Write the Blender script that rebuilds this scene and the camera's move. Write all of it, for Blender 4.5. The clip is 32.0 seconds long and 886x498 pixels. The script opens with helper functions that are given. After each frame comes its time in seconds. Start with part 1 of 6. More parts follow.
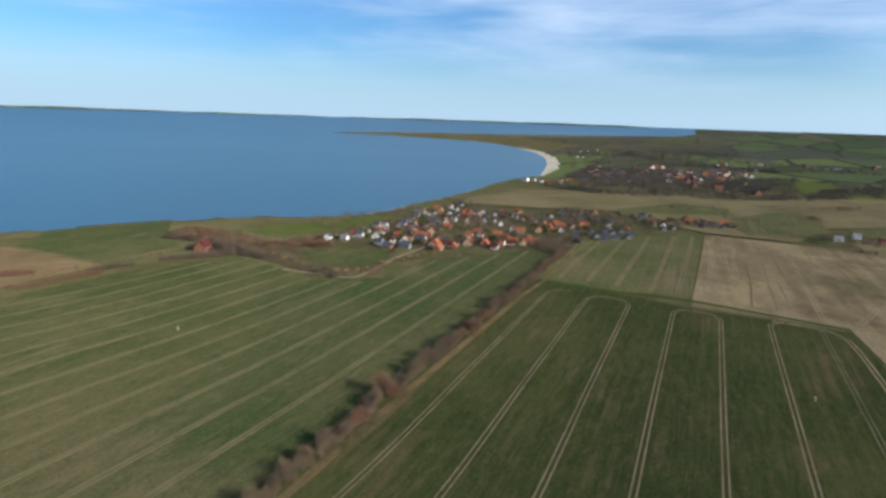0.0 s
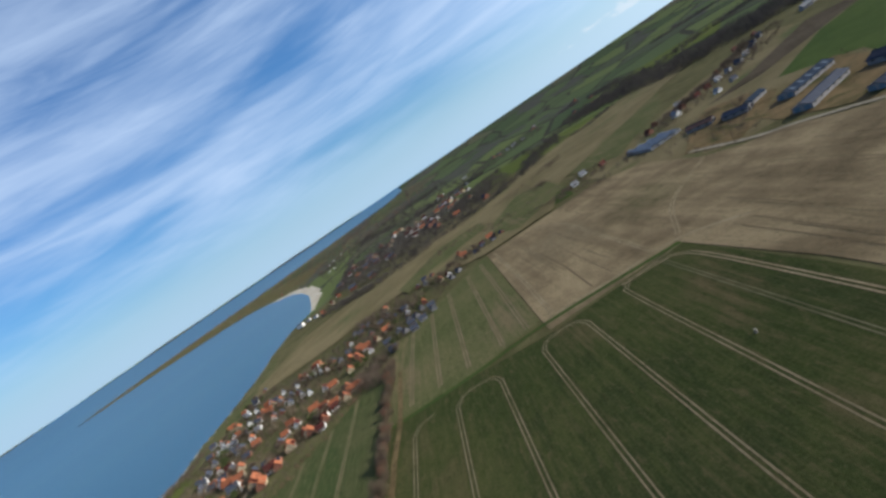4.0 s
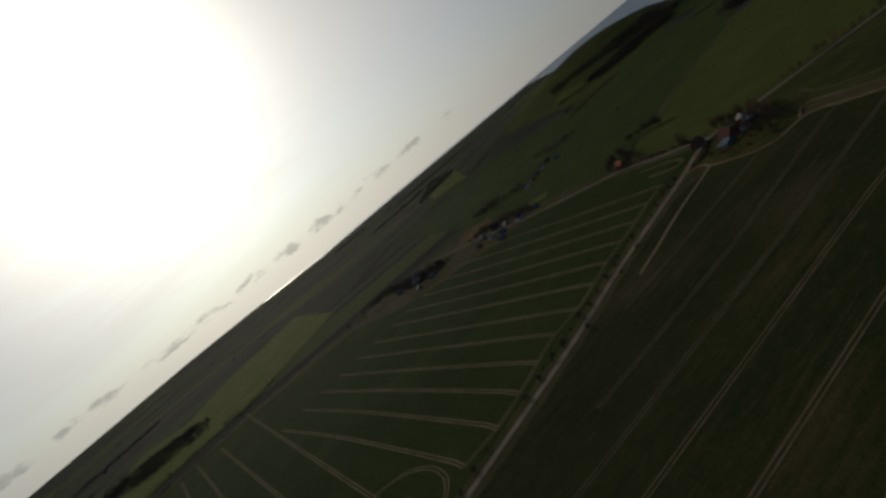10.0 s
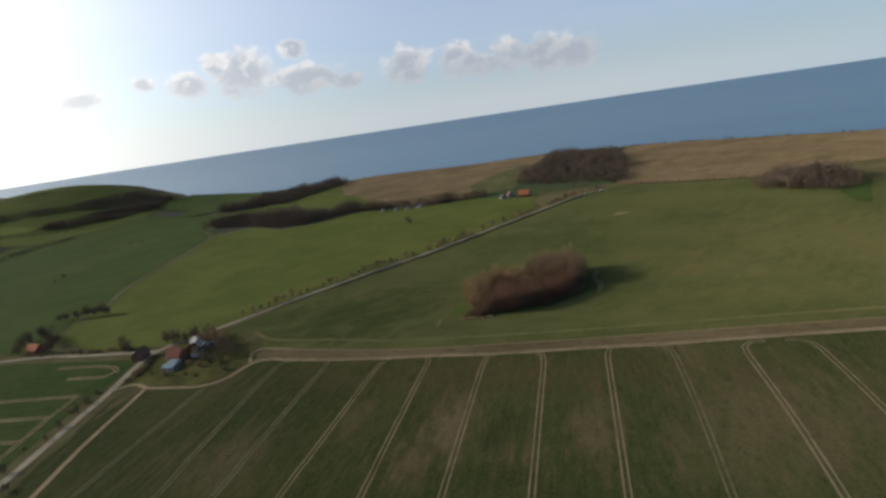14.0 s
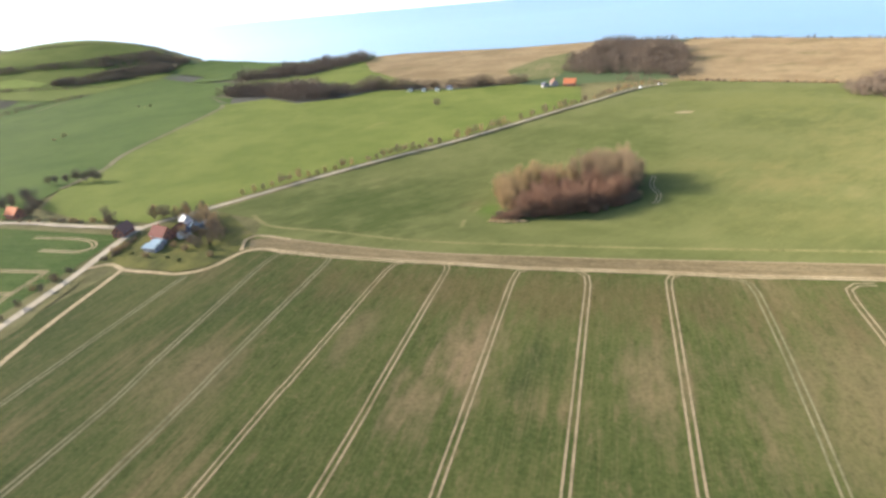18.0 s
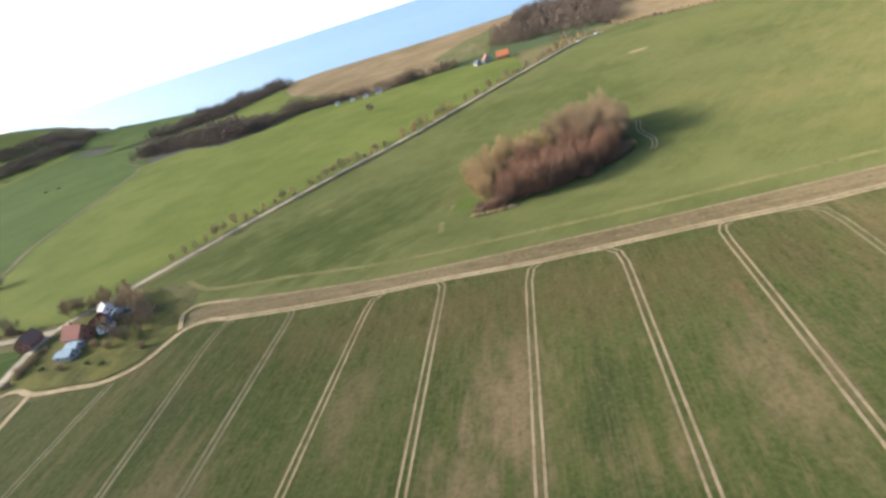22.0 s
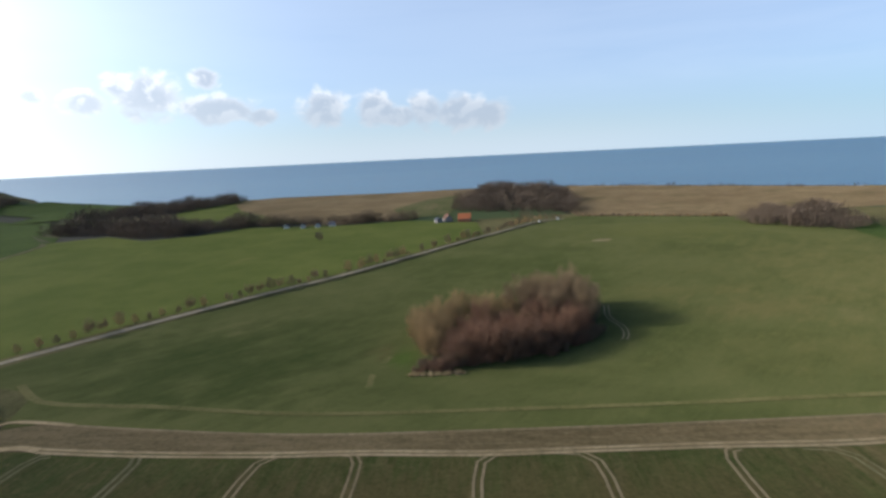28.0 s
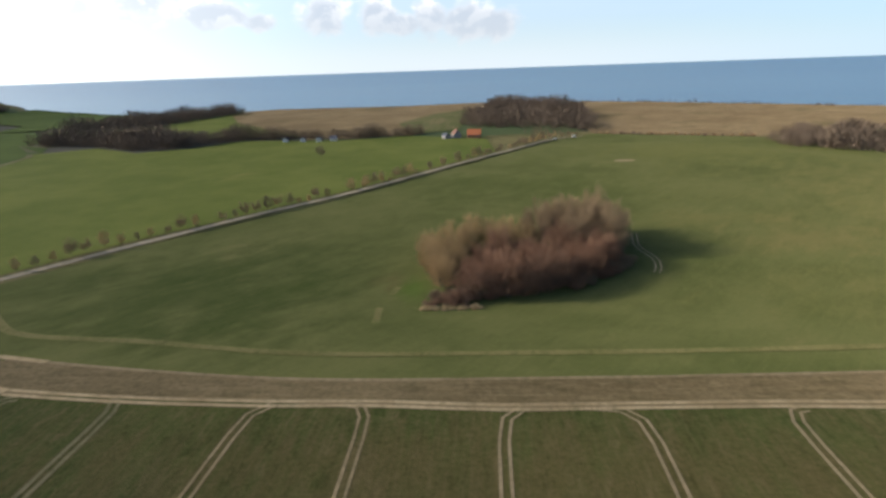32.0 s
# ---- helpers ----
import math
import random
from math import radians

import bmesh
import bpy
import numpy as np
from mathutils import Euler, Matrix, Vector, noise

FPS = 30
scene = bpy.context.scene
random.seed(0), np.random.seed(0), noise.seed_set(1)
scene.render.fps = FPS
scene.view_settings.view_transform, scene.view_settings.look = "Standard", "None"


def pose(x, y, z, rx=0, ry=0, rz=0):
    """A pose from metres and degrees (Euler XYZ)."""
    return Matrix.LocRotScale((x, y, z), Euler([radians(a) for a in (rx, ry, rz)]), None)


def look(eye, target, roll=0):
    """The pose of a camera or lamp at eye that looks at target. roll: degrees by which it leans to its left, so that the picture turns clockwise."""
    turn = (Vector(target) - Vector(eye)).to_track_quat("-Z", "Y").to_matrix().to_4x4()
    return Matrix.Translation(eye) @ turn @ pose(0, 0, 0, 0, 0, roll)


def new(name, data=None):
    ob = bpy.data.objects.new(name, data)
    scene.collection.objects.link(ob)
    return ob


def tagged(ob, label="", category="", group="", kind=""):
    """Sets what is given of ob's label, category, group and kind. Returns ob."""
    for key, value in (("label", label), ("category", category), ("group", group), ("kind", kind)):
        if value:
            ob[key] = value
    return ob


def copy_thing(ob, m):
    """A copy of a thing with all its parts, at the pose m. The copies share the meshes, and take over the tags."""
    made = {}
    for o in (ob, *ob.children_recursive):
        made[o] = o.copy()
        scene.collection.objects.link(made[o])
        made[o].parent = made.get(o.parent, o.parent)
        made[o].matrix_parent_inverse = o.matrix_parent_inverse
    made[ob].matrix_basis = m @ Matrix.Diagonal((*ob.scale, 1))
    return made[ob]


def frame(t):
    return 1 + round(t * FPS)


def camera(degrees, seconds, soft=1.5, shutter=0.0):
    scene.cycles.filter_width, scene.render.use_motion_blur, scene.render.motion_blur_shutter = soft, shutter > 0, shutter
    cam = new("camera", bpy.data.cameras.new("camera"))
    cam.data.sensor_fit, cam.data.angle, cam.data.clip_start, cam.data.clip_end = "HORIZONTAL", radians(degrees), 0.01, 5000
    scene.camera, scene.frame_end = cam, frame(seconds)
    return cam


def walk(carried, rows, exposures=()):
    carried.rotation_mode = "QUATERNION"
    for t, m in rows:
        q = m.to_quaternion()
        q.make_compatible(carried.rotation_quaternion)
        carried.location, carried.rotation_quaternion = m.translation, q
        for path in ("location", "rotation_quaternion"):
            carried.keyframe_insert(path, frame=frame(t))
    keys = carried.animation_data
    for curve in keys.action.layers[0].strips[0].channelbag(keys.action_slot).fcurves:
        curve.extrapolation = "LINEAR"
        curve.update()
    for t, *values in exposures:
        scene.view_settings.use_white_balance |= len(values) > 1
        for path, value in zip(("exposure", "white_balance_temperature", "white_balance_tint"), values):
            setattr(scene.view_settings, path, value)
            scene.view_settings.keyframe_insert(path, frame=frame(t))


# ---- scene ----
# A flight over spring fields beside the sea. x and y lie on the ground, y runs along the tramlines
# of the main field towards the copse, z = 0 is that field.
# Camera: seconds, place, turn in degrees.
PATH = [
    (0.0, 143.7, -140.8, 105.3, 76.76, -1.85, -154.37),
    (0.5, 147.7, -150.1, 105.5, 76.76, -2.21, -154.28),
    (1.0, 151.3, -159.6, 105.4, 76.91, -2.27, -154.25),
    (1.5, 154.6, -169.2, 105.2, 77.05, 0.18, -154.40),
    (2.0, 157.7, -178.8, 104.9, 77.32, 17.65, -154.95),
    (2.5, 160.2, -189.0, 104.8, 77.68, 30.34, -157.76),
    (3.0, 160.7, -199.9, 104.1, 78.78, 34.39, -167.19),
    (3.5, 160.2, -210.8, 103.3, 79.74, 34.21, -175.75),
    (5.5, 149.1, -246.5, 108.8, 80.81, 34.91, 149.67),
    (6.0, 141.4, -254.0, 109.9, 80.95, 35.57, 141.21),
    (6.5, 133.3, -260.6, 110.9, 80.96, 36.11, 132.25),
    (7.0, 125.2, -266.0, 111.7, 80.88, 36.53, 123.21),
    (7.5, 116.8, -270.4, 111.9, 80.79, 37.00, 113.94),
    (8.0, 108.6, -273.7, 110.9, 80.93, 37.57, 104.46),
    (8.5, 100.6, -275.9, 110.3, 80.89, 38.23, 94.26),
    (9.0, 92.9, -276.7, 109.8, 80.70, 38.72, 84.74),
    (9.5, 85.5, -276.2, 110.1, 80.16, 39.13, 74.84),
    (10.0, 78.6, -274.5, 110.5, 79.49, 39.51, 63.90),
    (10.5, 72.4, -271.3, 110.8, 78.78, 39.59, 52.54),
    (11.0, 67.3, -267.0, 111.1, 76.70, 39.21, 42.18),
    (11.5, 63.1, -262.7, 111.1, 78.63, 20.18, 34.68),
    (12.0, 59.0, -258.4, 111.3, 79.68, 10.48, 29.51),
    (12.5, 54.9, -254.1, 111.2, 77.38, 19.16, 25.58),
    (13.0, 51.4, -249.4, 110.9, 76.88, 25.96, 20.52),
    (13.5, 49.0, -244.0, 111.2, 76.71, 16.44, 16.02),
    (14.0, 47.2, -238.6, 111.2, 76.49, 8.29, 12.20),
    (14.5, 45.5, -232.9, 110.8, 75.66, 5.01, 11.31),
    (15.0, 43.9, -227.4, 109.6, 70.37, 4.49, 12.72),
    (15.5, 42.1, -222.0, 107.9, 69.80, 4.46, 13.26),
    (17.5, 35.6, -199.4, 99.7, 64.25, 4.59, 15.62),
    (18.0, 33.2, -193.2, 97.3, 65.84, 4.52, 15.98),
    (18.5, 31.1, -186.7, 95.1, 67.02, 4.41, 16.50),
    (19.0, 28.9, -180.4, 92.9, 65.94, 4.44, 16.89),
    (19.5, 26.5, -174.5, 90.9, 64.16, 4.41, 17.24),
    (20.0, 24.0, -169.1, 88.5, 63.49, 4.39, 17.50),
    (20.5, 21.6, -164.2, 86.3, 64.08, 4.34, 17.74),
    (21.0, 19.0, -159.7, 84.2, 66.63, 3.80, 17.37),
    (21.5, 16.1, -155.5, 82.5, 66.96, 6.39, 11.78),
    (22.0, 13.5, -151.9, 80.8, 64.81, 16.22, 6.48),
    (22.5, 11.7, -148.3, 79.4, 65.60, 11.56, 5.30),
    (23.0, 10.6, -144.9, 78.2, 68.21, 5.74, 5.13),
    (23.5, 9.7, -141.9, 76.9, 67.75, 3.35, 4.49),
    (24.0, 8.8, -139.1, 75.6, 66.61, 3.65, 4.15),
    (24.5, 7.8, -136.3, 74.2, 66.95, 3.53, 3.75),
    (26.5, 4.2, -126.0, 69.0, 68.53, 3.17, 3.29),
    (27.0, 3.6, -123.3, 67.8, 73.95, 3.07, 3.36),
    (27.5, 3.0, -120.6, 67.3, 77.62, 2.92, 3.40),
    (28.0, 2.3, -118.1, 67.4, 80.58, 2.74, 3.41),
    (28.5, 1.8, -115.8, 67.5, 83.56, 2.55, 3.48),
    (29.0, 1.1, -113.1, 67.4, 78.24, 2.41, 3.55),
    (29.5, 0.4, -111.0, 66.8, 71.93, 2.27, 3.55),
    (30.0, -0.4, -108.6, 66.1, 73.58, 2.25, 3.46),
    (30.5, -1.1, -105.3, 65.3, 78.44, 2.17, 3.44),
    (31.0, -1.6, -102.2, 65.1, 77.72, 2.10, 3.56),
    (31.5, -2.3, -99.3, 64.9, 75.18, 2.06, 3.72),
    (32.0, -3.2, -96.3, 64.6, 72.10, 1.87, 3.92),
]
EXPOSURES = [(0, 0.25, 6450, 10), (1.5, 0.2, 6450, 10), (3.5, 0.1, 6350, 10), (5.5, 0.05, 6050, 10), (6.5, -0.15, 6000, 10), (7.5, -0.75, 6200, 10), (8.5, -1.62, 6450, 10), (9.2, -2.05, 6900, 11), (10.0, -2.15, 7250, 12),
             (10.5, -2.15, 7200, 12), (11.4, -1.7, 6800, 11), (12.0, -1.08, 6850, 11), (12.5, -0.8, 7050, 12), (13.0, -0.6, 7050, 12), (13.5, -0.4, 7050, 12), (14.5, 0.15, 7050, 13), (15.5, 0.65, 7050, 13), (17.5, 1.75, 7050, 13),
             (18.2, 1.9, 7050, 13), (19.0, 1.8, 7050, 13), (20, 1.95, 7050, 13), (21, 1.9, 7050, 13), (22, 1.65, 6850, 13), (23, 1.6, 6800, 12), (24.5, 1.6, 6900, 12), (26.5, 1.35, 6450, 12), (27.5, 0.75, 6400, 12),
             (28.2, 0.05, 6500, 10), (28.8, -0.3, 6550, 10), (29.2, -0.2, 6600, 10), (29.7, 0.5, 6900, 11), (30.0, 0.7, 7050, 13), (30.5, 0.45, 7000, 12), (31, 0.15, 6950, 12), (32, 0.55, 7000, 12)]
cam = camera(77.2, 32.0, soft=2.9)
walk(cam, [(row[0], pose(*row[1:])) for row in PATH], EXPOSURES)

# ------------------------------------------------------------------ light
SUN_HEADING, SUN_HEIGHT = radians(-88), radians(22.5)
SUN_WAY = Vector((math.sin(SUN_HEADING) * math.cos(SUN_HEIGHT), math.cos(SUN_HEADING) * math.cos(SUN_HEIGHT), math.sin(SUN_HEIGHT)))
sun = new("sun", bpy.data.lights.new("sun", "SUN"))
sun.data.energy, sun.data.angle, sun.data.color = 5.0, radians(0.6), (1.0, 0.93, 0.82)
sun.matrix_world = look((0, 0, 900), Vector((0, 0, 900)) - SUN_WAY)


class Nodes:
    """Short hand for wiring a node tree."""

    def __init__(self, tree):
        self.tree = tree
        tree.nodes.clear()

    def add(self, kind, inputs=None, **settings):
        node = self.tree.nodes.new(kind)
        for key, value in settings.items():
            setattr(node, key, value)
        for key, value in (inputs or {}).items():
            self.put(node.inputs[key], value)
        return node

    def put(self, socket, value):
        if isinstance(value, bpy.types.Node):
            value = value.outputs[0]
        if isinstance(value, bpy.types.NodeSocket):
            self.tree.links.new(value, socket)
        elif isinstance(value, (tuple, list)) and len(value) == 3 and socket.type == "RGBA":
            socket.default_value = (*value, 1)
        else:
            socket.default_value = value

    def math(self, op, a, b=0.0, c=0.0, clamp=False):
        return self.add("ShaderNodeMath", {0: a, 1: b, 2: c}, operation=op, use_clamp=clamp).outputs[0]

    def vec(self, op, a, b=(0, 0, 0)):
        node = self.add("ShaderNodeVectorMath", {0: a, 1: b}, operation=op)
        return node.outputs["Value"] if op in ("DOT_PRODUCT", "LENGTH") else node.outputs[0]

    def step(self, value, low, high, out_low=0.0, out_high=1.0):
        return self.add("ShaderNodeMapRange", {"Value": value, "From Min": low, "From Max": high, "To Min": out_low, "To Max": out_high},
                        interpolation_type="SMOOTHSTEP").outputs[0]

    def mix(self, factor, a, b, blend="MIX"):
        node = self.add("ShaderNodeMix", data_type="RGBA", blend_type=blend)
        for key, value in ((0, factor), (6, a), (7, b)):
            self.put(node.inputs[key], value)
        return node.outputs[2]

    def noise(self, at, scale, detail=3.0, rough=0.55, warp=0.0):
        return self.add("ShaderNodeTexNoise", {"Vector": at, "Scale": scale, "Detail": detail, "Roughness": rough, "Distortion": warp}).outputs[0]

    def stretch(self, at, scale=(1, 1, 1), turn=0.0, shift=(0, 0, 0)):
        if turn:
            at = self.add("ShaderNodeMapping", {"Vector": at, "Rotation": (0, 0, radians(turn))}).outputs[0]
        return self.add("ShaderNodeMapping", {"Vector": at, "Scale": scale, "Location": shift}).outputs[0]


world = bpy.data.worlds.new("sky")
scene.world = world
world.use_nodes = True
n = Nodes(world.node_tree)
sky = n.add("ShaderNodeTexSky", sky_type="NISHITA", sun_disc=False, sun_elevation=SUN_HEIGHT, sun_rotation=SUN_HEADING,
            altitude=100, air_density=1.0, dust_density=1.3, ozone_density=1.6)
way = n.add("ShaderNodeTexCoord").outputs["Generated"]
part_xyz = n.add("ShaderNodeSeparateXYZ", {0: way})
up = part_xyz.outputs[2]
# thin high streaks of ice cloud, in bands above the skyline; an even thin veil to the north
level = n.vec("NORMALIZE", n.vec("MULTIPLY", way, (1, 1, 0)))
west = n.step(n.vec("DOT_PRODUCT", level, (math.sin(radians(-50)), math.cos(radians(-50)), 0)), -0.25, 0.75)
north = n.step(n.vec("DOT_PRODUCT", level, (math.sin(radians(-10)), math.cos(radians(-10)), 0)), 0.0, 0.7)
streaks = n.noise(n.stretch(way, (1, 1, 6.5)), 1.5, 5, 0.52, 0.5)
wide = n.noise(n.stretch(way, (1, 1, 3.5), 0, (3, 1, 0)), 1.3, 3, 0.5)
fine = n.noise(n.stretch(way, (2, 2, 16), 0, (1, 5, 0)), 2.0, 5, 0.6, 0.8)
cover = n.math("ADD", n.math("MULTIPLY", streaks, 0.5), n.math("ADD", n.math("MULTIPLY", wide, 0.5), n.math("MULTIPLY", n.math("SUBTRACT", fine, 0.20), 0.20)))
cover = n.step(n.math("ADD", cover, n.math("ADD", n.math("MULTIPLY", west, 0.12), n.math("MULTIPLY", n.step(n.vec("DOT_PRODUCT", level, (-0.6, -0.8, 0)), 0.3, 0.9), 0.05))), 0.48, 0.78)
cover = n.math("ADD", n.math("MULTIPLY", cover, n.math("SUBTRACT", 1.0, n.math("MULTIPLY", north, 0.85))), n.math("MULTIPLY", north, 0.56))
cirrus = n.math("MULTIPLY", n.math("MULTIPLY", cover, n.step(up, 0.015, 0.12)), n.step(up, 0.75, 0.35, 0.12, 1.0))
veil = n.mix(n.math("MULTIPLY", cirrus, 0.8), n.mix(1.0, sky, (0.62, 1.10, 1.62), "MULTIPLY"), n.mix(north, (6.6, 8.2, 10.6), (7.2, 8.5, 10.5)))
# pale haze low over the land and the sea
veil = n.mix(n.step(up, 0.14, 0.0, 0.0, 0.85), veil, n.mix(west, (5.2, 7.4, 9.4), (7.0, 8.2, 9.4)))
# heaped clouds in a row low over the sea: heading, height, half width, half height in degrees
HEAPS = [(-44, 5.6, 1.6, 0.7), (-39.1, 6.4, 1.0, 0.6), (-35.4, 5.9, 1.7, 1.1), (-30.6, 6.5, 2.7, 1.9), (-32.8, 7.3, 1.2, 1.0), (-25.6, 8.2, 1.2, 0.9), (-24.8, 5.3, 3.8, 1.2), (-20.7, 4.7, 1.5, 0.8),
         (-14.9, 5.2, 2.1, 1.8), (-9.8, 4.9, 1.9, 1.5), (-7.5, 4.3, 1.8, 0.9), (-4.8, 4.8, 1.8, 1.6), (-1.9, 4.3, 2.4, 1.6), (1.1, 4.2, 2.4, 1.5)]
body = -3.0
for turn, height, half, tall in HEAPS:
    turn, height = radians(turn), radians(height)
    middle = (math.sin(turn) * math.cos(height), math.cos(turn) * math.cos(height), math.sin(height))
    off = n.vec("SUBTRACT", way, middle)
    across = n.math("DIVIDE", n.vec("DOT_PRODUCT", off, (math.cos(turn), -math.sin(turn), 0)), radians(half))
    above = n.math("DIVIDE", n.vec("DOT_PRODUCT", off, (0, 0, 1)), radians(tall))
    facing = n.math("MULTIPLY", n.step(n.vec("DOT_PRODUCT", way, middle), 0.5, 0.9, 3.0, 0.0), 1.0)
    edge = n.math("SUBTRACT", n.math("SUBTRACT", 1.0, n.math("SQRT", n.math("ADD", n.math("MULTIPLY", across, across), n.math("MULTIPLY", above, above)))), facing)
    body = n.math("MAXIMUM", body, edge)
puff = n.noise(n.stretch(way, (1, 1, 1.3)), 24.0, 5, 0.55, 0.3)
toward = n.noise(n.stretch(way, (1, 1, 1.3), 0, (0.010, -0.001, -0.012)), 24.0, 5, 0.55, 0.3)
swell = n.math("ADD", body, n.math("MULTIPLY", n.math("SUBTRACT", puff, 0.38), 1.7))
heap = n.step(swell, -0.12, 0.50)
lit = n.math("ADD", n.step(n.math("SUBTRACT", puff, toward), -0.04, 0.10), n.step(swell, 0.75, 0.05))
lit = n.math("MULTIPLY", lit, n.step(up, 0.062, 0.13, 0.12, 0.55))
heap_colour = n.mix(lit, (4.8, 5.5, 6.6), (11.5, 11.5, 11.5))
veil = n.mix(n.math("MULTIPLY", heap, 0.74), veil, heap_colour)
# small flat clouds near the skyline to the south-west
low_row = n.math("MULTIPLY", n.math("MULTIPLY", n.step(up, 0.018, 0.028), n.step(up, 0.062, 0.035)), n.step(n.vec("DOT_PRODUCT", level, (-0.93, -0.36, 0)), 0.45, 0.75))
low_heap = n.step(n.math("ADD", n.noise(n.stretch(way, (1, 1, 2.4)), 26.0, 5, 0.55, 0.2), n.math("MULTIPLY", n.math("SUBTRACT", low_row, 1.0), 0.5)), 0.44, 0.64)
veil = n.mix(n.math("MULTIPLY", low_heap, 0.45), veil, (9.5, 9.9, 10.4))
# the bright ring of scattered light round the sun
near = n.math("MAXIMUM", n.vec("DOT_PRODUCT", way, tuple(SUN_WAY)), 0.0)
glow = n.math("ADD", n.math("MULTIPLY", n.math("POWER", near, 9.0), 24.0), n.math("MULTIPLY", n.math("POWER", near, 50.0), 60.0))
glow = n.math("ADD", glow, n.math("ADD", n.math("MULTIPLY", n.math("POWER", near, 3.0), 4.0), n.math("MULTIPLY", n.math("POWER", near, 300.0), 120.0)))
side = n.math("POWER", n.math("MAXIMUM", n.vec("DOT_PRODUCT", level, (math.sin(radians(-74)), math.cos(radians(-74)), 0)), 0.0), 6.0)
glow = n.math("ADD", glow, n.math("MULTIPLY", n.math("MULTIPLY", side, n.step(up, 0.75, 0.2)), 9.0))
south_west = n.math("POWER", n.math("MAXIMUM", n.vec("DOT_PRODUCT", level, (math.sin(radians(-118)), math.cos(radians(-118)), 0)), 0.0), 5.0)
glow = n.math("ADD", glow, n.math("MULTIPLY", n.math("MULTIPLY", south_west, n.step(up, 0.50, 0.0)), 3.0))
glow = n.math("MULTIPLY", glow, n.math("SUBTRACT", 1.0, n.math("MAXIMUM", n.math("MULTIPLY", low_heap, 0.5), n.math("MULTIPLY", heap, 0.28))))
veil = n.mix(1.0, veil, n.mix(1.0, (1.0, 0.96, 0.86), glow, "MULTIPLY"), "ADD")
n.add("ShaderNodeOutputWorld", {0: n.add("ShaderNodeBackground", {"Color": veil, "Strength": 0.088})})


# ------------------------------------------------------------------ materials
def surface(name, base, rough=0.9, bump=None, height=0.1, metal=0.0, spec=0.3, matt=0.0):
    """A material from a colour function base(nodes, place) and a height function bump(nodes, place)."""
    made = bpy.data.materials.new(name)
    made.use_nodes = True
    k = Nodes(made.node_tree)
    place = k.add("ShaderNodeTexCoord").outputs["Object"]
    shader = k.add("ShaderNodeBsdfPrincipled", {"Base Color": base(k, place) if callable(base) else base, "Roughness": rough,
                                                "Metallic": metal, "Specular IOR Level": spec, "Diffuse Roughness": matt})
    if bump:
        k.put(shader.inputs["Normal"], k.add("ShaderNodeBump", {"Height": bump(k, place), "Distance": height, "Strength": 0.7}))
    k.add("ShaderNodeOutputMaterial", {0: shader})
    return made


def soil_or_crop(name, dark, light, bare, bare_from=0.52, streak_turn=0.0, streak=(0.35, 0.012), patch=0.016, rough=0.95, stains_and_shading=(), tufty=1.0, matt=0.4):
    """Growing crop, grass or soil: broad patches, drill rows as streaks, bare places and fine tufts."""
    def base(k, at):
        broad = k.noise(at, patch, 5, 0.6, 0.4)
        rows = k.noise(k.stretch(at, (*streak, 1), streak_turn), 1.0, 4, 0.6)
        fine = k.noise(at, 0.85, 4, 0.7)
        tone = k.mix(k.step(k.math("ADD", k.math("MULTIPLY", broad, 0.68), k.math("MULTIPLY", rows, 0.32)), 0.36, 0.64), dark, light)
        worn = k.math("ADD", k.math("MULTIPLY", k.noise(k.stretch(at, (1, 0.45, 1), streak_turn, (30, 70, 0)), patch * 1.3, 5, 0.62, 0.3), 0.72),
                      k.math("MULTIPLY", rows, 0.28))
        tone = k.mix(k.step(worn, bare_from, bare_from + 0.16), tone, bare)
        torn = k.noise(k.stretch(at, (1, 0.4, 1), streak_turn, (9, 4, 0)), 0.13, 6, 0.68) if stains_and_shading else None
        for x, y, rx, ry, colour, amount in stains_and_shading:
            away = k.vec("LENGTH", k.vec("MULTIPLY", k.vec("SUBTRACT", at, (x, y, 0)), (1 / rx, 1 / ry, 0)))
            ragged = k.math("ADD", away, k.math("ADD", k.math("MULTIPLY", rows, 0.9), k.math("MULTIPLY", worn, 0.9)))
            ragged = k.math("ADD", ragged, k.math("MULTIPLY", k.math("SUBTRACT", torn, 0.44), 2.2))
            tone = k.mix(k.step(ragged, 2.0, 1.0, 0.0, amount), tone, colour)
        tufts = k.noise(k.stretch(at, (1.7, 0.55, 1), streak_turn), 0.22, 5, 0.72, 0.3)
        drill = k.noise(k.stretch(at, (1.5, 0.06, 1), streak_turn, (2, 8, 0)), 1.0, 3, 0.6)
        tone = k.mix(k.step(drill, 0.45, 0.70, 0.0, 0.26 * tufty), tone, bare)
        tone = k.mix(k.step(fine, 0.42, 0.70, 0.0, 0.50 * tufty), tone, k.mix(1.0, tone, (0.45, 0.52, 0.48), "MULTIPLY"))
        tone = k.mix(k.step(fine, 0.46, 0.28, 0.0, 0.35 * tufty), tone, bare)
        tone = k.mix(k.step(tufts, 0.50, 0.70, 0.0, 0.60 * tufty), tone, k.mix(1.0, tone, (0.52, 0.60, 0.55), "MULTIPLY"))
        tone = k.mix(k.step(tufts, 0.46, 0.30, 0.0, 0.50 * tufty), tone, bare)
        return k.mix(k.step(k.noise(at, 0.07, 3, 0.6), 0.45, 0.75, 0.0, 0.22), tone, light)
    return surface(name, base, rough, lambda k, at: k.noise(at, 1.6, 4, 0.7), 0.25, spec=0.012, matt=matt)


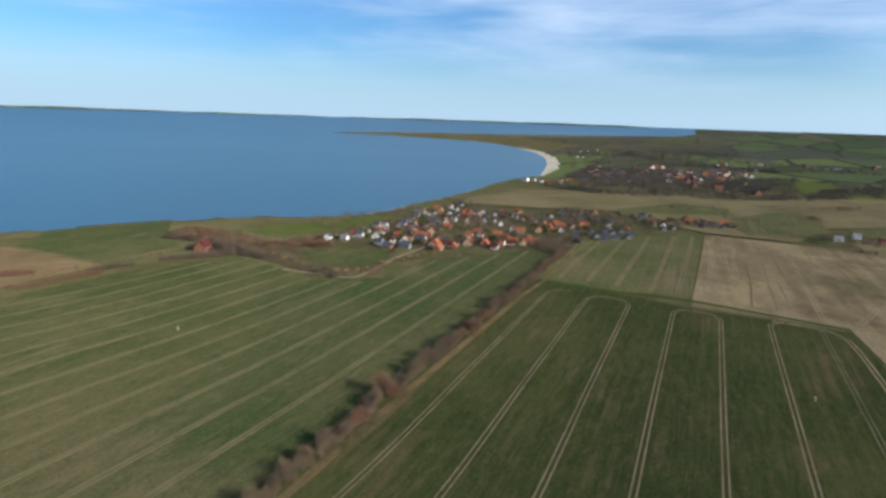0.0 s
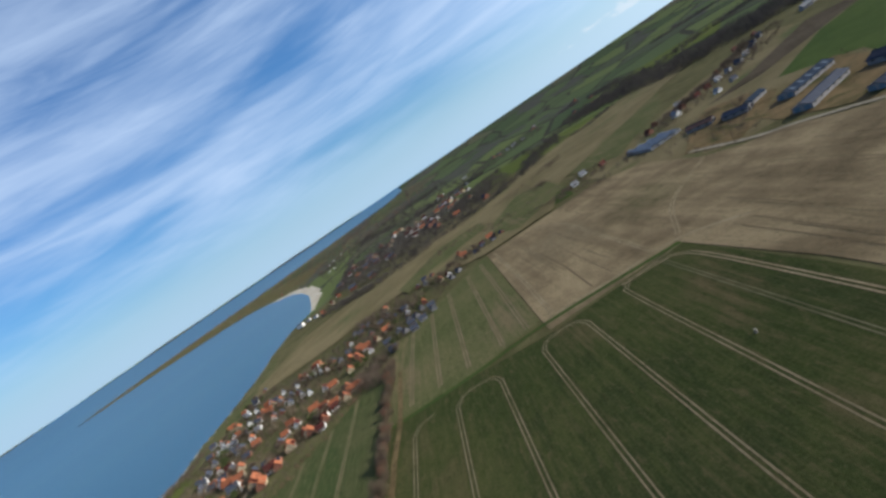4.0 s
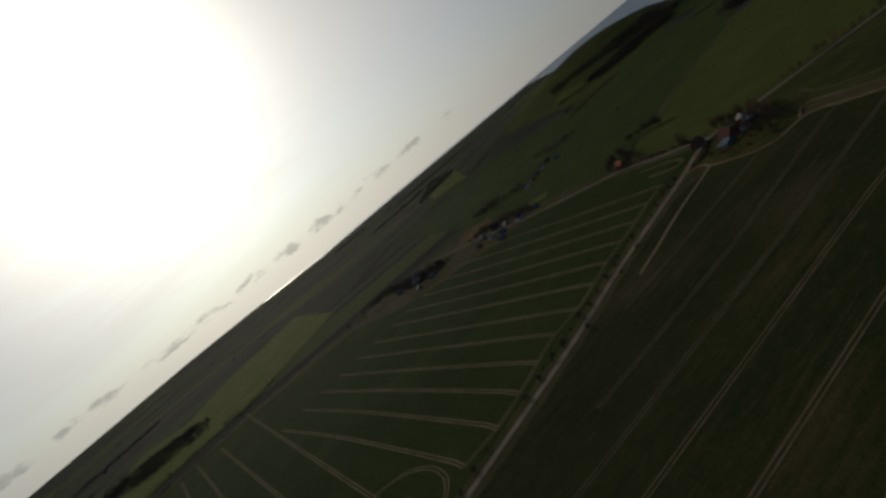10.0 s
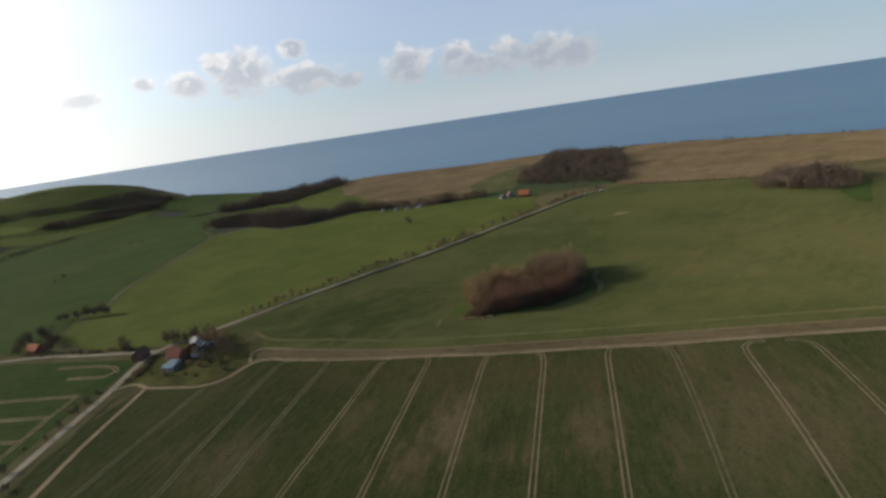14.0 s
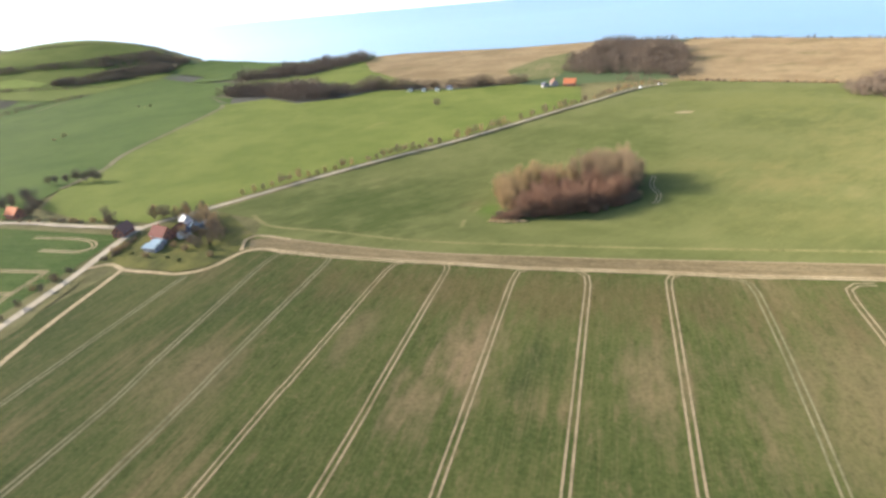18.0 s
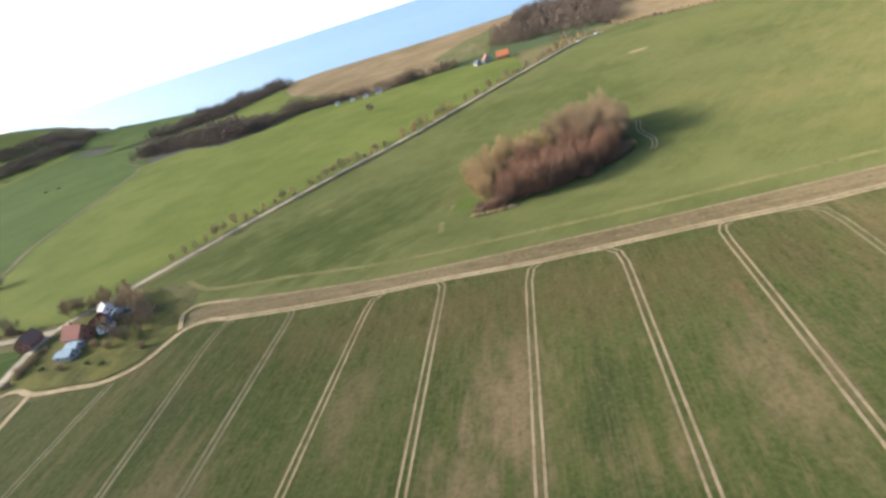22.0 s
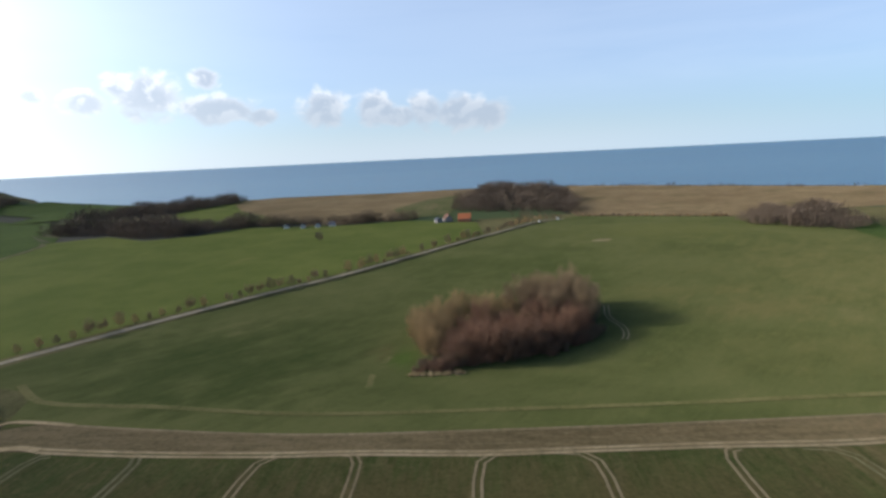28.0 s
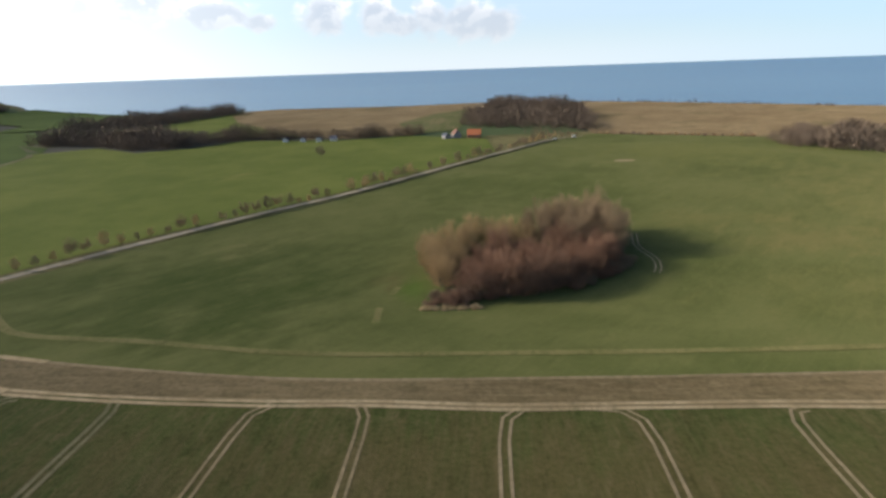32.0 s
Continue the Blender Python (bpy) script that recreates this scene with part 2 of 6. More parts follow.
PALE_SOIL_AND_SUNLIT, DARK_CROP = (0.122, 0.085, 0.050), (0.022, 0.030, 0.012)
# pale patch at x = 105 paints the field lighter away from sun
CROP = soil_or_crop("winter_wheat", (0.0285, 0.0378, 0.0125), (0.0470, 0.0520, 0.0180), (0.0880, 0.0670, 0.0340), 0.52,
                    stains_and_shading=((-4, -58, 16, 34, PALE_SOIL_AND_SUNLIT, 0.75), (-14, -82, 12, 26, PALE_SOIL_AND_SUNLIT, 0.6), (48, -62, 12, 34, PALE_SOIL_AND_SUNLIT, 0.5), (-84, -84, 22, 30, PALE_SOIL_AND_SUNLIT, 0.45), (-44, -54, 12, 24, PALE_SOIL_AND_SUNLIT, 0.35),
                            (14, -66, 9, 30, DARK_CROP, 0.7), (105, -60, 60, 60, PALE_SOIL_AND_SUNLIT, 0.4), (66, -22, 10, 20, DARK_CROP, 0.7), (-60, -30, 14, 18, DARK_CROP, 0.5), (-102, -46, 14, 22, DARK_CROP, 0.5), (150, -330, 70, 150, DARK_CROP, 0.8), (140, -190, 90, 120, DARK_CROP, 0.55), (10, -20, 170, 30, (0.062, 0.046, 0.021), 0.6), (70, -380, 16, 90, DARK_CROP, 0.6)))
CROP_B = soil_or_crop("winter_wheat_beside_hedge", (0.0330, 0.0500, 0.0165), (0.0660, 0.0670, 0.0290), (0.1150, 0.0920, 0.0490), 0.53, streak=(0.09, 0.006),
                      stains_and_shading=((330, -230, 60, 70, (0.098, 0.080, 0.042), 0.45), (300, -210, 40, 60, (0.098, 0.078, 0.042), 0.4), (420, -300, 50, 60, (0.100, 0.085, 0.042), 0.4), (290, -500, 40, 70, (0.030, 0.050, 0.016), 0.7), (340, -420, 40, 40, (0.030, 0.050, 0.016), 0.6)))
CROP_C = soil_or_crop("winter_wheat_dense", (0.026, 0.046, 0.0115), (0.040, 0.060, 0.0160), (0.056, 0.058, 0.023), 0.62, 78, matt=0.3)
CROP_D = soil_or_crop("thin_pale_crop", (0.056, 0.066, 0.0240), (0.092, 0.088, 0.0380), (0.1280, 0.1020, 0.0560), 0.52)
# wide patches also paint it darker towards the sun, lighter away from it
MEADOW = soil_or_crop("meadow_grass", (0.0510, 0.0600, 0.0195), (0.0760, 0.0800, 0.0290), (0.1200, 0.1040, 0.0440), 0.57, 40, (0.05, 0.03), tufty=0.35,
                      stains_and_shading=((-110, 60, 80, 60, (0.030, 0.044, 0.011), 0.5), (20, 200, 120, 60, (0.034, 0.048, 0.012), 0.45), (200, 150, 120, 140, (0.098, 0.092, 0.034), 0.75), (130, 60, 90, 34, (0.090, 0.086, 0.031), 0.55), (140, 300, 130, 90, (0.082, 0.084, 0.026), 0.6), (-90, 70, 70, 70, (0.028, 0.040, 0.011), 0.6), (120, 112, 44, 26, (0.100, 0.088, 0.034), 0.6), (-34, 78, 8, 16, (0.075, 0.060, 0.025), 0.6), (-26, 72, 10, 22, (0.044, 0.078, 0.014), 0.7), (90, 140, 40, 14, (0.092, 0.084, 0.030), 0.5)))
MEADOW_B = soil_or_crop("pasture_grass", (0.054, 0.070, 0.0170), (0.078, 0.090, 0.0240), (0.110, 0.104, 0.034), 0.60, 20, (0.04, 0.04), tufty=0.35, matt=0.2)
MEADOW_D = soil_or_crop("bright_young_crop", (0.092, 0.118, 0.028), (0.120, 0.140, 0.036), (0.120, 0.115, 0.045), 0.64, 20, (0.04, 0.04), matt=0.2)
MEADOW_C = soil_or_crop("deep_green_crop", (0.032, 0.053, 0.0140), (0.048, 0.068, 0.0190), (0.070, 0.073, 0.026), 0.66, 30, (0.05, 0.03), tufty=0.4, matt=0.25)
STUBBLE = soil_or_crop("stubble", (0.100, 0.074, 0.042), (0.232, 0.176, 0.101), (0.086, 0.063, 0.034), 0.56, -4, (0.11, 0.007),
                       stains_and_shading=((-36, -366, 44, 56, (0.030, 0.020, 0.011), 0.95), (-20, -345, 34, 30, (0.034, 0.024, 0.014), 0.8), (-30, -430, 26, 60, (0.050, 0.036, 0.020), 0.6), (90, -640, 40, 70, (0.165, 0.130, 0.078), 0.6), (30, -600, 40, 60, (0.070, 0.070, 0.030), 0.5)), matt=0.35)
DRY_GRASS = soil_or_crop("dry_coastal_grass", (0.120, 0.084, 0.045), (0.180, 0.130, 0.073), (0.078, 0.064, 0.029), 0.52, 40, (0.06, 0.03))
HEADLAND = soil_or_crop("worn_headland", (0.074, 0.057, 0.030), (0.112, 0.086, 0.047), (0.142, 0.112, 0.066), 0.56, 90, (0.5, 0.02))
PLOUGHED = soil_or_crop("ploughed_soil", (0.050, 0.038, 0.025), (0.082, 0.062, 0.042), (0.040, 0.040, 0.018), 0.62, 30, (0.2, 0.02))
SOIL_TRACK = soil_or_crop("dry_wheel_track", (0.158, 0.120, 0.070), (0.238, 0.188, 0.118), (0.100, 0.082, 0.044), 0.62, 0, (0.3, 0.3), 0.05, matt=0.1)
FAINT_TRACK = soil_or_crop("faint_wheel_track", (0.0805, 0.0736, 0.0391), (0.1265, 0.1081, 0.0644), (0.0575, 0.0609, 0.0287), 0.56, 0, (0.3, 0.3), 0.05)
TRAM = soil_or_crop("worn_tramline", (0.122, 0.094, 0.055), (0.178, 0.140, 0.088), (0.076, 0.064, 0.033), 0.60, 0, (0.3, 0.3), 0.05, matt=0.1)
PALE_STRAW = soil_or_crop("bleached_straw", (0.110, 0.085, 0.048), (0.165, 0.129, 0.075), (0.085, 0.065, 0.037), 0.50, -4, (0.3, 0.02), 0.05, matt=0.1)
DARK_STRAW = soil_or_crop("damp_straw", (0.080, 0.060, 0.035), (0.112, 0.085, 0.050), (0.130, 0.100, 0.058), 0.50, -4, (0.3, 0.02), 0.05, matt=0.1)
BAND = soil_or_crop("broad_worn_tramline", (0.090, 0.080, 0.040), (0.132, 0.111, 0.060), (0.068, 0.067, 0.030), 0.56, 0, (0.5, 0.02), 0.05)
WORN = soil_or_crop("worn_grass", (0.092, 0.086, 0.034), (0.125, 0.112, 0.048), (0.062, 0.068, 0.024), 0.52, 0, (0.3, 0.3), 0.05)
DIRT = soil_or_crop("sandy_dirt", (0.085, 0.060, 0.030), (0.150, 0.103, 0.054), (0.042, 0.046, 0.018), 0.49, 0, (0.1, 0.1), 0.03, matt=0.1)
CONCRETE = soil_or_crop("pale_concrete", (0.20, 0.178, 0.142), (0.27, 0.245, 0.20), (0.15, 0.128, 0.09), 0.60, 0, (0.2, 0.2), 0.05, matt=0.1)
SCRUB = soil_or_crop("rough_scrub_grass", (0.066, 0.058, 0.026), (0.108, 0.094, 0.044), (0.056, 0.066, 0.024), 0.55, 0, (0.08, 0.08), 0.02)
GARDEN = soil_or_crop("garden_lawn", (0.056, 0.056, 0.023), (0.088, 0.080, 0.036), (0.076, 0.060, 0.034), 0.55, 0, (0.1, 0.1), 0.04)
YARD_GRASS = soil_or_crop("mossy_yard_grass", (0.040, 0.046, 0.016), (0.092, 0.086, 0.026), (0.074, 0.058, 0.030), 0.56, 0, (0.15, 0.15), 0.06)
MARSH = soil_or_crop("marsh_meadow", (0.110, 0.088, 0.044), (0.165, 0.128, 0.070), (0.070, 0.080, 0.030), 0.51, 60, (0.03, 0.02), 0.012)
ASPHALT = soil_or_crop("weathered_asphalt", (0.165, 0.140, 0.104), (0.220, 0.190, 0.144), (0.240, 0.200, 0.145), 0.60, 0, (0.4, 0.4), 0.06, matt=0.1)
SAND = soil_or_crop("beach_sand", (0.40, 0.34, 0.26), (0.50, 0.44, 0.35), (0.33, 0.28, 0.21), 0.62, 0, (0.05, 0.05), 0.01, matt=0.1)


def patchwork(k, at):
    """Distant country: fields of many colours with dark hedgerows between, muted to paint in distance haze."""
    skew = k.stretch(at, (1.0, 0.42, 1), 14)
    cells = k.add("ShaderNodeTexVoronoi", {"Vector": skew, "Scale": 0.0042, "Randomness": 0.85})
    tone = k.add("ShaderNodeValToRGB", {0: k.add("ShaderNodeSeparateColor", {0: cells.outputs["Color"]}).outputs[0]})
    ramp = tone.color_ramp
    ramp.interpolation = "CONSTANT"
    for at_place, colour in ((0.0, (0.060, 0.078, 0.033, 1)), (0.25, (0.044, 0.060, 0.028, 1)), (0.45, (0.082, 0.100, 0.036, 1)), (0.68, (0.074, 0.072, 0.042, 1)),
                             (0.82, (0.050, 0.058, 0.034, 1))):
        item = ramp.elements.new(at_place) if at_place else ramp.elements[0]
        item.color = colour
    ramp.elements.remove(ramp.elements[len(ramp.elements) - 1])
    edge = k.add("ShaderNodeTexVoronoi", {"Vector": k.vec("ADD", skew, (0, 0, 0)), "Scale": 0.0042, "Randomness": 0.85}, feature="DISTANCE_TO_EDGE")
    hedge = k.step(k.math("ADD", edge.outputs["Distance"], k.math("MULTIPLY", k.noise(at, 0.02, 3), 0.06)), 0.07, 0.045)
    colour = k.mix(hedge, tone, (0.030, 0.029, 0.022))
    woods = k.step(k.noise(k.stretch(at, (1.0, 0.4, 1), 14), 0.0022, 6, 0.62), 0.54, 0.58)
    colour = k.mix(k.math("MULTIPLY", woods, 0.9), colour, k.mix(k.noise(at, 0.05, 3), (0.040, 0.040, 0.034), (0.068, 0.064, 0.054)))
    return k.mix(k.step(k.noise(at, 0.03, 4, 0.65), 0.35, 0.75, 0.0, 0.10), colour, (0.055, 0.058, 0.024))


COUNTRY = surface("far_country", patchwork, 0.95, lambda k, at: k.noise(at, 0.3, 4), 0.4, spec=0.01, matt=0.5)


def sea_colour(k, at):
    drift = k.noise(k.stretch(at, (0.25, 1, 1), 30), 0.004, 5, 0.6, 0.5)
    bands = k.noise(k.stretch(at, (0.12, 1, 1), -20, (4, 9, 0)), 0.0016, 4, 0.6, 0.8)
    deep = k.mix(drift, (0.013, 0.070, 0.118), (0.024, 0.096, 0.150))
    return k.mix(k.step(bands, 0.48, 0.70, 0.0, 0.7), deep, (0.034, 0.112, 0.154))


SEA = surface("sea_water", sea_colour, 0.34, lambda k, at: k.math("ADD", k.noise(k.stretch(at, (1, 2.2, 1), 60), 0.09, 5, 0.65), k.math("MULTIPLY", k.noise(at, 0.6, 3), 0.3)), 0.6, spec=0.36)


def plain(name, colour, other=None, scale=1.5, rough=0.8, metal=0.0, bump=0.02, spec=0.06):
    other = other or tuple(c * 0.72 for c in colour)
    return surface(name, lambda k, at: k.mix(k.step(k.noise(at, scale, 4, 0.65), 0.35, 0.7), colour, other), rough, (lambda k, at: k.noise(at, scale * 6, 3)) if bump else None, bump or 0.0, metal, spec)


def twig(name, colour, other):
    """Bare twigs, each a little different."""
    def base(k, at):
        per = k.add("ShaderNodeNewGeometry").outputs["Random Per Island"]
        tree = k.add("ShaderNodeObjectInfo").outputs["Random"]
        return k.mix(k.math("ADD", k.math("MULTIPLY", per, 0.6), k.math("MULTIPLY", tree, 0.4)), colour, other)
    return surface(name, base, 0.9, spec=0.1)


# ------------------------------------------------------------------ the lie of the land
def bump(x, y, cx, cy, sx, sy, h):
    return h * np.exp(-((x - cx) / sx) ** 2 - ((y - cy) / sy) ** 2)


def terrain(x, y):
    x, y = np.asarray(x, float), np.asarray(y, float)
    z = bump(x, y, 10, 80, 110, 60, -5) + bump(x, y, 120, 270, 170, 120, 6) + bump(x, y, -1050, 800, 225, 250, 68) + bump(x, y, -1400, 640, 330, 300, 43) + bump(x, y, 60, 800, 700, 330, 9)
    far = np.clip((np.hypot(x - 50, y + 150) - 2600) / 2200, 0, 1) ** 2
    return z + far * (60 + 32 * np.clip((500 - y) / 1300, 0, 1))


SEA_LEVEL = -14.0
# the shore, round the cape, along the cliffs and round the bay to the tip of the spit
SHORE = [(-4600, 2900), (-2600, 2100), (-1500, 1500), (-1200, 1180), (-1040, 1010), (-940, 925), (-860, 885), (-780, 862), (-700, 872), (-620, 890), (-500, 890), (-375, 940), (-140, 885),
         (20, 925), (158, 862), (300, 775), (402, 705), (525, 650), (640, 560), (740, 380), (780, 150), (770, -100), (725, -300), (683, -396), (648, -473), (629, -513),
         (591, -557), (556, -613), (530, -671)] + [(516, -751), (521, -819), (513, -911), (511, -1018), (519, -1143), (515, -1279), (492, -1380), (530, -1552), (578, -1752), (654, -2000), (779, -2309),
         (903, -2511), (1003, -2649), (1184, -2823), (1342, -2897), (1550, -2908), (1766, -2909), (1959, -2858), (2180, -2760), (2246, -2815), (2231, -2960), (1991, -3293), (1696, -3521),
         (1379, -3732), (1058, -3968), (717, -4177), (480, -4330), (420, -4500), (500, -4900)]


def shore_distance(x, y):
    """Metres inland from the shore, negative out at sea."""
    points = np.array(SHORE + [(-6000, -5200), (-6500, 2900)], float)
    best, inside = np.full(x.shape, 1e9), np.zeros(x.shape, bool)
    for (ax, ay), (bx, by), k in zip(points, np.roll(points, -1, 0), range(len(points))):
        dx, dy = bx - ax, by - ay
        f = np.clip(((x - ax) * dx + (y - ay) * dy) / (dx * dx + dy * dy), 0, 1)
        if k < len(SHORE) - 1:
            best = np.minimum(best, np.hypot(x - ax - f * dx, y - ay - f * dy))
        crosses = (ay > y) != (by > y)
        with np.errstate(divide="ignore", invalid="ignore"):
            inside ^= crosses & (x < (bx - ax) * (y - ay) / (by - ay) + ax)
    return np.where(inside, best, -best)


def grid_mesh(name, verts, faces):
    mesh = bpy.data.meshes.new(name)
    mesh.from_pydata(verts, [], faces)
    mesh.update()
    return mesh


def thing(name, mesh, mats, label="", category="", kind="", group="", smooth=False):
    ob = new(name, mesh)
    for m in mats if isinstance(mats, (list, tuple)) else [mats]:
        mesh.materials.append(m)
    if smooth:
        mesh.polygons.foreach_set("use_smooth", [True] * len(mesh.polygons))
    return tagged(ob, label, category, group, kind)


def disc(rings, spokes):
    a = np.linspace(0, 2 * np.pi, spokes, endpoint=False)
    r = np.array(rings)[:, None]
    return 50 + r * np.cos(a), -150 + r * np.sin(a)


def disc_faces(count, spokes):
    i, j = np.meshgrid(np.arange(count - 1), np.arange(spokes), indexing="ij")
    k = (j + 1) % spokes
    return np.stack([i * spokes + j, (i + 1) * spokes + j, (i + 1) * spokes + k, i * spokes + k], -1).reshape(-1, 4).tolist()


def land(x, y):
    """Height of the bare ground: cliffs in the north, a flat beach round the bay."""
    x, y = np.asarray(x, float), np.asarray(y, float)
    inland = shore_distance(x, y)
    low = np.clip((-y - 560) / 260, 0, 1)
    z = terrain(x, y) - 10.5 * low * np.clip((260 - inland) / 220, 0, 1)
    rise = np.clip(inland / (14 + 70 * low), 0, 1)
    return SEA_LEVEL + (z - SEA_LEVEL) * rise * rise * (3 - 2 * rise)


rings = [2.0]
while rings[-1] < 4850:
    rings.append(rings[-1] + max(7.0, rings[-1] * 0.014))
SPOKES = 960
gx, gy = disc(rings, SPOKES)
inland = shore_distance(gx, gy)
low_bay = np.clip((-gy - 560) / 260, 0, 1)          # cliffs in the north, a flat beach round the bay
inland = inland + (9 * np.sin(gx * 0.043) * np.sin(gy * 0.037) + 5 * np.sin(gx * 0.11 + gy * 0.07)) * (1 - low_bay)
gz = terrain(gx, gy) - 10.5 * low_bay * np.clip((260 - inland) / 220, 0, 1)
rise = np.clip(inland / (14 + 70 * low_bay), 0, 1)
rise = rise * rise * (3 - 2 * rise)
gz = np.where(inland < 0, SEA_LEVEL + np.maximum(inland * 0.15, -6), SEA_LEVEL + (gz - SEA_LEVEL) * rise)
ground_mesh = grid_mesh("ground", np.stack([gx, gy, gz], -1).reshape(-1, 3).tolist(), disc_faces(len(rings), SPOKES) + [list(range(SPOKES))])
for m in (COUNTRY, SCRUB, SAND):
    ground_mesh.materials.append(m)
sand_width = 10 + 34 * np.clip((-gy - 1330) / 250, 0, 1) * np.clip((gy + 2700) / 300, 0.25, 1)
cliff = (inland < 46) & (inland > -60) & (low_bay < 0.9)
sandy = (inland < sand_width) & (low_bay > 0.5) & (gx < 2300) & (gy < -640) & (gy > -3400)
spit = (gy < -2350) & (gx > 700) & (inland < 400)
near_ground = np.hypot(gx - 150, gy + 450) < 900
slots = np.where(sandy, 2, np.where(cliff | spit | near_ground, 1, 0))[:-1].reshape(-1)
ground_mesh.polygons.foreach_set("material_index", np.append(slots, 0).astype(np.int32))
ground_mesh.polygons.foreach_set("use_smooth", [True] * len(ground_mesh.polygons))
tagged(new("ground", ground_mesh), "patchwork farmland running down to cliffs and beach", "ground", kind="structure")

sea_rings = [5.0] + list(range(300, 2600, 100)) + list(range(2600, 4860, 60))
sx_, sy_ = disc(sea_rings, 240)
far = np.clip((np.hypot(sx_ - 50, sy_ + 150) - 2500) / 2300, 0, 1) ** 2
sz_ = SEA_LEVEL + far * (76 + 28 * np.clip((500 - sy_) / 1300, 0, 1))
sea_mesh = grid_mesh("sea", np.stack([sx_, sy_, sz_], -1).reshape(-1, 3).tolist(), disc_faces(len(sea_rings), 240))
thing("water", sea_mesh, SEA, "calm deep blue sea with fine ripples", "sea", "structure", smooth=True)


# the low coast across the water, along the skyline
rim = []
for a in np.radians(np.arange(-83, -16, 0.5)):
    high = 5.5 + 3.0 * math.sin(9 * a) + 2.0 * math.sin(23 * a + 1) + 1.5 * math.sin(57 * a)
    for r, up in ((4760, -4.0), (4790, high), (4846, high * 0.9)):
        x, y = 50 + r * math.cos(a), -150 + r * math.sin(a)
        rim.append((x, y, SEA_LEVEL + np.clip((r - 2500) / 2300, 0, 1) ** 2 * (76 + 28 * np.clip((500 - y) / 1300, 0, 1)) + up))
rim_faces = [(3 * i + k, 3 * i + 3 + k, 3 * i + 4 + k, 3 * i + 1 + k) for i in range(len(rim) // 3 - 1) for k in (0, 1)]
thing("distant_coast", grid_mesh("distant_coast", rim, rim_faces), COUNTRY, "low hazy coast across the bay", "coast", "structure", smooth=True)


def draped(name, outline, material, lift=0.25, step=24.0, label="", category="field"):
    """A field laid on the ground: its outline cut into a grid and let down on the terrain."""
    bm = bmesh.new()
    bm.faces.new([bm.verts.new((x, y, 0)) for x, y in outline])
    xs, ys = [p[0] for p in outline], [p[1] for p in outline]
    for axis, low, high in ((0, min(xs), max(xs)), (1, min(ys), max(ys))):
        for c in np.arange(low + step, high, step):
            at = (c, 0, 0) if axis == 0 else (0, c, 0)
            bmesh.ops.bisect_plane(bm, geom=bm.verts[:] + bm.edges[:] + bm.faces[:], plane_co=at, plane_no=(1, 0, 0) if axis == 0 else (0, 1, 0))
    for v in bm.verts:
        v.co.z = float(terrain(v.co.x, v.co.y) if v.co.y > -560 else land(np.array([v.co.x]), np.array([v.co.y]))[0]) + lift
    bmesh.ops.triangulate(bm, faces=bm.faces[:])
    for f in bm.faces:
        if f.normal.z < 0:
            f.normal_flip()
    mesh = bpy.data.meshes.new(name)
    bm.to_mesh(mesh)
    bm.free()
    return thing(name, mesh, material, label, category, "structure", smooth=True)


def along(points, step):
    """Points every few metres along a smooth line through the given ones."""
    p = [np.array(q, float) for q in points]
    p = [2 * p[0] - p[1]] + p + [2 * p[-1] - p[-2]]
    out = []
    for a, b, c, d in zip(p, p[1:], p[2:], p[3:]):
        count = max(1, int(np.linalg.norm(c - b) / step))
        for t in np.arange(count) / count:
            out.append(0.5 * (2 * b + (c - a) * t + (2 * a - 5 * b + 4 * c - d) * t * t + (3 * b - a - 3 * c + d) * t ** 3))
    return out + [p[-2]]


def ribbon_data(points, width, lift, step=6.0, ragged=0.12, side=0.0):
    line = along(points, step)
    verts = []
    for i, q in enumerate(line):
        way = line[min(i + 1, len(line) - 1)] - line[max(i - 1, 0)]
        way = way / (np.linalg.norm(way) + 1e-9)
        left = np.array((-way[1], way[0]))
        for s in (-1, 1):
            e = q + left * (side + s * width / 2 * (1 + random.uniform(-ragged, ragged)))
            verts.append((e[0], e[1], float(terrain(e[0], e[1])) + (lift(i / (len(line) - 1)) if callable(lift) else lift)))
    faces = [(2 * i, 2 * i + 2, 2 * i + 3, 2 * i + 1) for i in range(len(line) - 1)]
    return verts, faces


def ribbon(name, points, width, material, lift=0.4, label="", category="track", parent=None, ruts=0.0, step=6.0):
    """A road, path or pair of wheel ruts laid along a line."""
    verts, faces = [], []
    for side in ((-ruts / 2, ruts / 2) if ruts else (0.0,)):
        v, f = ribbon_data(points, width, lift, step, side=side)
        faces += [tuple(i + len(verts) for i in q) for q in f]
        verts += v
    ob = thing(name, grid_mesh(name, verts, faces), material, label, "" if parent else category, "" if parent else "structure", smooth=True)
    ob.parent = parent
    return ob


# fields
main_field = draped("field_main", [(-172, -28), (-139, -24), (-127, -14), (-124, 3), (-109, 3), (0, 0), (110, 4), (200, 8), (260, 8), (250, -240), (246, -404), (240, -500), (190, -497),
                                   (143, -488), (63, -491), (56, -405), (53, -308), (0, -300), (-57, -311), (-112, -320), (-110, -309), (-128, -255), (-138, -209), (-148, -170),
                                   (-160, -124), (-176, -65)], CROP, label="green winter wheat field with bare brown patches", step=12)
draped("headland", [(-124, 3), (-109, 3), (0, 0), (110, 4), (200, 8), (300, 10), (300, 24), (200, 20), (115, 17), (11, 13), (-42, 11), (-85, 14), (-121, 18), (-130, 14)], HEADLAND,
       0.3, label="worn brown headland strip between crop and meadow")
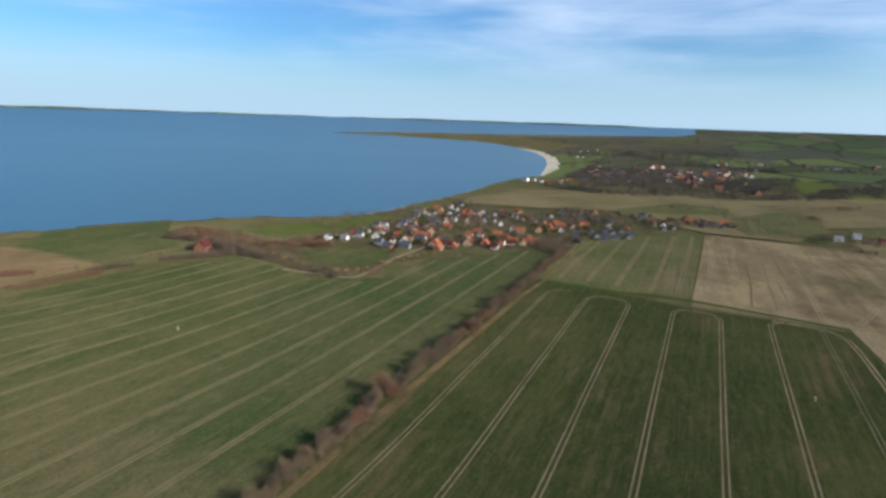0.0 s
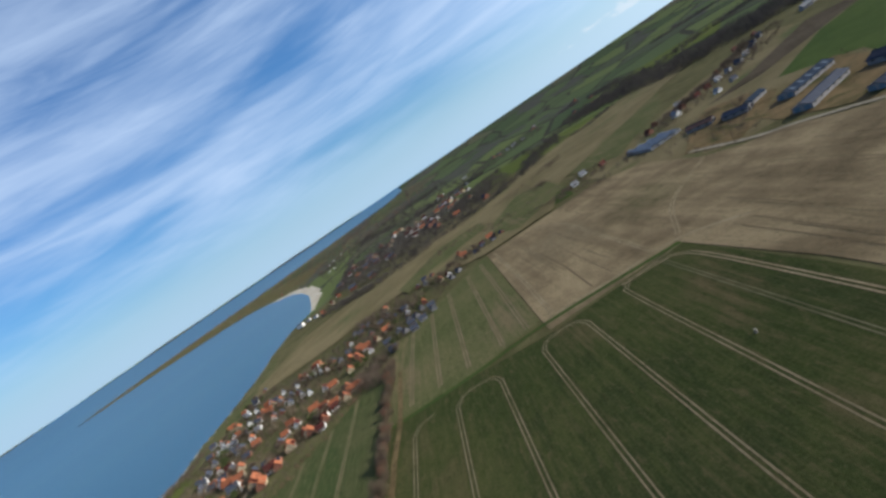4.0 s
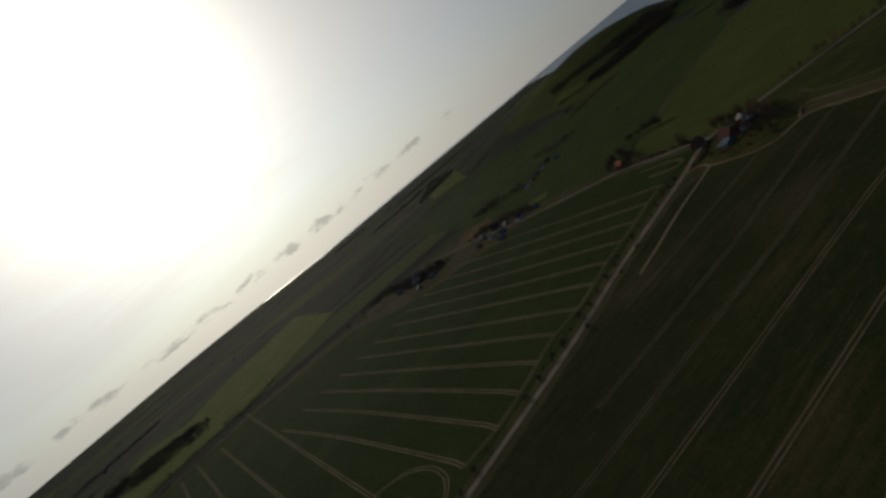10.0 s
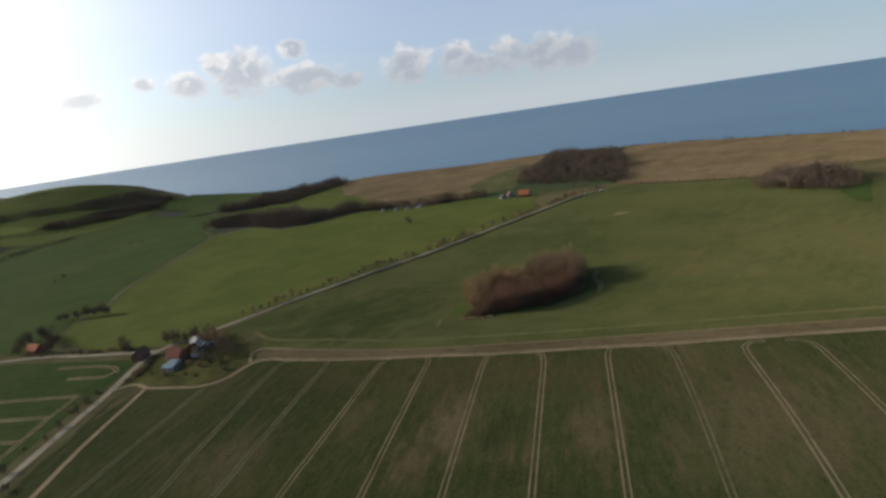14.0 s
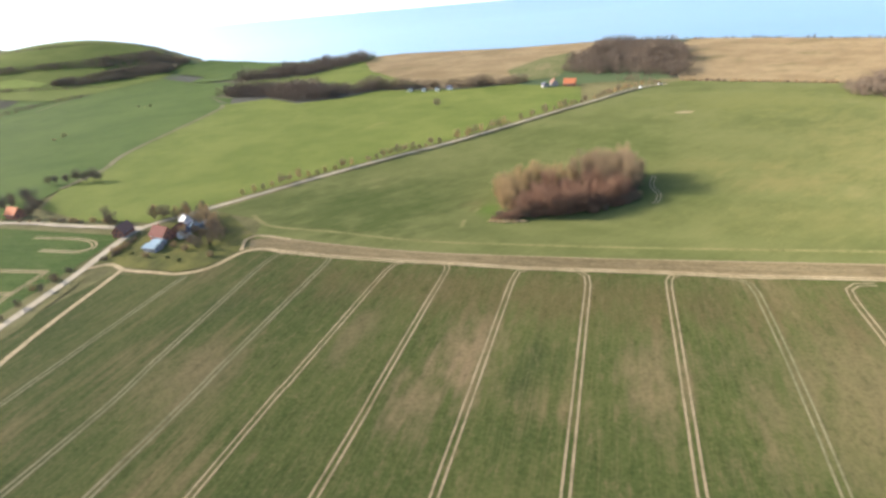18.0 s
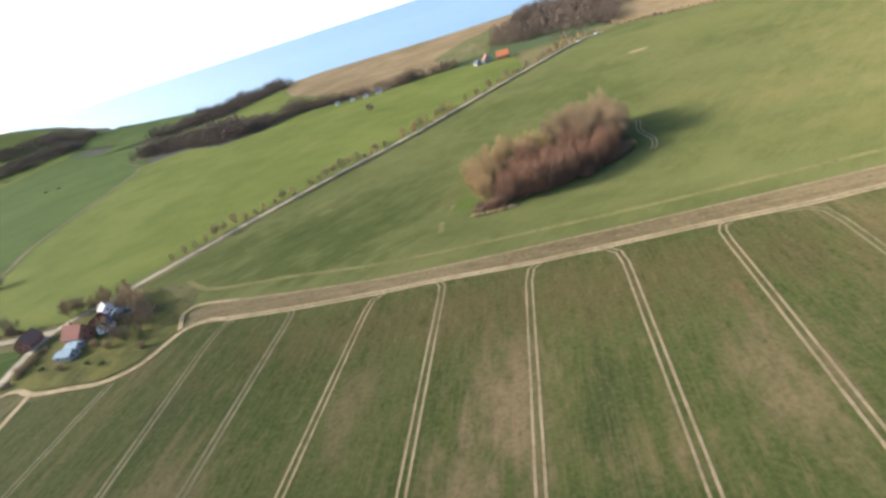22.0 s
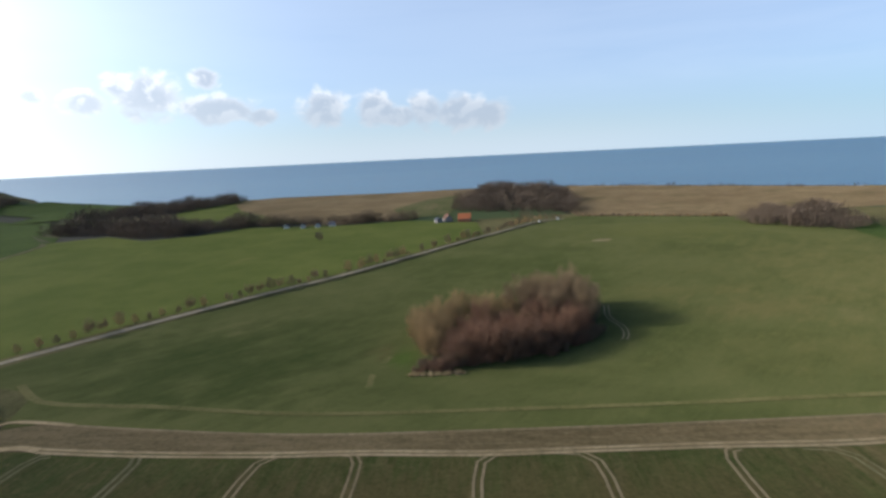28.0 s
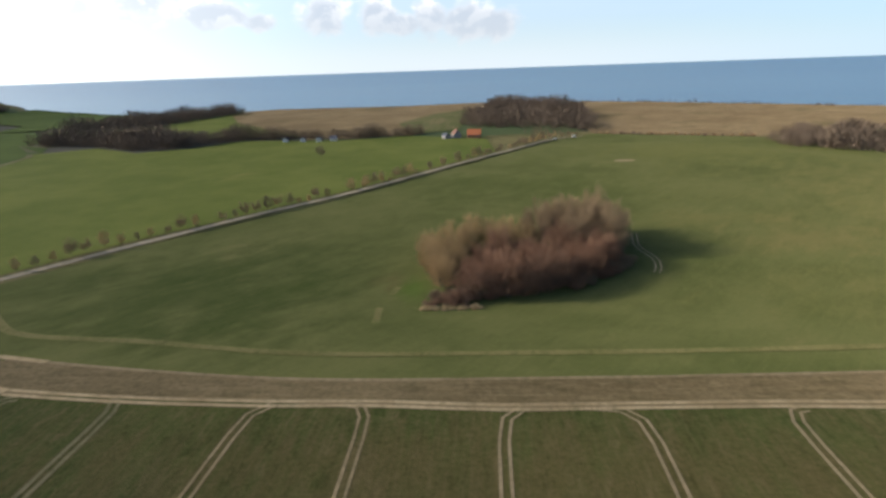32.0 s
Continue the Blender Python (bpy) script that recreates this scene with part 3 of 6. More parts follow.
draped("meadow_copse", [(-130, 16), (-121, 18), (-85, 14), (-42, 11), (11, 13), (115, 17), (200, 20), (300, 24), (430, 60), (430, 300), (330, 340), (262, 290), (222, 384), (98, 433), (82, 417),
                        (58, 395), (10, 317), (-68, 208), (-149, 111), (-183, 53), (-165, 46), (-140, 40)], MEADOW, label="open green meadow around a copse", step=20)
draped("meadow_slope", [(-204, 30), (-185, 62), (-152, 118), (-72, 216), (6, 326), (0, 420), (-74, 458), (-127, 442), (-204, 448), (-245, 455), (-275, 412), (-318, 388), (-381, 429), (-427, 397),
                        (-408, 362), (-362, 183), (-335, 126), (-326, 81), (-300, 45), (-249, 28)], MEADOW_B, label="bright green sloping pasture beside a road", step=24)
draped("field_dark", [(-306, 26), (-326, 81), (-335, 126), (-362, 183), (-408, 362), (-427, 397), (-500, 470), (-600, 600), (-760, 660), (-900, 560), (-760, 330), (-560, 200), (-430, 60)], MEADOW_C,
       0.4, label="deep green crop field below a hill")
draped("field_cliff", [(-180, 450), (-74, 460), (-30, 546), (15, 798), (20, 905), (-140, 868), (-375, 922), (-440, 860), (-330, 640)], DRY_GRASS, 0.3, label="dry brown grass along the cliff edge")
draped("field_cliff_east", [(98, 436), (222, 388), (330, 425), (387, 431), (560, 600), (402, 690), (158, 845), (122, 743), (99, 520)], DRY_GRASS, 0.3, label="dry brown coastal field above the cliff")
stubble_field = draped("field_stubble", [(143, -492), (63, -494), (53, -405), (50, -311), (0, -303), (-57, -314), (-108, -326), (-99, -382), (-86, -430), (-76, -474), (-62, -515), (-50, -561), (-34, -576), (-22, -606),
                         (-18, -700), (14, -750), (50, -746), (139, -748), (143, -512)], STUBBLE, label="pale tan stubble field with darker soil streaks", step=30)
draped("stubble_edge", [(-112, -326), (-54, -316), (-13, -306.5), (16, -302), (46, -313), (15, -317), (-9, -323), (-51, -335), (-116, -352)], PALE_STRAW, 0.28, 8, "bleached strip along the stubble edge", "field")
strip_field = draped("field_strip", [(240, -504), (244, -590), (243, -652), (194, -730), (140, -745), (144, -512), (190, -500)], CROP_D, label="light green crop strip with pale tramlines")
hedge_field = draped("field_hedge", [(252, 0), (252, -240), (248, -404), (245, -563), (256, -604), (285, -569), (328, -508), (333, -470), (330, -446), (360, -437), (381, -424), (420, -432), (456, -440), (483, -366), (487, -315), (474, -290), (560, -150), (560, 0)],
       CROP_B, label="green wheat field striped with pale tramlines", step=30)
road_field = draped("field_road", [(-104, -372), (-118, -318), (-136, -257), (-150, -200), (-168, -124), (-193, -40), (-206, 12), (-306, 14), (-408, -12), (-446, -60), (-523, -140), (-662, -186), (-683, -257), (-714, -327),
                      (-744, -437), (-700, -620), (-420, -560), (-263, -460), (-228, -416), (-240, -395), (-259, -373), (-253, -342), (-215, -335), (-213, -432), (-185, -453), (-140, -425), (-100, -400)], CROP_C,
       label="dark green field fanned with pale tramlines", step=40)
draped("field_south", [(-188, -458), (-215, -432), (-263, -462), (-420, -562), (-700, -625), (-760, -900), (-480, -900), (-349, -782), (-250, -757), (-145, -684), (-161, -612), (-143, -580), (-169, -551),
                       (-215, -540), (-194, -502)], MEADOW_C, 0.3, label="smooth green crop field behind the barns", step=40)
draped("field_corner", [(-602, 605), (-546, 594), (-484, 505), (-490, 462), (-440, 436), (-418, 400), (-500, 470), (-600, 600)], MEADOW_C, 0.6, label="green corner between hill and wood")
draped("farmyard_ground", [(-63, -579), (-76, -473), (-90, -420), (-138, -428), (-172, -448), (-194, -502), (-215, -540), (-169, -551), (-143, -579), (-161, -641), (-120, -643), (-70, -608)], DIRT, 0.35,
       label="sandy brown yard around the barns", category="yard")
draped("field_ploughed", [(-117, -752), (-178, -772), (-312, -852), (-350, -790), (-249, -758), (-166, -734)], PLOUGHED, 0.4, label="brown ploughed strip below a village")
draped("dry_paddock", [(-40, -590), (-75, -612), (-120, -652), (-125, -700), (-110, -745), (-70, -705), (-25, -640)], DIRT, 0.32, label="golden dry grass beside farm sheds")
draped("marsh", [(139, -752), (60, -752), (20, -860), (-150, -1000), (-330, -1150), (-420, -1300), (-240, -1300), (40, -1170), (260, -1080), (420, -1040), (470, -920), (450, -840), (330, -830), (240, -840), (190, -790)],
       MARSH, 1.3, 20, label="tawny marsh meadow between two villages", category="marsh")

draped("field_marsh", [(133, -932), (104, -936), (58, -905), (22, -826), (34, -763), (90, -778), (122, -783)], MEADOW_C, 0.55, label="green paddock on the marsh edge")
draped("field_marsh", [(-52, -1059), (-121, -1035), (-240, -1091), (-148, -908), (-72, -835), (-37, -793), (-5, -850), (14, -970)], CROP_D, 0.6, label="olive meadow behind a village street")
draped("field_marsh", [(109, -879), (54, -975), (16, -937), (22, -822), (97, -764), (117, -815)], CROP_D, 1.7, label="olive green paddocks on the marsh")
draped("field_marsh", [(243, -861), (177, -971), (114, -958), (115, -894), (196, -855), (229, -811)], CROP_D, 1.6, label="olive meadow among marsh bushes")
draped("coast_meadow", [(515, -500), (500, -549), (484, -608), (476, -697), (450, -666), (456, -607), (459, -573), (481, -520)], MEADOW_B, 0.36, label="green meadow on the cliff top")
draped("field_far", [(100, -1509), (9, -1560), (-128, -1454), (-226, -1323), (-188, -1208), (-77, -1215), (34, -1296), (104, -1375)], MEADOW_B, 1.2, label="bright green field beyond the marsh")
draped("field_far", [(-451, -1765), (-697, -1599), (-517, -1340), (-394, -1505), (-333, -1727)], MEADOW_B, 1.4, label="bright green field behind a long wood")
draped("field_far", [(-785, -752), (-825, -505), (-824, -342), (-1001, -146), (-1700, -160), (-1500, -440), (-1350, -514), (-1510, -656), (-1241, -790), (-1084, -927)], MEADOW_D, 1.2, 40, "yellow-green pasture between dark woods")
draped("field_far", [(-1483, -1832), (-1032, -1075), (-1195, -1152), (-1838, -2113)], MEADOW_D, 2.0, 60, "distant yellow-green field strip")
draped("field_wood", [(-480, 508), (-380, 489), (-300, 476), (-225, 494), (-180, 458), (-330, 640), (-440, 860), (-424, 894), (-400, 800), (-436, 627), (-544, 587)], MEADOW_B, 0.7, label="green field between two woods")
draped("field_wood", [(-640, 590), (-560, 640), (-470, 820), (-424, 894), (-480, 870), (-600, 860), (-720, 890), (-790, 860), (-757, 700), (-660, 670)], MEADOW_C, 1.4, label="green clifftop field beside a thicket")
draped("garden", [(-194, -22), (-207, 18), (-190, 42), (-165, 46), (-135, 22), (-128, 6), (-133, -14), (-142, -22), (-172, -21)], YARD_GRASS, 0.33, label="overgrown garden lawn around a farmhouse", category="garden")
draped("field_hamlet", [(-570, -30), (-635, 11), (-583, 38), (-540, 14), (-538, -18)], DIRT, 0.5, label="bare ploughed field beside a hamlet")
draped("field_bright", [(-458, 15), (-469, 31), (-442, 44), (-424, 28)], MEADOW_D, 0.55, label="small bright green paddock")
draped("field_hill", [(-979, 537), (-956, 559), (-888, 558), (-886, 539), (-945, 508)], MEADOW_D, 1.2, label="bright green field on the hillside")
draped("hill_slope", [(-1180, 480), (-960, 470), (-770, 470), (-735, 640), (-770, 790), (-900, 838), (-1000, 850), (-1120, 770), (-1230, 640)], MEADOW_B, 0.7, 30, "green hill above the sea", "hill")
draped("field_hill", [(-1589, 396), (-1482, 466), (-1182, 340), (-1334, 294)], MEADOW_D, 1.6, label="yellow-green field below the hill")
draped("field_hill", [(-1039, 588), (-1071, 652), (-997, 710), (-965, 774), (-942, 806), (-905, 779), (-915, 705), (-951, 650)], MEADOW_B, 1.2, label="green pasture across the hilltop")
draped("field_hill", [(-886, 460), (-925, 491), (-842, 531), (-773, 541), (-756, 464)], MEADOW_B, 1.2, label="olive pasture below the hill wood")
draped("field_slope", [(-590, 60), (-600, 150), (-660, 290), (-660, 400), (-780, 390), (-1100, 380), (-1250, 330), (-1100, 160), (-800, 60)], MEADOW_C, 0.7, label="green field rolling up to the hill", step=40)
draped("field_seaside", [(505, -378), (612, -374), (652, -420), (606, -505), (566, -470), (500, -430)], CROP_B, 0.3, label="green field ending at the cliff")
draped("field_bare", [(511, -312), (508, -372), (612, -368), (680, -330), (700, -200), (560, -200)], DRY_GRASS, 0.32, label="bare tan field beside the cliff")
draped("paddock", [(430, -474), (421, -491), (378, -512), (368, -528), (352, -476), (375, -451), (409, -456)], CROP_B, 0.3, label="green paddock below the village")
draped("village_green", [(350, -480), (300, -540), (256, -604), (244, -640), (140, -752), (120, -800), (160, -840), (260, -810), (340, -830), (440, -850), (470, -740), (480, -640), (470, -540), (430, -500), (400, -500), (372, -520)], GARDEN,
       0.3, 40, "gardens and lawns between village houses", "gardens")
draped("coast_grass", [(504, -376), (568, -466), (534, -505), (504, -553), (486, -611), (508, -737), (512, -819), (504, -894), (498, -988), (495, -1086), (451, -968), (447, -776), (431, -633), (432, -536), (443, -476), (466, -439)], CROP_D, 0.2, 30, "olive coastal grass above the shore", "rough grass")
draped("coast_meadow", [(519, -524), (500, -560), (486, -604), (468, -640), (446, -610), (456, -560), (475, -514)], MEADOW_B, 0.34, label="green meadow along the shore")
draped("field_cliff", [(-103, 567), (-71, 674), (-27, 730), (-19, 604), (-31, 494), (-78, 477)], CROP_D, 0.5, label="dull green grass beside the cliff wood")
draped("field_corner", [(275, 319), (313, 344), (260, 225), (254, 234), (256, 263)], MEADOW_C, 0.45, label="green field behind the thicket")
draped("concrete_yard", [(-76, -479), (-81, -476), (-89, -472), (-145, -483), (-151, -493), (-97, -482)], CONCRETE, 0.42, label="pale concrete apron beside the barns", category="yard")
draped("concrete_yard", [(-80, -483), (-97, -485), (-113, -497), (-151, -504), (-154, -515), (-97, -504), (-86, -492)], CONCRETE, 0.42, label="pale concrete apron beside the barns", category="yard")

draped("rough_ground", [(-204, -60), (-170, -30), (-128, -16), (-120, 8), (-112, 22), (-140, 50), (-180, 62), (-204, 30), (-210, 0)], GARDEN, 0.12, label="rough grass around the crossroads", category="rough grass")
draped("rough_ground", [(-10, -640), (-40, -585), (-165, -560), (-215, -545), (-250, -620), (-340, -960), (-250, -930), (-80, -850), (10, -800), (0, -700)], MARSH, 0.12, label="rough golden grass around the farm sheds", category="rough grass")
draped("rough_ground", [(-1240, 110), (-640, 30), (-430, 20), (-310, 30), (-340, 130), (-410, 400), (-700, 520), (-780, 420), (-1100, 390)], MEADOW_C, 0.18, 40, "green slope below the hill", "slope")

draped("rough_ground", [(-102, -398), (-122, -318), (-150, -270), (-300, -310), (-300, -440), (-215, -440), (-186, -456), (-140, -428)], CROP_C, 0.14, label="dark green crop beside the ditch", category="field")

draped("rough_ground", [(470, -285), (560, -150), (620, -150), (540, -250), (512, -312), (508, -378), (500, -432), (456, -446), (484, -366), (488, -315)], SCRUB, 0.16, label="rough grass strip between two fields", category="rough grass")

# roads and tracks
ROAD = [(-30, -640), (-42, -578), (-54, -552), (-67, -515), (-80, -474), (-90, -430), (-101, -380), (-118, -322), (-130, -268), (-143, -209), (-154, -165), (-167, -124), (-183, -58), (-190, -28), (-202, 20),
        (-184, 52), (-149, 110), (-110, 158), (-68, 207), (10, 316), (57, 394), (84, 416)]
ribbon("road", ROAD[:17], 4.0, ASPHALT, 0.45, "narrow pale asphalt country road", "road")


def bank_height(f):
    """The road over the meadow lies on a low bank that runs out at both ends."""
    return 0.45 + 0.8 * min(1.0, f / 0.12, (1 - f) / 0.12)


ribbon("road", ROAD[16:], 4.0, ASPHALT, bank_height, "narrow pale asphalt road on a bank", "road")
bank_line = along(ROAD[16:], 6.0)
bank_rows, bank_faces = [], []
for i, q in enumerate(bank_line):
    way = bank_line[min(i + 1, len(bank_line) - 1)] - bank_line[max(i - 1, 0)]
    way = way / np.linalg.norm(way)
    top = bank_height(i / (len(bank_line) - 1)) - 0.04
    for off, high in ((5.6, 0.1), (2.6, top), (-2.6, top), (-5.0, 0.1)):
        bx, by = q[0] - way[1] * off, q[1] + way[0] * off
        bank_rows.append((bx, by, float(terrain(bx, by)) + high))
    if i:
        bank_faces += [(4 * i - 4 + k, 4 * i + k, 4 * i + k + 1, 4 * i - 3 + k) for k in range(3)]
thing("road_bank", grid_mesh("road_bank", bank_rows, bank_faces), SCRUB, "low grassy bank carrying the road", "bank", "structure")
ribbon("side_road", [(-202, 22), (-249, 21), (-306, 20), (-408, -6), (-533, -27), (-671, -63), (-745, -155)], 4.2, ASPHALT, 0.45, "narrow asphalt lane to a hamlet", "road")
ribbon("field_track", [(-189, -25), (-184, -20), (-178, -20), (-170, -23.5), (-156, -24), (-141, -24), (-131, -18), (-127, -6), (-124, 2), (-116, 5), (-109, 3.5)], 2.4, SOIL_TRACK, 0.42, "pale dry wheel track curving round a garden", "track", step=3)
ribbon("field_track", [(-109, 3.5), (-82, 1.5), (-52, 0.8), (-27, 1.5), (0, 0.8), (27, 2), (55, 3), (82, 3), (112, 5), (200, 9), (255, 9)],
       1.15, SOIL_TRACK, 0.36, "pale double wheel track along the headland", "track", ruts=1.75)
ribbon("field_track", [(-171, -23), (-166, -46), (-160, -74), (-151, -105), (-146, -125)], 2.3, SOIL_TRACK, 0.42, "pale dry track beside the road", step=4)
ribbon("field_track", [(-127, 2), (-133, 14), (-131, 19), (-122, 19), (-110, 17)], 1.8, SOIL_TRACK, 0.42, "short pale track bending into the meadow", step=3)
ribbon("headland_edge", [(-122, 18.5), (-85, 14), (-42, 11), (11, 13), (115, 17), (200, 20)], 1.1, TRAM, 0.40, "worn pale edge between headland and meadow")
ribbon("meadow_track", [(-150, 46), (-138, 36), (-125, 31), (-94, 29), (-48, 24), (10, 26), (120, 29), (220, 32)], 2.6, WORN, 0.36, "faint pale wheel track across meadow grass")
ribbon("meadow_track", [(57, 124), (55, 110), (58, 98), (56, 87), (50, 80)], 0.55, SOIL_TRACK, 0.36, "short pale wheel ruts beside the copse", ruts=1.8, step=3)
ribbon("meadow_track", [(-34, 44), (-35, 58), (-33, 68), (-31, 79)], 2.2, WORN, 0.34, "worn brown arc in the meadow beside the copse", step=3)
draped("bare_patch", [(85 + 6.5 * math.cos(a) + math.sin(3 * a), 260 + 3.2 * math.sin(a)) for a in np.linspace(0, 6.28, 18)[:-1]], SOIL_TRACK, 0.36, 30, "small bare soil patch in the meadow", "bare soil")
ribbon("field_track", [(-106, -308), (-69, -301), (-26, -293), (5, -288), (40, -292), (62, -310)], 0.9, SOIL_TRACK, 0.40, "pale double wheel track along the stubble", ruts=2.2)
ribbon("field_track", [(62, -310), (64, -405), (68, -475), (80, -486), (101, -488)], 0.8, SOIL_TRACK, 0.40, "pale wheel track turning the field corner", ruts=2.0)
ribbon("field_track", [(-118, -318), (-104, -303)], 3.0, SOIL_TRACK, 0.42, "pale field gateway beside the road")
ribbon("hedge_path", [(239.5, -200), (239.8, -300), (239, -372), (238, -458), (235.5, -500), (237, -580)], 3.4, DIRT, 0.40, "reddish dry grass strip beside the hedge")
ribbon("border_path", [(240, -500), (190, -499), (143, -503), (63, -494)], 4.0, MEADOW_C, 0.38, "green grass border between two fields")
ribbon("border_path", [(140, -507), (100, -503), (60, -499), (30, -470)], 2.6, SOIL_TRACK, 0.39, "pale dry strip along the stubble edge")
ribbon("stubble_track", [(-109, -326), (-33, -312), (15, -306), (48, -312)], 1.2, SOIL_TRACK, 0.36, "faint wheel track on the stubble", ruts=2.2)
ribbon("stubble_track", [(-22, -606), (30, -560), (58, -505)], 1.2, SOIL_TRACK, 0.36, "faint wheel track on the stubble", ruts=2.2)
ribbon("stubble_track", [(74, -500), (74, -600), (74, -671), (90, -740)], 0.9, SOIL_TRACK, 0.36, "faint wheel track on the stubble", ruts=2.0)
ribbon("stubble_track", [(136, -510), (133, -620), (133, -740)], 0.9, SOIL_TRACK, 0.36, "faint wheel track on the stubble", ruts=2.0)

# bleached and damp rows left in the stubble
row_r = random.Random(17)
for k in range(34):
    x = row_r.uniform(-78, 128)
    low, high = (-560, -325) if x < 46 else (-735, -512)
    y0 = row_r.uniform(low, high - 60)
    y1 = min(high, y0 + row_r.uniform(50, 170))
    if x < -40:
        y0, y1 = max(y0, -470 + (-40 - x) * 2.2), max(y1, -400 + (-40 - x) * 2.2)
    if y1 - y0 > 25:
        ribbon("straw_row", [(x, y0), (x + row_r.uniform(-1, 1), (y0 + y1) / 2), (x + row_r.uniform(-1.5, 1.5), y1)], row_r.uniform(0.45, 1.1), DARK_STRAW if k % 2 else PALE_STRAW, 0.34, parent=stubble_field, step=5)

# tramlines of the main field: pairs of wheel ruts that turn into the headland track
TURN = {-4: 0.4, -3: -0.4, -2: 1.0, -1: -0.5, 0: 1.0, 1: -1.0, 2: 0.4, 3: -1.0, 4: 1.0, 5: -1.0, 6: 1.0, 7: -1.0, 8: 1.0, 9: -1.0}
for k in range(-5, 10):
    x = {-5: -136.0, -4: -108.0, -3: -80.0, -2: -51.5, -1: -27.0}.get(k, 27.4 * k)
    top = -25 if k == -5 else 0.8
    if k < 3:
        low = {-5: -134, -4: -100, -3: -78, -2: -54, -1: -26}.get(k, 27.2 * k)
        bottom = {-5: -150, -4: -205, -3: -262, -2: -297, -1: -293, 0: -288, 1: -289, 2: -297}[k]
        middle = [(x + (low - x) * f, top - 11 + (max(bottom, -110) - top + 11) * f) for f in (0.35, 0.7)]
        far_end = [(low, max(bottom, -110)), (low - (0.5 if k < 0 else 0), bottom)]
    else:
        at = 102.4 + 24.8 * (k - 4)
        turn = 1 if k in (5, 7) else -1
        far_end = [(at, -462), (at + 0.4 * turn, -474), (at + 4 * turn, -482), (at + 12.5 * turn, -484)] if k > 4 else ([(102.6, -470), (101, -482), (94, -488), (65, -492)] if k == 4 else [(78, -486)])
        middle = [(x, -70), (x + (at - x) * 0.6, -170), (at, -255), (at, -360)]
    start = [(x + 10 * TURN[k], top + 0.6), (x + 4 * TURN[k], top - 0.3), (x + 0.8 * TURN[k], top - 4), (x, top - 11)] if k in TURN else [(x, top), (x, top - 10)]
    ribbon("tramline", start + middle + far_end, 0.62 if k > -3 else 0.95, FAINT_TRACK if k in (-5, -4, -3, 3) else TRAM, 0.31, parent=main_field, ruts=1.8, step=4)
# tramlines of the field beyond the hedge
for k, far_y in enumerate((-580, -555, -533, -508, -432, -428, -420, -426, -430, -433, -436, -415)):
    x = 271.0 + 16.8 * k
    ribbon("tramline", [(273 + 22.5 * k, -20), (273 + 20.5 * k, -180), (x + 1.2 + 2.6 * k, -250), (x + 0.9 * k, -330), (x, far_y)], 1.25, BAND, 0.38, parent=hedge_field, ruts=1.7, step=10)
for x, far_y in ((228, -648), (209, -672), (190, -700), (168, -718), (152, -728)):
    ribbon("tramline", [(x, -512), (x - 1, -600), (x - 2, far_y)], 1.0, TRAM, 0.38, parent=strip_field, ruts=2.0, step=12)
# tramlines of the field across the road
near_y = [-250, -228, -208, -189, -169, -150, -129, -110, -90, -70, -50, -30]
near_x = [-151, -152, -158, -166, -173, -174, -180, -187, -192, -197, -203, -207]
for x, y in zip(near_x, near_y):
    ribbon("tramline", [(x, y), (x - 12, y - 1), (-330, y * 1.1 - 7), (-500, y * 1.22 - 14)], 0.9, SOIL_TRACK, 0.38, parent=road_field, ruts=1.9, step=14)
for a, b in (((-193, -286), (-770, -359)), ((-173, -308), (-697, -400)), ((-269, -351), (-720, -437)), ((-265, -374), (-705, -459)), ((-281, -403), (-600, -478)), ((-251, -426), (-520, -500)), ((-201, -460), (-459, -520))):
    ribbon("tramline", [a, ((a[0] + b[0]) / 2, (a[1] + b[1]) / 2), b], 0.9, SOIL_TRACK, 0.40, parent=road_field, ruts=1.9, step=14)
ribbon("headland_track", list(zip(near_x, near_y)), 0.7, SOIL_TRACK, 0.40, "pale headland track beside the road", ruts=1.9)
ribbon("headland_track", [(-256, 4), (-228, 5), (-214, 2), (-208, -4), (-211, -9), (-235, -10)], 0.9, SOIL_TRACK, 0.40, "pale wheel loop at the field corner", ruts=1.9, step=3)
ribbon("field_track", [(-222, -342), (-190, -337), (-166, -332), (-143, -326), (-139, -315), (-145, -303), (-160, -305), (-176, -306), (-196, -297), (-203, -285), (-193, -268), (-175, -259), (-155, -259), (-141, -270), (-142, -287), (-152, -297)],
       0.8, SOIL_TRACK, 0.42, "pale wheel track looping round a pond", ruts=2.0, step=3)
ribbon("field_track", [(-127, -422), (-150, -434), (-181, -433)], 1.2, FAINT_TRACK, 0.42, "short pale track by the barn", step=3)
ribbon("field_track", [(-122, -419), (-114, -405)], 1.2, FAINT_TRACK, 0.42, "short pale track by the barn", step=3)
ribbon("field_track", [(-201, -460), (-220, -446), (-242, -424), (-258, -396), (-263, -371), (-270, -349), (-262, -327)], 1.8, SOIL_TRACK, 0.42, "pale wheel track beside the ditch", step=3)
ribbon("field_track", [(-119, -418), (-150, -428), (-189, -434)], 1.8, SOIL_TRACK, 0.42, "pale wheel track at the field end", step=3)
ribbon("village_path", [(400, -428), (374, -431), (350, -436), (347, -455), (351, -497), (350, -531), (350, -553)], 3.6, SOIL_TRACK, 0.45, "pale dirt path along the village fields", step=4)
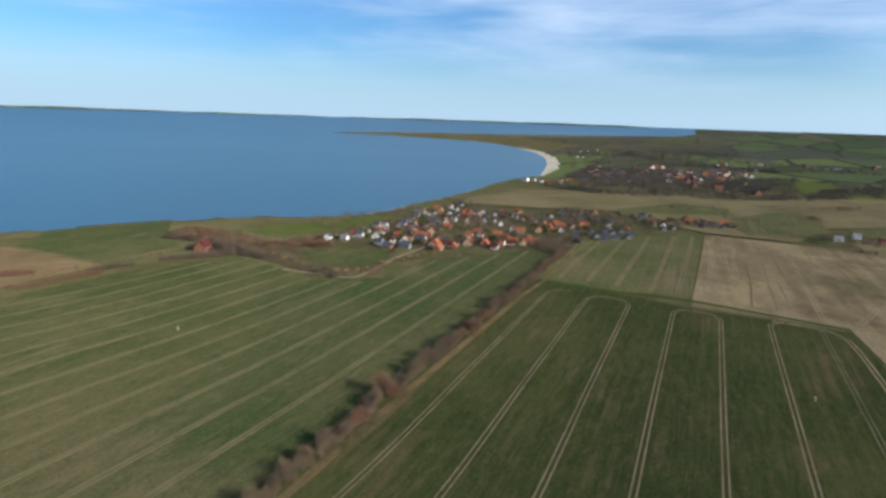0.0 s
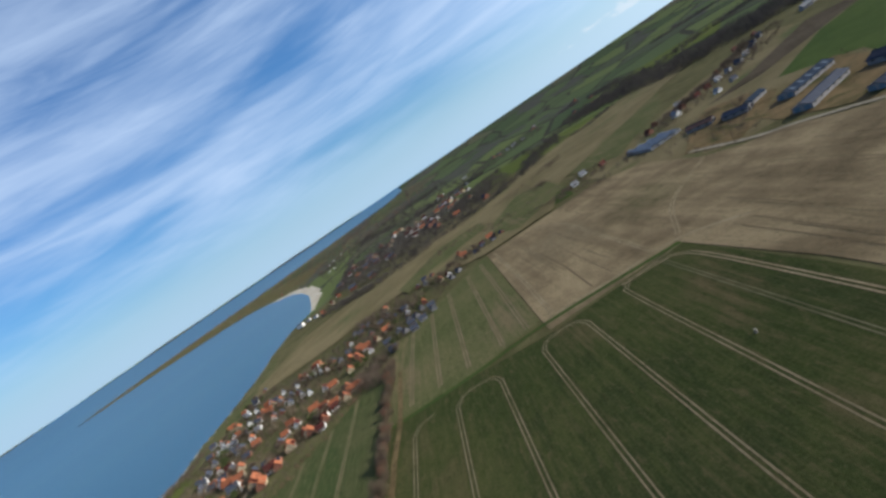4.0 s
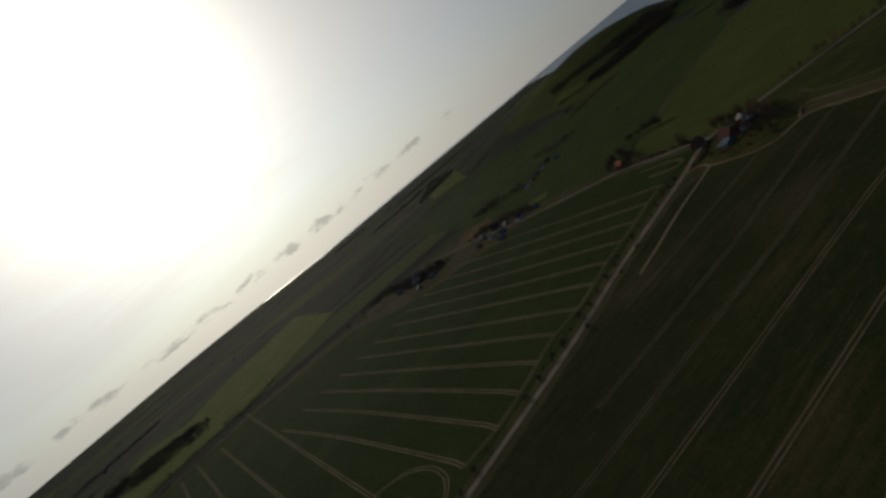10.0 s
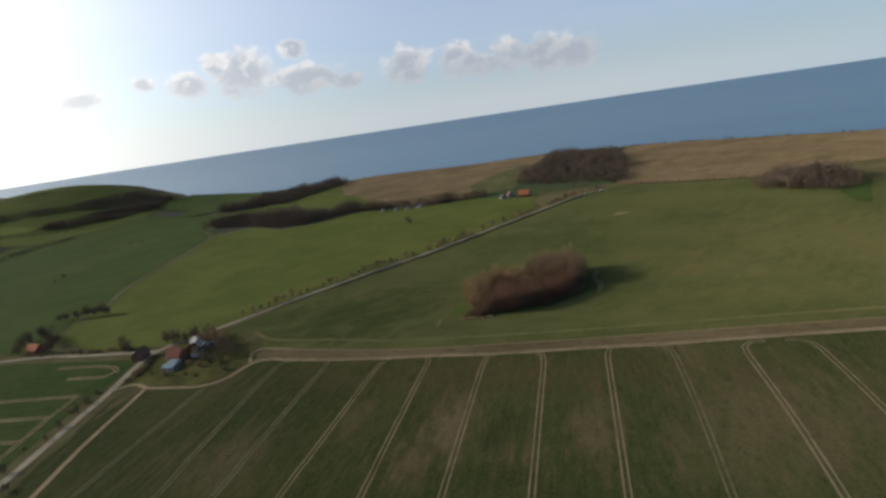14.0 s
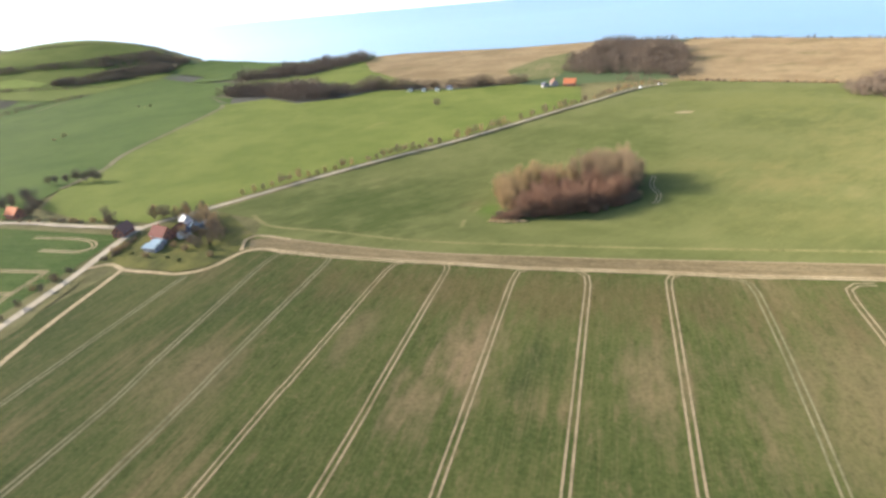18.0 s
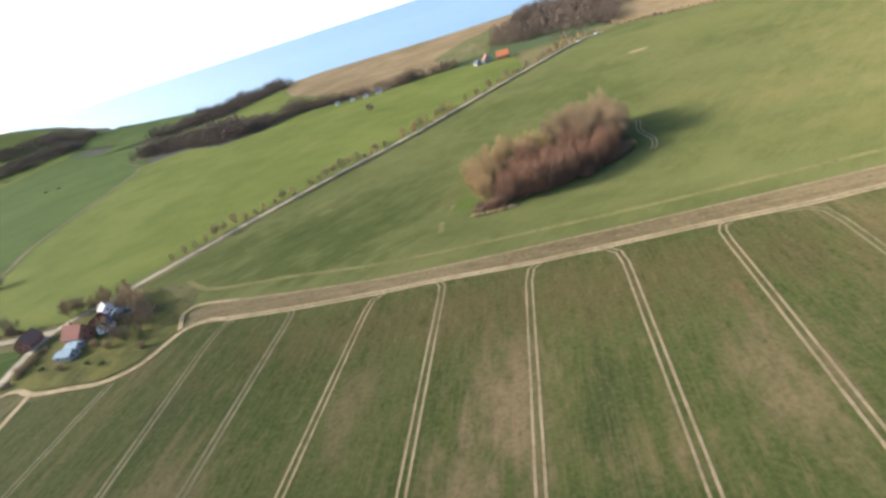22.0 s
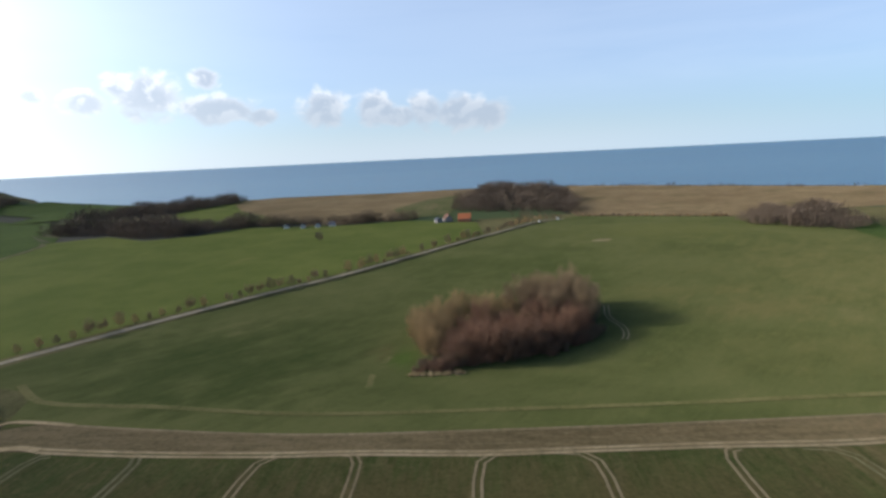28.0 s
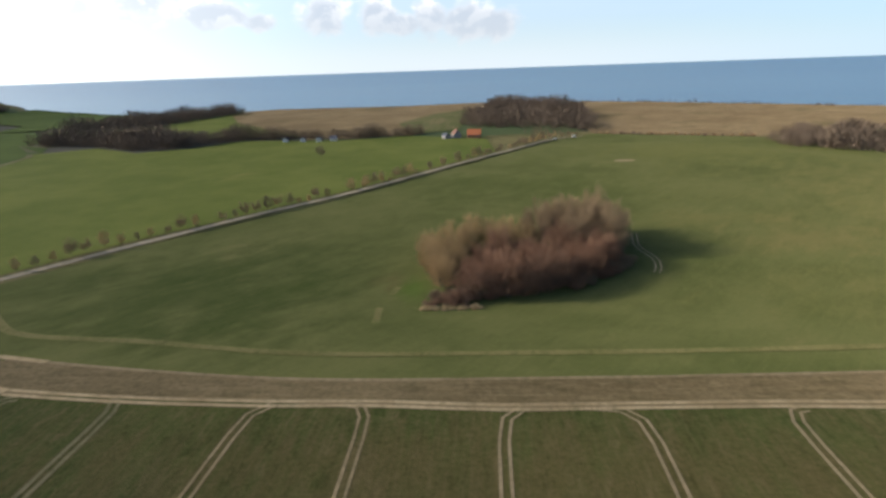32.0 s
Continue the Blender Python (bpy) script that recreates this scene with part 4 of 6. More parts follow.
ribbon("slope_path", [(-545, 17), (-573, 95), (-582, 145), (-640, 240), (-690, 300), (-721, 382), (-750, 468), (-765, 573), (-731, 644)], 3.0, FAINT_TRACK, 0.6, "pale track climbing past fields", step=8)
ribbon("slope_border", [(-326, 81), (-335, 126), (-362, 183), (-408, 362), (-427, 397)], 5.0, FAINT_TRACK, 0.5, "dry grass border between two fields", step=8)
ribbon("road_verge", ROAD[5:14], 15.0, SCRUB, 0.30, "rough grass verge along the road", "verge")
ribbon("road_verge", ROAD[14:17], 11.0, SCRUB, 0.34, "rough dry grass verge along the road", "verge")
draped("pond_bank", [(-165.5 + 11.5 * math.cos(a) + 1.2 * math.sin(2 * a), -282 + 8.5 * math.sin(a)) for a in np.linspace(0, 6.28, 26)[:-1]], SCRUB, 0.30, 40, "rough dark grass bank around a pond", "bank")
POND = surface("pond_water", (0.02, 0.025, 0.02), 0.03, spec=0.6)
draped("pond", [(-165 + 3.9 * math.cos(a) + 1.3 * math.sin(2 * a), -282 + 2.4 * math.sin(a)) for a in np.linspace(0, 6.28, 22)[:-1]], POND, 0.34, 40, "small round pond with still dark water", "pond")


# ------------------------------------------------------------------ plants
TWIG_RED = twig("reddish_twigs", (0.185, 0.100, 0.062), (0.102, 0.064, 0.045))
TWIG_TAN = twig("tan_twigs", (0.300, 0.205, 0.105), (0.170, 0.120, 0.062))
TWIG_GREY = twig("grey_twigs", (0.150, 0.112, 0.072), (0.086, 0.065, 0.044))
TWIG_DARK = twig("dark_twigs", (0.125, 0.092, 0.067), (0.068, 0.053, 0.040))
TWIG_CROWN = twig("pale_brown_twigs", (0.225, 0.160, 0.096), (0.125, 0.090, 0.056))
TWIG_STRAW = twig("dry_reeds", (0.36, 0.28, 0.16), (0.26, 0.19, 0.10))
TWIG_GREEN = twig("evergreen_leaves", (0.045, 0.062, 0.020), (0.080, 0.090, 0.030))
TWIG_FAR = twig("distant_twigs", (0.080, 0.068, 0.058), (0.048, 0.043, 0.038))
BARK = plain("bark", (0.10, 0.08, 0.06), (0.055, 0.045, 0.035), 2.0, 0.95)


def tube(verts, faces, a, b, ra, rb, sides=5):
    a, b = Vector(a), Vector(b)
    turn = (b - a).to_track_quat("Z", "Y").to_matrix()
    at = len(verts)
    for c, r in ((a, ra), (b, rb)):
        for i in range(sides):
            w = 2 * math.pi * i / sides
            verts.append(tuple(c + turn @ Vector((r * math.cos(w), r * math.sin(w), 0))))
    for i in range(sides):
        j = (i + 1) % sides
        faces.append((at + i, at + j, at + sides + j, at + sides + i))


def limb(verts, faces, ends, rng, a, way, length, r, depth, fork=0.5):
    b = a + way * length
    tube(verts, faces, a, b, r, r * 0.62, 6 if depth == 0 else 4)
    if depth >= 3:
        ends.append((b, way))
        return
    for i in range(3 if depth else 5):
        spread = Vector((rng.uniform(-1, 1), rng.uniform(-1, 1), rng.uniform(-0.25, 0.8))).normalized()
        start = a + way * length * (rng.uniform(0.45, 1.0) if depth else rng.uniform(fork, 1.0))
        limb(verts, faces, ends, rng, start, (way * 0.75 + spread * 0.8).normalized(), length * rng.uniform(0.5, 0.75), r * 0.5, depth + 1)


def tri_mesh(name, verts):
    """Loose triangles from an array of corners."""
    count = len(verts)
    mesh = bpy.data.meshes.new(name)
    mesh.vertices.add(count)
    mesh.vertices.foreach_set("co", np.asarray(verts, np.float32).ravel())
    mesh.loops.add(count)
    mesh.loops.foreach_set("vertex_index", np.arange(count, dtype=np.int32))
    mesh.polygons.add(count // 3)
    mesh.polygons.foreach_set("loop_start", np.arange(0, count, 3, dtype=np.int32))
    mesh.update(calc_edges=True)
    return mesh


def blades(r, at, way, length, thick):
    """Thin triangles that start at the points and reach along the ways."""
    side = np.cross(way, r.uniform(-1, 1, way.shape))
    side *= (thick / (np.linalg.norm(side, axis=1) + 1e-9))[:, None]
    return np.stack([at - side, at + side, at + way * length[:, None]], 1).reshape(-1, 3)


def twigs(seed, spots, count, reach, size, thick):
    """Twigs scattered round the branch ends, pointing outward and up."""
    r = np.random.RandomState(seed)
    ends = np.array([tuple(b) for b, w in spots])
    ways = np.array([tuple(w) for b, w in spots])
    pick = np.arange(count) % len(ends)
    at = ends[pick] + r.normal(0, 1, (count, 3)) * (reach, reach, reach * 0.8)
    at[:, 2] = np.maximum(at[:, 2], 0.1)
    way = ways[pick] * 0.6 + np.stack([r.uniform(-1, 1, count), r.uniform(-1, 1, count), r.uniform(0.0, 1.6, count)], 1)
    way /= np.linalg.norm(way, axis=1)[:, None]
    return tri_mesh("crown", blades(r, at, way, size * r.uniform(0.5, 1.4, count), thick * r.uniform(0.6, 1.4, count)))


def bare_tree(name, height, seed, material, count=2600, label="", category="tree", group="", wide=1.0, low=0, stout=1.0):
    rng = random.Random(seed)
    verts, faces, ends = [], [], []
    limb(verts, faces, ends, rng, Vector((0, 0, -0.5)), Vector((rng.uniform(-0.08, 0.08), rng.uniform(-0.08, 0.08), 1)).normalized(), height * 0.42, height * 0.02, 0, 0.5 if low else 0.6)
    root = tagged(new(name), label, category, group)
    trunk = new("trunk", grid_mesh("trunk", verts, faces))
    trunk.data.materials.append(BARK)
    trunk.parent = root
    ends = [(Vector((b.x * wide, b.y * wide, b.z)), w) for b, w in ends]
    ends += [(Vector((b.x * f, b.y * f, b.z * ((0.35 + 0.55 * f) if low < 2 else (0.08 + 0.85 * f)))), w) for b, w in ends for f in ((0.9, 0.7, 0.5), (0.9, 0.75, 0.6, 0.45, 0.3))[low > 1] if low] + [(Vector((b.x * 0.75, b.y * 0.75, b.z * 0.86)), w) for b, w in ends if not low]
    crown = new("crown", twigs(seed, ends, count, height * 0.06, height * 0.08, height * 0.0034 * stout))
    crown.data.materials.append(material)
    crown.parent = root
    return root


def bare_shrub(name, height, seed, material, count=1100, label="", category="shrub", group=""):
    rng = random.Random(seed)
    verts, faces, ends = [], [], []
    for i in range(7):
        way = Vector((rng.uniform(-0.8, 0.8), rng.uniform(-0.8, 0.8), 1)).normalized()
        limb(verts, faces, ends, rng, Vector((rng.uniform(-0.6, 0.6), rng.uniform(-0.6, 0.6), -0.2)), way, height * 0.45, height * 0.012, 1)
    root = tagged(new(name), label, category, group)
    stem = new("stem", grid_mesh("stem", verts, faces))
    stem.data.materials.append(BARK)
    stem.parent = root
    ends += [(b * 0.55, w) for b, w in ends]
    crown = new("crown", twigs(seed, ends, count, height * 0.10, height * 0.16, height * 0.009))
    crown.data.materials.append(material)
    crown.parent = root
    return root


def soft_tree(name, height, seed, material, count, label="", category="tree", group="", wide=0.36, base=0.12, thin=0.030, stems=4):
    """A bare tree seen as a haze of fine upright twigs round a few forking stems."""
    rng, r = random.Random(seed), np.random.RandomState(seed)
    verts, faces, ends = [], [], []
    for i in range(stems):
        way = Vector((rng.uniform(-0.3, 0.3), rng.uniform(-0.3, 0.3), 1)).normalized()
        limb(verts, faces, ends, rng, Vector((rng.uniform(-0.2, 0.2), rng.uniform(-0.2, 0.2), -0.5)) * stems / 2, way, height * 0.34, height * 0.011, 1)
    root = tagged(new(name), label, category, group)
    trunk = new("trunk", grid_mesh("trunk", verts, faces))
    trunk.data.materials.append(BARK)
    trunk.parent = root
    rods = max(24, count // 55)
    tip_u, tip_w = r.uniform(0.0, 1.0, rods), r.uniform(0, 2 * np.pi, rods)
    reach = r.uniform(0.62, 1.12, rods) * (1 + 0.18 * np.sin(2 * tip_w + rng.uniform(0, 6)) + 0.12 * np.sin(3 * tip_w + rng.uniform(0, 6)))
    belly = np.sqrt(np.clip(1 - ((tip_u - 0.45) / 0.62) ** 2, 0.05, 1))
    tips = np.stack([height * wide * belly * reach * np.cos(tip_w), height * wide * belly * reach * np.sin(tip_w), height * (base + (1.0 - base) * (0.12 + 0.86 * tip_u) * r.uniform(0.88, 1.04, rods))], 1)
    roots = np.stack([tips[:, 0] * 0.15, tips[:, 1] * 0.15, np.maximum(height * base * 0.8, tips[:, 2] * 0.45)], 1)
    pick, f = r.randint(0, rods, count), r.uniform(0.1, 1, count) ** 0.55
    at = roots[pick] + (tips - roots)[pick] * f[:, None] + r.normal(0, height * 0.028, (count, 3))
    way = (tips - roots)[pick] / np.linalg.norm((tips - roots)[pick], axis=1)[:, None] * 0.8 + (0, 0, 0.35) + r.normal(0, 0.45, (count, 3))
    way /= np.linalg.norm(way, axis=1)[:, None]
    crown = new("crown", tri_mesh("crown", blades(r, at, way, height * 0.10 * r.uniform(0.5, 1.5, count), thin * r.uniform(0.6, 1.4, count))))
    crown.data.materials.append(material)
    crown.parent = root
    return root


def stand(x, y, turn=0.0, size=1.0, sink=0.0):
    return Matrix.LocRotScale((x, y, float(land(np.array([x * 1.0]), np.array([y * 1.0]))[0]) - sink), Euler((0, 0, turn)), (size, size, size))


def place(models, spots, rng, low=0.8, high=1.2):
    """Copies of the models at the spots; the first of each model takes a spot itself."""
    used = set()
    for i, (x, y) in enumerate(spots):
        model = models[rng.randrange(len(models))]
        m = stand(x, y, rng.uniform(0, 6.28), rng.uniform(low, high), 0.1)
        if model.name in used:
            copy_thing(model, Matrix.LocRotScale(m.translation, m.to_quaternion(), None)).scale = m.to_scale()
        else:
            model.matrix_basis = m
            used.add(model.name)
    for model in models:
        if model.name not in used:
            model.matrix_basis = stand(*spots[0])


rng = random.Random(7)
# the copse: tan trees on its western edge, reddish ones in the middle, tall grey ones at the eastern end
tan = [soft_tree("bare_tree", 12.8, 10 + i, TWIG_TAN, 5200, "bare pale tan tree in the meadow copse", group="copse trees", wide=0.38, base=0.06) for i in range(3)]
red = [soft_tree("bare_tree", 14.6, 20 + i, TWIG_RED, 6400, "bare reddish-brown tree in the meadow copse", group="copse trees", wide=0.40, base=0.03) for i in range(4)]
grey = [soft_tree("bare_tree", 16.8, 30 + i, TWIG_CROWN, 7000, "tall bare grey-brown tree in the meadow copse", group="copse trees", wide=0.33, base=0.05, thin=0.034) for i in range(3)]
place(tan, [(-17, 74), (-20, 84), (-23, 92), (-21, 101), (-14, 96), (-10, 106), (-2, 113), (-13, 86), (6, 112), (-16, 110), (-8, 114), (2, 106), (-18, 79), (12, 108)], rng, 0.85, 1.12)
place(red, [(-6, 64), (4, 66), (14, 70), (24, 76), (33, 83), (40, 88), (-8, 68), (0, 72), (7, 71), (13, 76), (-2, 84), (6, 84), (14, 86), (21, 80), (20, 92), (28, 86), (10, 97), (2, 97), (31, 94), (37, 90), (24, 99), (-8, 78), (16, 79), (35, 99), (-5, 92), (41, 94),
            (9, 66.5), (19, 73), (29, 79), (-1, 66), (4, 78), (26, 92), (12, 91), (-4, 74)], rng, 0.66, 1.06)
place(grey, [(26, 112), (34, 108), (41, 112), (32, 121), (23, 121), (43, 103), (39, 123), (17, 113), (30, 102), (45, 109), (28, 116)], rng, 0.95, 1.22)
brush = [bare_shrub("bare_shrub", 3.0, 40 + i, (TWIG_GREY, TWIG_RED)[i], 1800, "low dark brush at the foot of the copse", group="copse brush") for i in range(2)]
place(brush, [(-20 + 62 * f + rng.uniform(-2, 2), 57.5 + 28 * f + rng.uniform(-1, 5)) for f in np.linspace(0, 1, 44)] + [(-19 + rng.uniform(-3, 5), y) for y in np.arange(66, 108, 5)] + [(rng.uniform(-20, -8), rng.uniform(57, 66)) for i in range(14)] +
      [(rng.uniform(-12, 38), 78 + rng.uniform(0, 34)) for i in range(20)], rng, 0.7, 1.3)
thicket = [bare_shrub("bare_shrub", 5.5, 43 + i, (TWIG_RED, TWIG_GREY)[i], 3000, "tall reddish brush along the copse edge", group="copse brush") for i in range(2)]
place(thicket, [(-12 + 56 * f + rng.uniform(-2, 2), 60 + 27 * f + rng.uniform(0, 4)) for f in np.linspace(0, 1, 30)] + [(44 + rng.uniform(-2, 2), y) for y in np.arange(90, 126, 4)] +
      [(rng.uniform(-10, 36), 74 + rng.uniform(0, 30)) for i in range(24)], rng, 0.7, 1.2)
reeds = [bare_shrub("reed_clump", 1.8, 45, TWIG_STRAW, 1300, "pale dry reeds at the pond end of the copse", "reeds", "copse reeds")]
place(reeds, [(-21 + 16 * f + rng.uniform(-1.2, 1.2), 55.4 + 2.5 * f + rng.uniform(-1.6, 1.2)) for f in np.linspace(0, 1, 20)], rng, 0.7, 1.4)

# hedge along the main field
hedge = [bare_shrub("hedge_shrub", 4.6, 50 + i, (TWIG_GREY, TWIG_DARK, TWIG_GREY, TWIG_RED)[i], 1700, "bare brown shrub of the field hedge", group="field hedge") for i in range(4)]
place(hedge, [(244.5 + rng.uniform(-2.4, 2.4), y) for y in np.arange(-150, -610, -3.4)], rng, 0.7, 1.45)
hedge_tree = [bare_tree("hedge_tree", 9, 60 + i, (TWIG_GREY, TWIG_RED)[i], 3000, "bare rounded tree standing in the hedge", group="hedge trees", wide=1.4, low=1) for i in range(2)]
place(hedge_tree, [(245, -338), (246, -311), (245, -262), (245, -292), (244, -362), (243, -388), (243, -407), (244, -440), (244, -225), (246, -334), (243, -470), (245, -520)], rng, 0.75, 1.35)

# young trees along the road
young = [soft_tree("roadside_tree", 9.0, 70 + i, (TWIG_GREY, TWIG_TAN, TWIG_CROWN)[i], 1250, "small bare tree planted beside the road", group="roadside trees", wide=0.31, base=0.24, thin=0.05, stems=1) for i in range(3)]
spots = []
for first, last in ((2, 14), (15, len(ROAD))):
    for side in (-1, 1):
        line = along(ROAD[first:last], 6.0 if first > 10 else 10.0)
        for a, b in zip(line, line[1:]):
            way = (b - a) / np.linalg.norm(b - a)
            if -565 < a[1] < -412:
                continue
            if (side < 0 and rng.random() < 0.76 + 0.24 * math.sin(a[1] * 0.09)) or (first < 10 and rng.random() < 0.22):
                spots.append((a[0] + way[1] * 5.0 * side + rng.uniform(-1, 1), a[1] - way[0] * 5.0 * side))
near_spots = [q for q in spots if q[1] > 40]
place(young, near_spots, rng, 0.45, 1.0)
small = [soft_tree("roadside_tree", 4.4, 76 + i, (TWIG_GREY, TWIG_DARK)[i], 900, "young bare tree beside the field road", group="field road trees", wide=0.36, base=0.2, thin=0.04, stems=1) for i in range(2)]
place(small, [q for q in spots if q[1] <= 40], rng, 0.7, 1.2)

# bushes along the ditch, the lane and the field corners
bush = [bare_shrub("bush", 3.0, 80 + i, (TWIG_DARK, TWIG_TAN)[i], 800, "leafless brown bush on a field edge", group="field bushes") for i in range(2)]
ditch = along([(-172, -450), (-203, -436), (-230, -412), (-248, -395), (-250, -378), (-245, -352), (-258, -342)], 4.2)
yard_hedge = along([(-189, -14), (-191, -4), (-193, 7)], 2.0)
path_side = along([(480, -484), (457, -497), (442, -530), (425, -540)], 5.0)
path_belt = along([(452, -462), (409, -449), (373, -444), (354, -452), (352, -478), (338, -519)], 5.0)
lane = along([(-225, 27), (-262, 27), (-292, 25)], 7.0)
meadow_edge = along([(100, 435), (150, 414), (222, 388)], 5.5)
verge = along(ROAD[9:14], 9.0)
# the bushes round the pond are added to screen off its sky reflection
place(bush, [(q[0] + rng.uniform(-1.5, 1.5), q[1] + rng.uniform(-1.5, 1.5)) for q in list(ditch) + list(yard_hedge) + list(path_side) + list(path_belt) + list(lane) + list(meadow_edge)] + [(q[0] - 8 + rng.uniform(-3, 2), q[1]) for q in verge if rng.random() < 0.6] +
      [(-499, 225), (-503, 238), (-506, 244), (-562, 406), (-552, 405), (-544, 407), (-173, -279), (-173, -283), (-172, -286.5), (-169.5, -288), (-166, -289), (-163, -288.5), (-174, -285), (-268, 27), (-252, 26)], rng, 0.6, 1.5)
lone = [bare_tree("field_tree", 12, 90 + i, (TWIG_DARK, TWIG_GREY)[i], 2200, "bare field tree leaning in the wind", group="field trees", wide=1.3, low=1) for i in range(2)]
place([soft_tree("field_tree", 10, 92, TWIG_DARK, 1700, "wind-bent bare tree alone in the pasture", wide=0.45, base=0.3, thin=0.05, stems=1)], [(-131, 333)], rng, 1.0, 1.0)
place(lone, [(-345, 89), (-340, 91), (-332, 93), (-326, 96), (-320, 97), (-314, 98), (-308, 98), (-331, 51), (-326, 56), (-316, 52), (-309, 46), (-300, 44), (-322, 44), (-296, 38), (-312, 27), (-290, 30), (-318, 36)], rng, 0.7, 1.1)
# trees round the farmhouse
yard_tree = [soft_tree("garden_tree", 12, 95 + i, (TWIG_GREY, TWIG_TAN, TWIG_GREY)[i], 2200, "bare garden tree by the farmhouse", group="farmhouse trees", wide=0.38, base=0.2, thin=0.04, stems=2) for i in range(3)]
place(yard_tree, [(-176, 33), (-171, 31), (-164, 27), (-158, 24), (-152, 21), (-204, 34), (-198, 35), (-192, 36), (-186, 38), (-227, 25), (-205, 36), (-200, 38), (-194, 39), (-188, 39), (-164, 18), (-158, 15), (-151, 13), (-147, 6), (-162, 24), (-167, 12), (-155, 20), (-150, 2), (-144, 10), (-158, 6), (-169, 26), (-226, 25), (-192, 46), (-181, 41), (-172, 36), (-166, 32), (-160, 27), (-155, 22), (-230, 29), (-176, 40), (-150, 16)], rng, 0.45, 0.85)
place([bare_shrub("garden_bush", 3.4, 98, TWIG_TAN, 1100, "tan leafless garden bush beside the farmhouse", group="farmhouse bushes"), bare_shrub("garden_bush", 2.2, 97, TWIG_GREEN, 900, "evergreen garden bush beside the farmhouse", group="farmhouse bushes")],
      [(-156, -1), (-152, 3), (-138, -6), (-165, 2), (-160, 8), (-147, 6), (-170, -10), (-180, -8), (-158, -10), (-186, -4), (-150, -12), (-144, 2), (-190, -2), (-192, 5), (-188, -11)], rng, 0.6, 1.4)
# trees between the village houses
village_tree = [bare_tree("village_tree", 8, 100 + i, (TWIG_DARK, TWIG_GREY, TWIG_GREEN)[i], 1500, ("bare dark tree in a village garden", "bare grey tree in a village garden", "dark evergreen tree in a village garden")[i],
                          group="village trees", wide=1.4, low=1, stout=2.2) for i in range(3)]
place(village_tree, [(rng.uniform(0, 1) * 0 + x + rng.uniform(-13, 13), y + rng.uniform(-13, 13)) for x, y in
                     [(415, -555), (400, -570), (380, -560), (360, -545), (345, -565), (330, -580), (310, -600), (300, -620), (410, -620), (395, -640), (420, -660), (430, -720), (440, -760), (400, -690), (370, -700), (350, -720),
                      (330, -740), (310, -700), (290, -690), (270, -650), (250, -630), (250, -660), (240, -700), (220, -720), (200, -760), (180, -790), (150, -790), (130, -800), (260, -750), (280, -770), (430, -800), (440, -830)] for k in range(4)], rng, 0.6, 1.3)


def inside_of(x, y, outline):
    hit = np.zeros(x.shape, bool)
    for (ax, ay), (bx, by) in zip(outline, outline[1:] + outline[:1]):
        if ay != by:
            hit ^= ((ay > y) != (by > y)) & (x < (bx - ax) * (y - ay) / (by - ay) + ax)
    return hit


def wood(outline, count, height, material, label, seed, fine=80, name="woodland"):
    """A wood as one mass of stems and twigs."""
    r = np.random.RandomState(seed)
    low, high = np.min(outline, 0), np.max(outline, 0)
    p = r.uniform(low, high, (count * 30, 2))
    p = p[inside_of(p[:, 0], p[:, 1], list(outline))][:count]
    p = p[shore_distance(p[:, 0], p[:, 1]) > np.where(p[:, 1] < -300, 14, 3)]
    h = height * r.uniform(0.6, 1.15, len(p)) * (0.85 + 0.3 * np.sin(p[:, 0] * 0.05) * np.sin(p[:, 1] * 0.06))
    edge = np.full(len(p), 1e9)
    for a, b in zip(np.array(outline, float), np.roll(np.array(outline, float), -1, 0)):
        f = np.clip(((p - a) @ (b - a)) / max(1e-6, float((b - a) @ (b - a))), 0, 1)
        edge = np.minimum(edge, np.hypot(*(p - a - f[:, None] * (b - a)).T))
    h *= np.clip(0.72 + edge / (height * 3.0), 0.72, 1.0) * (0.92 + 0.16 * np.sin(p[:, 0] * 0.13 + seed) * np.sin(p[:, 1] * 0.11))
    z = land(p[:, 0], p[:, 1])
    i = np.repeat(np.arange(len(p)), fine)
    u, w = r.uniform(0, 1, len(i)), r.uniform(0, 6.28, len(i))
    rad = h[i] * 0.34 * np.sqrt(r.uniform(0, 1, len(i))) * (1.15 - 0.9 * np.abs(u - 0.4))
    at = np.stack([p[i, 0] + rad * np.cos(w), p[i, 1] + rad * np.sin(w), z[i] + h[i] * (0.04 + 0.82 * u)], 1)
    way = np.stack([np.cos(w) * 0.6, np.sin(w) * 0.6, r.uniform(-0.2, 1.2, len(i))], 1)
    way /= np.linalg.norm(way, axis=1)[:, None]
    size = (80 / fine) ** 0.5
    crowns = blades(r, at, way, h[i] * r.uniform(0.12, 0.28, len(i)) * size, h[i] * 0.018 * size)
    foot = np.stack([p[:, 0], p[:, 1], z - 0.5], 1)
    stems = blades(r, foot, np.tile((0, 0, 1.0), (len(p), 1)), h * 0.8, np.full(len(p), 0.25))
    return thing(name, tri_mesh(name, np.concatenate([crowns, stems])), material, label, "woodland", "stuff")


def strip(points, wide):
    """An outline round a line."""
    line = along(points, 20)
    left, right = [], []
    for i, q in enumerate(line):
        way = line[min(i + 1, len(line) - 1)] - line[max(i - 1, 0)]
        way = way / (np.linalg.norm(way) + 1e-9) * wide / 2
        left.append((q[0] - way[1], q[1] + way[0]))
        right.append((q[0] + way[1], q[1] - way[0]))
    return left + right[::-1]


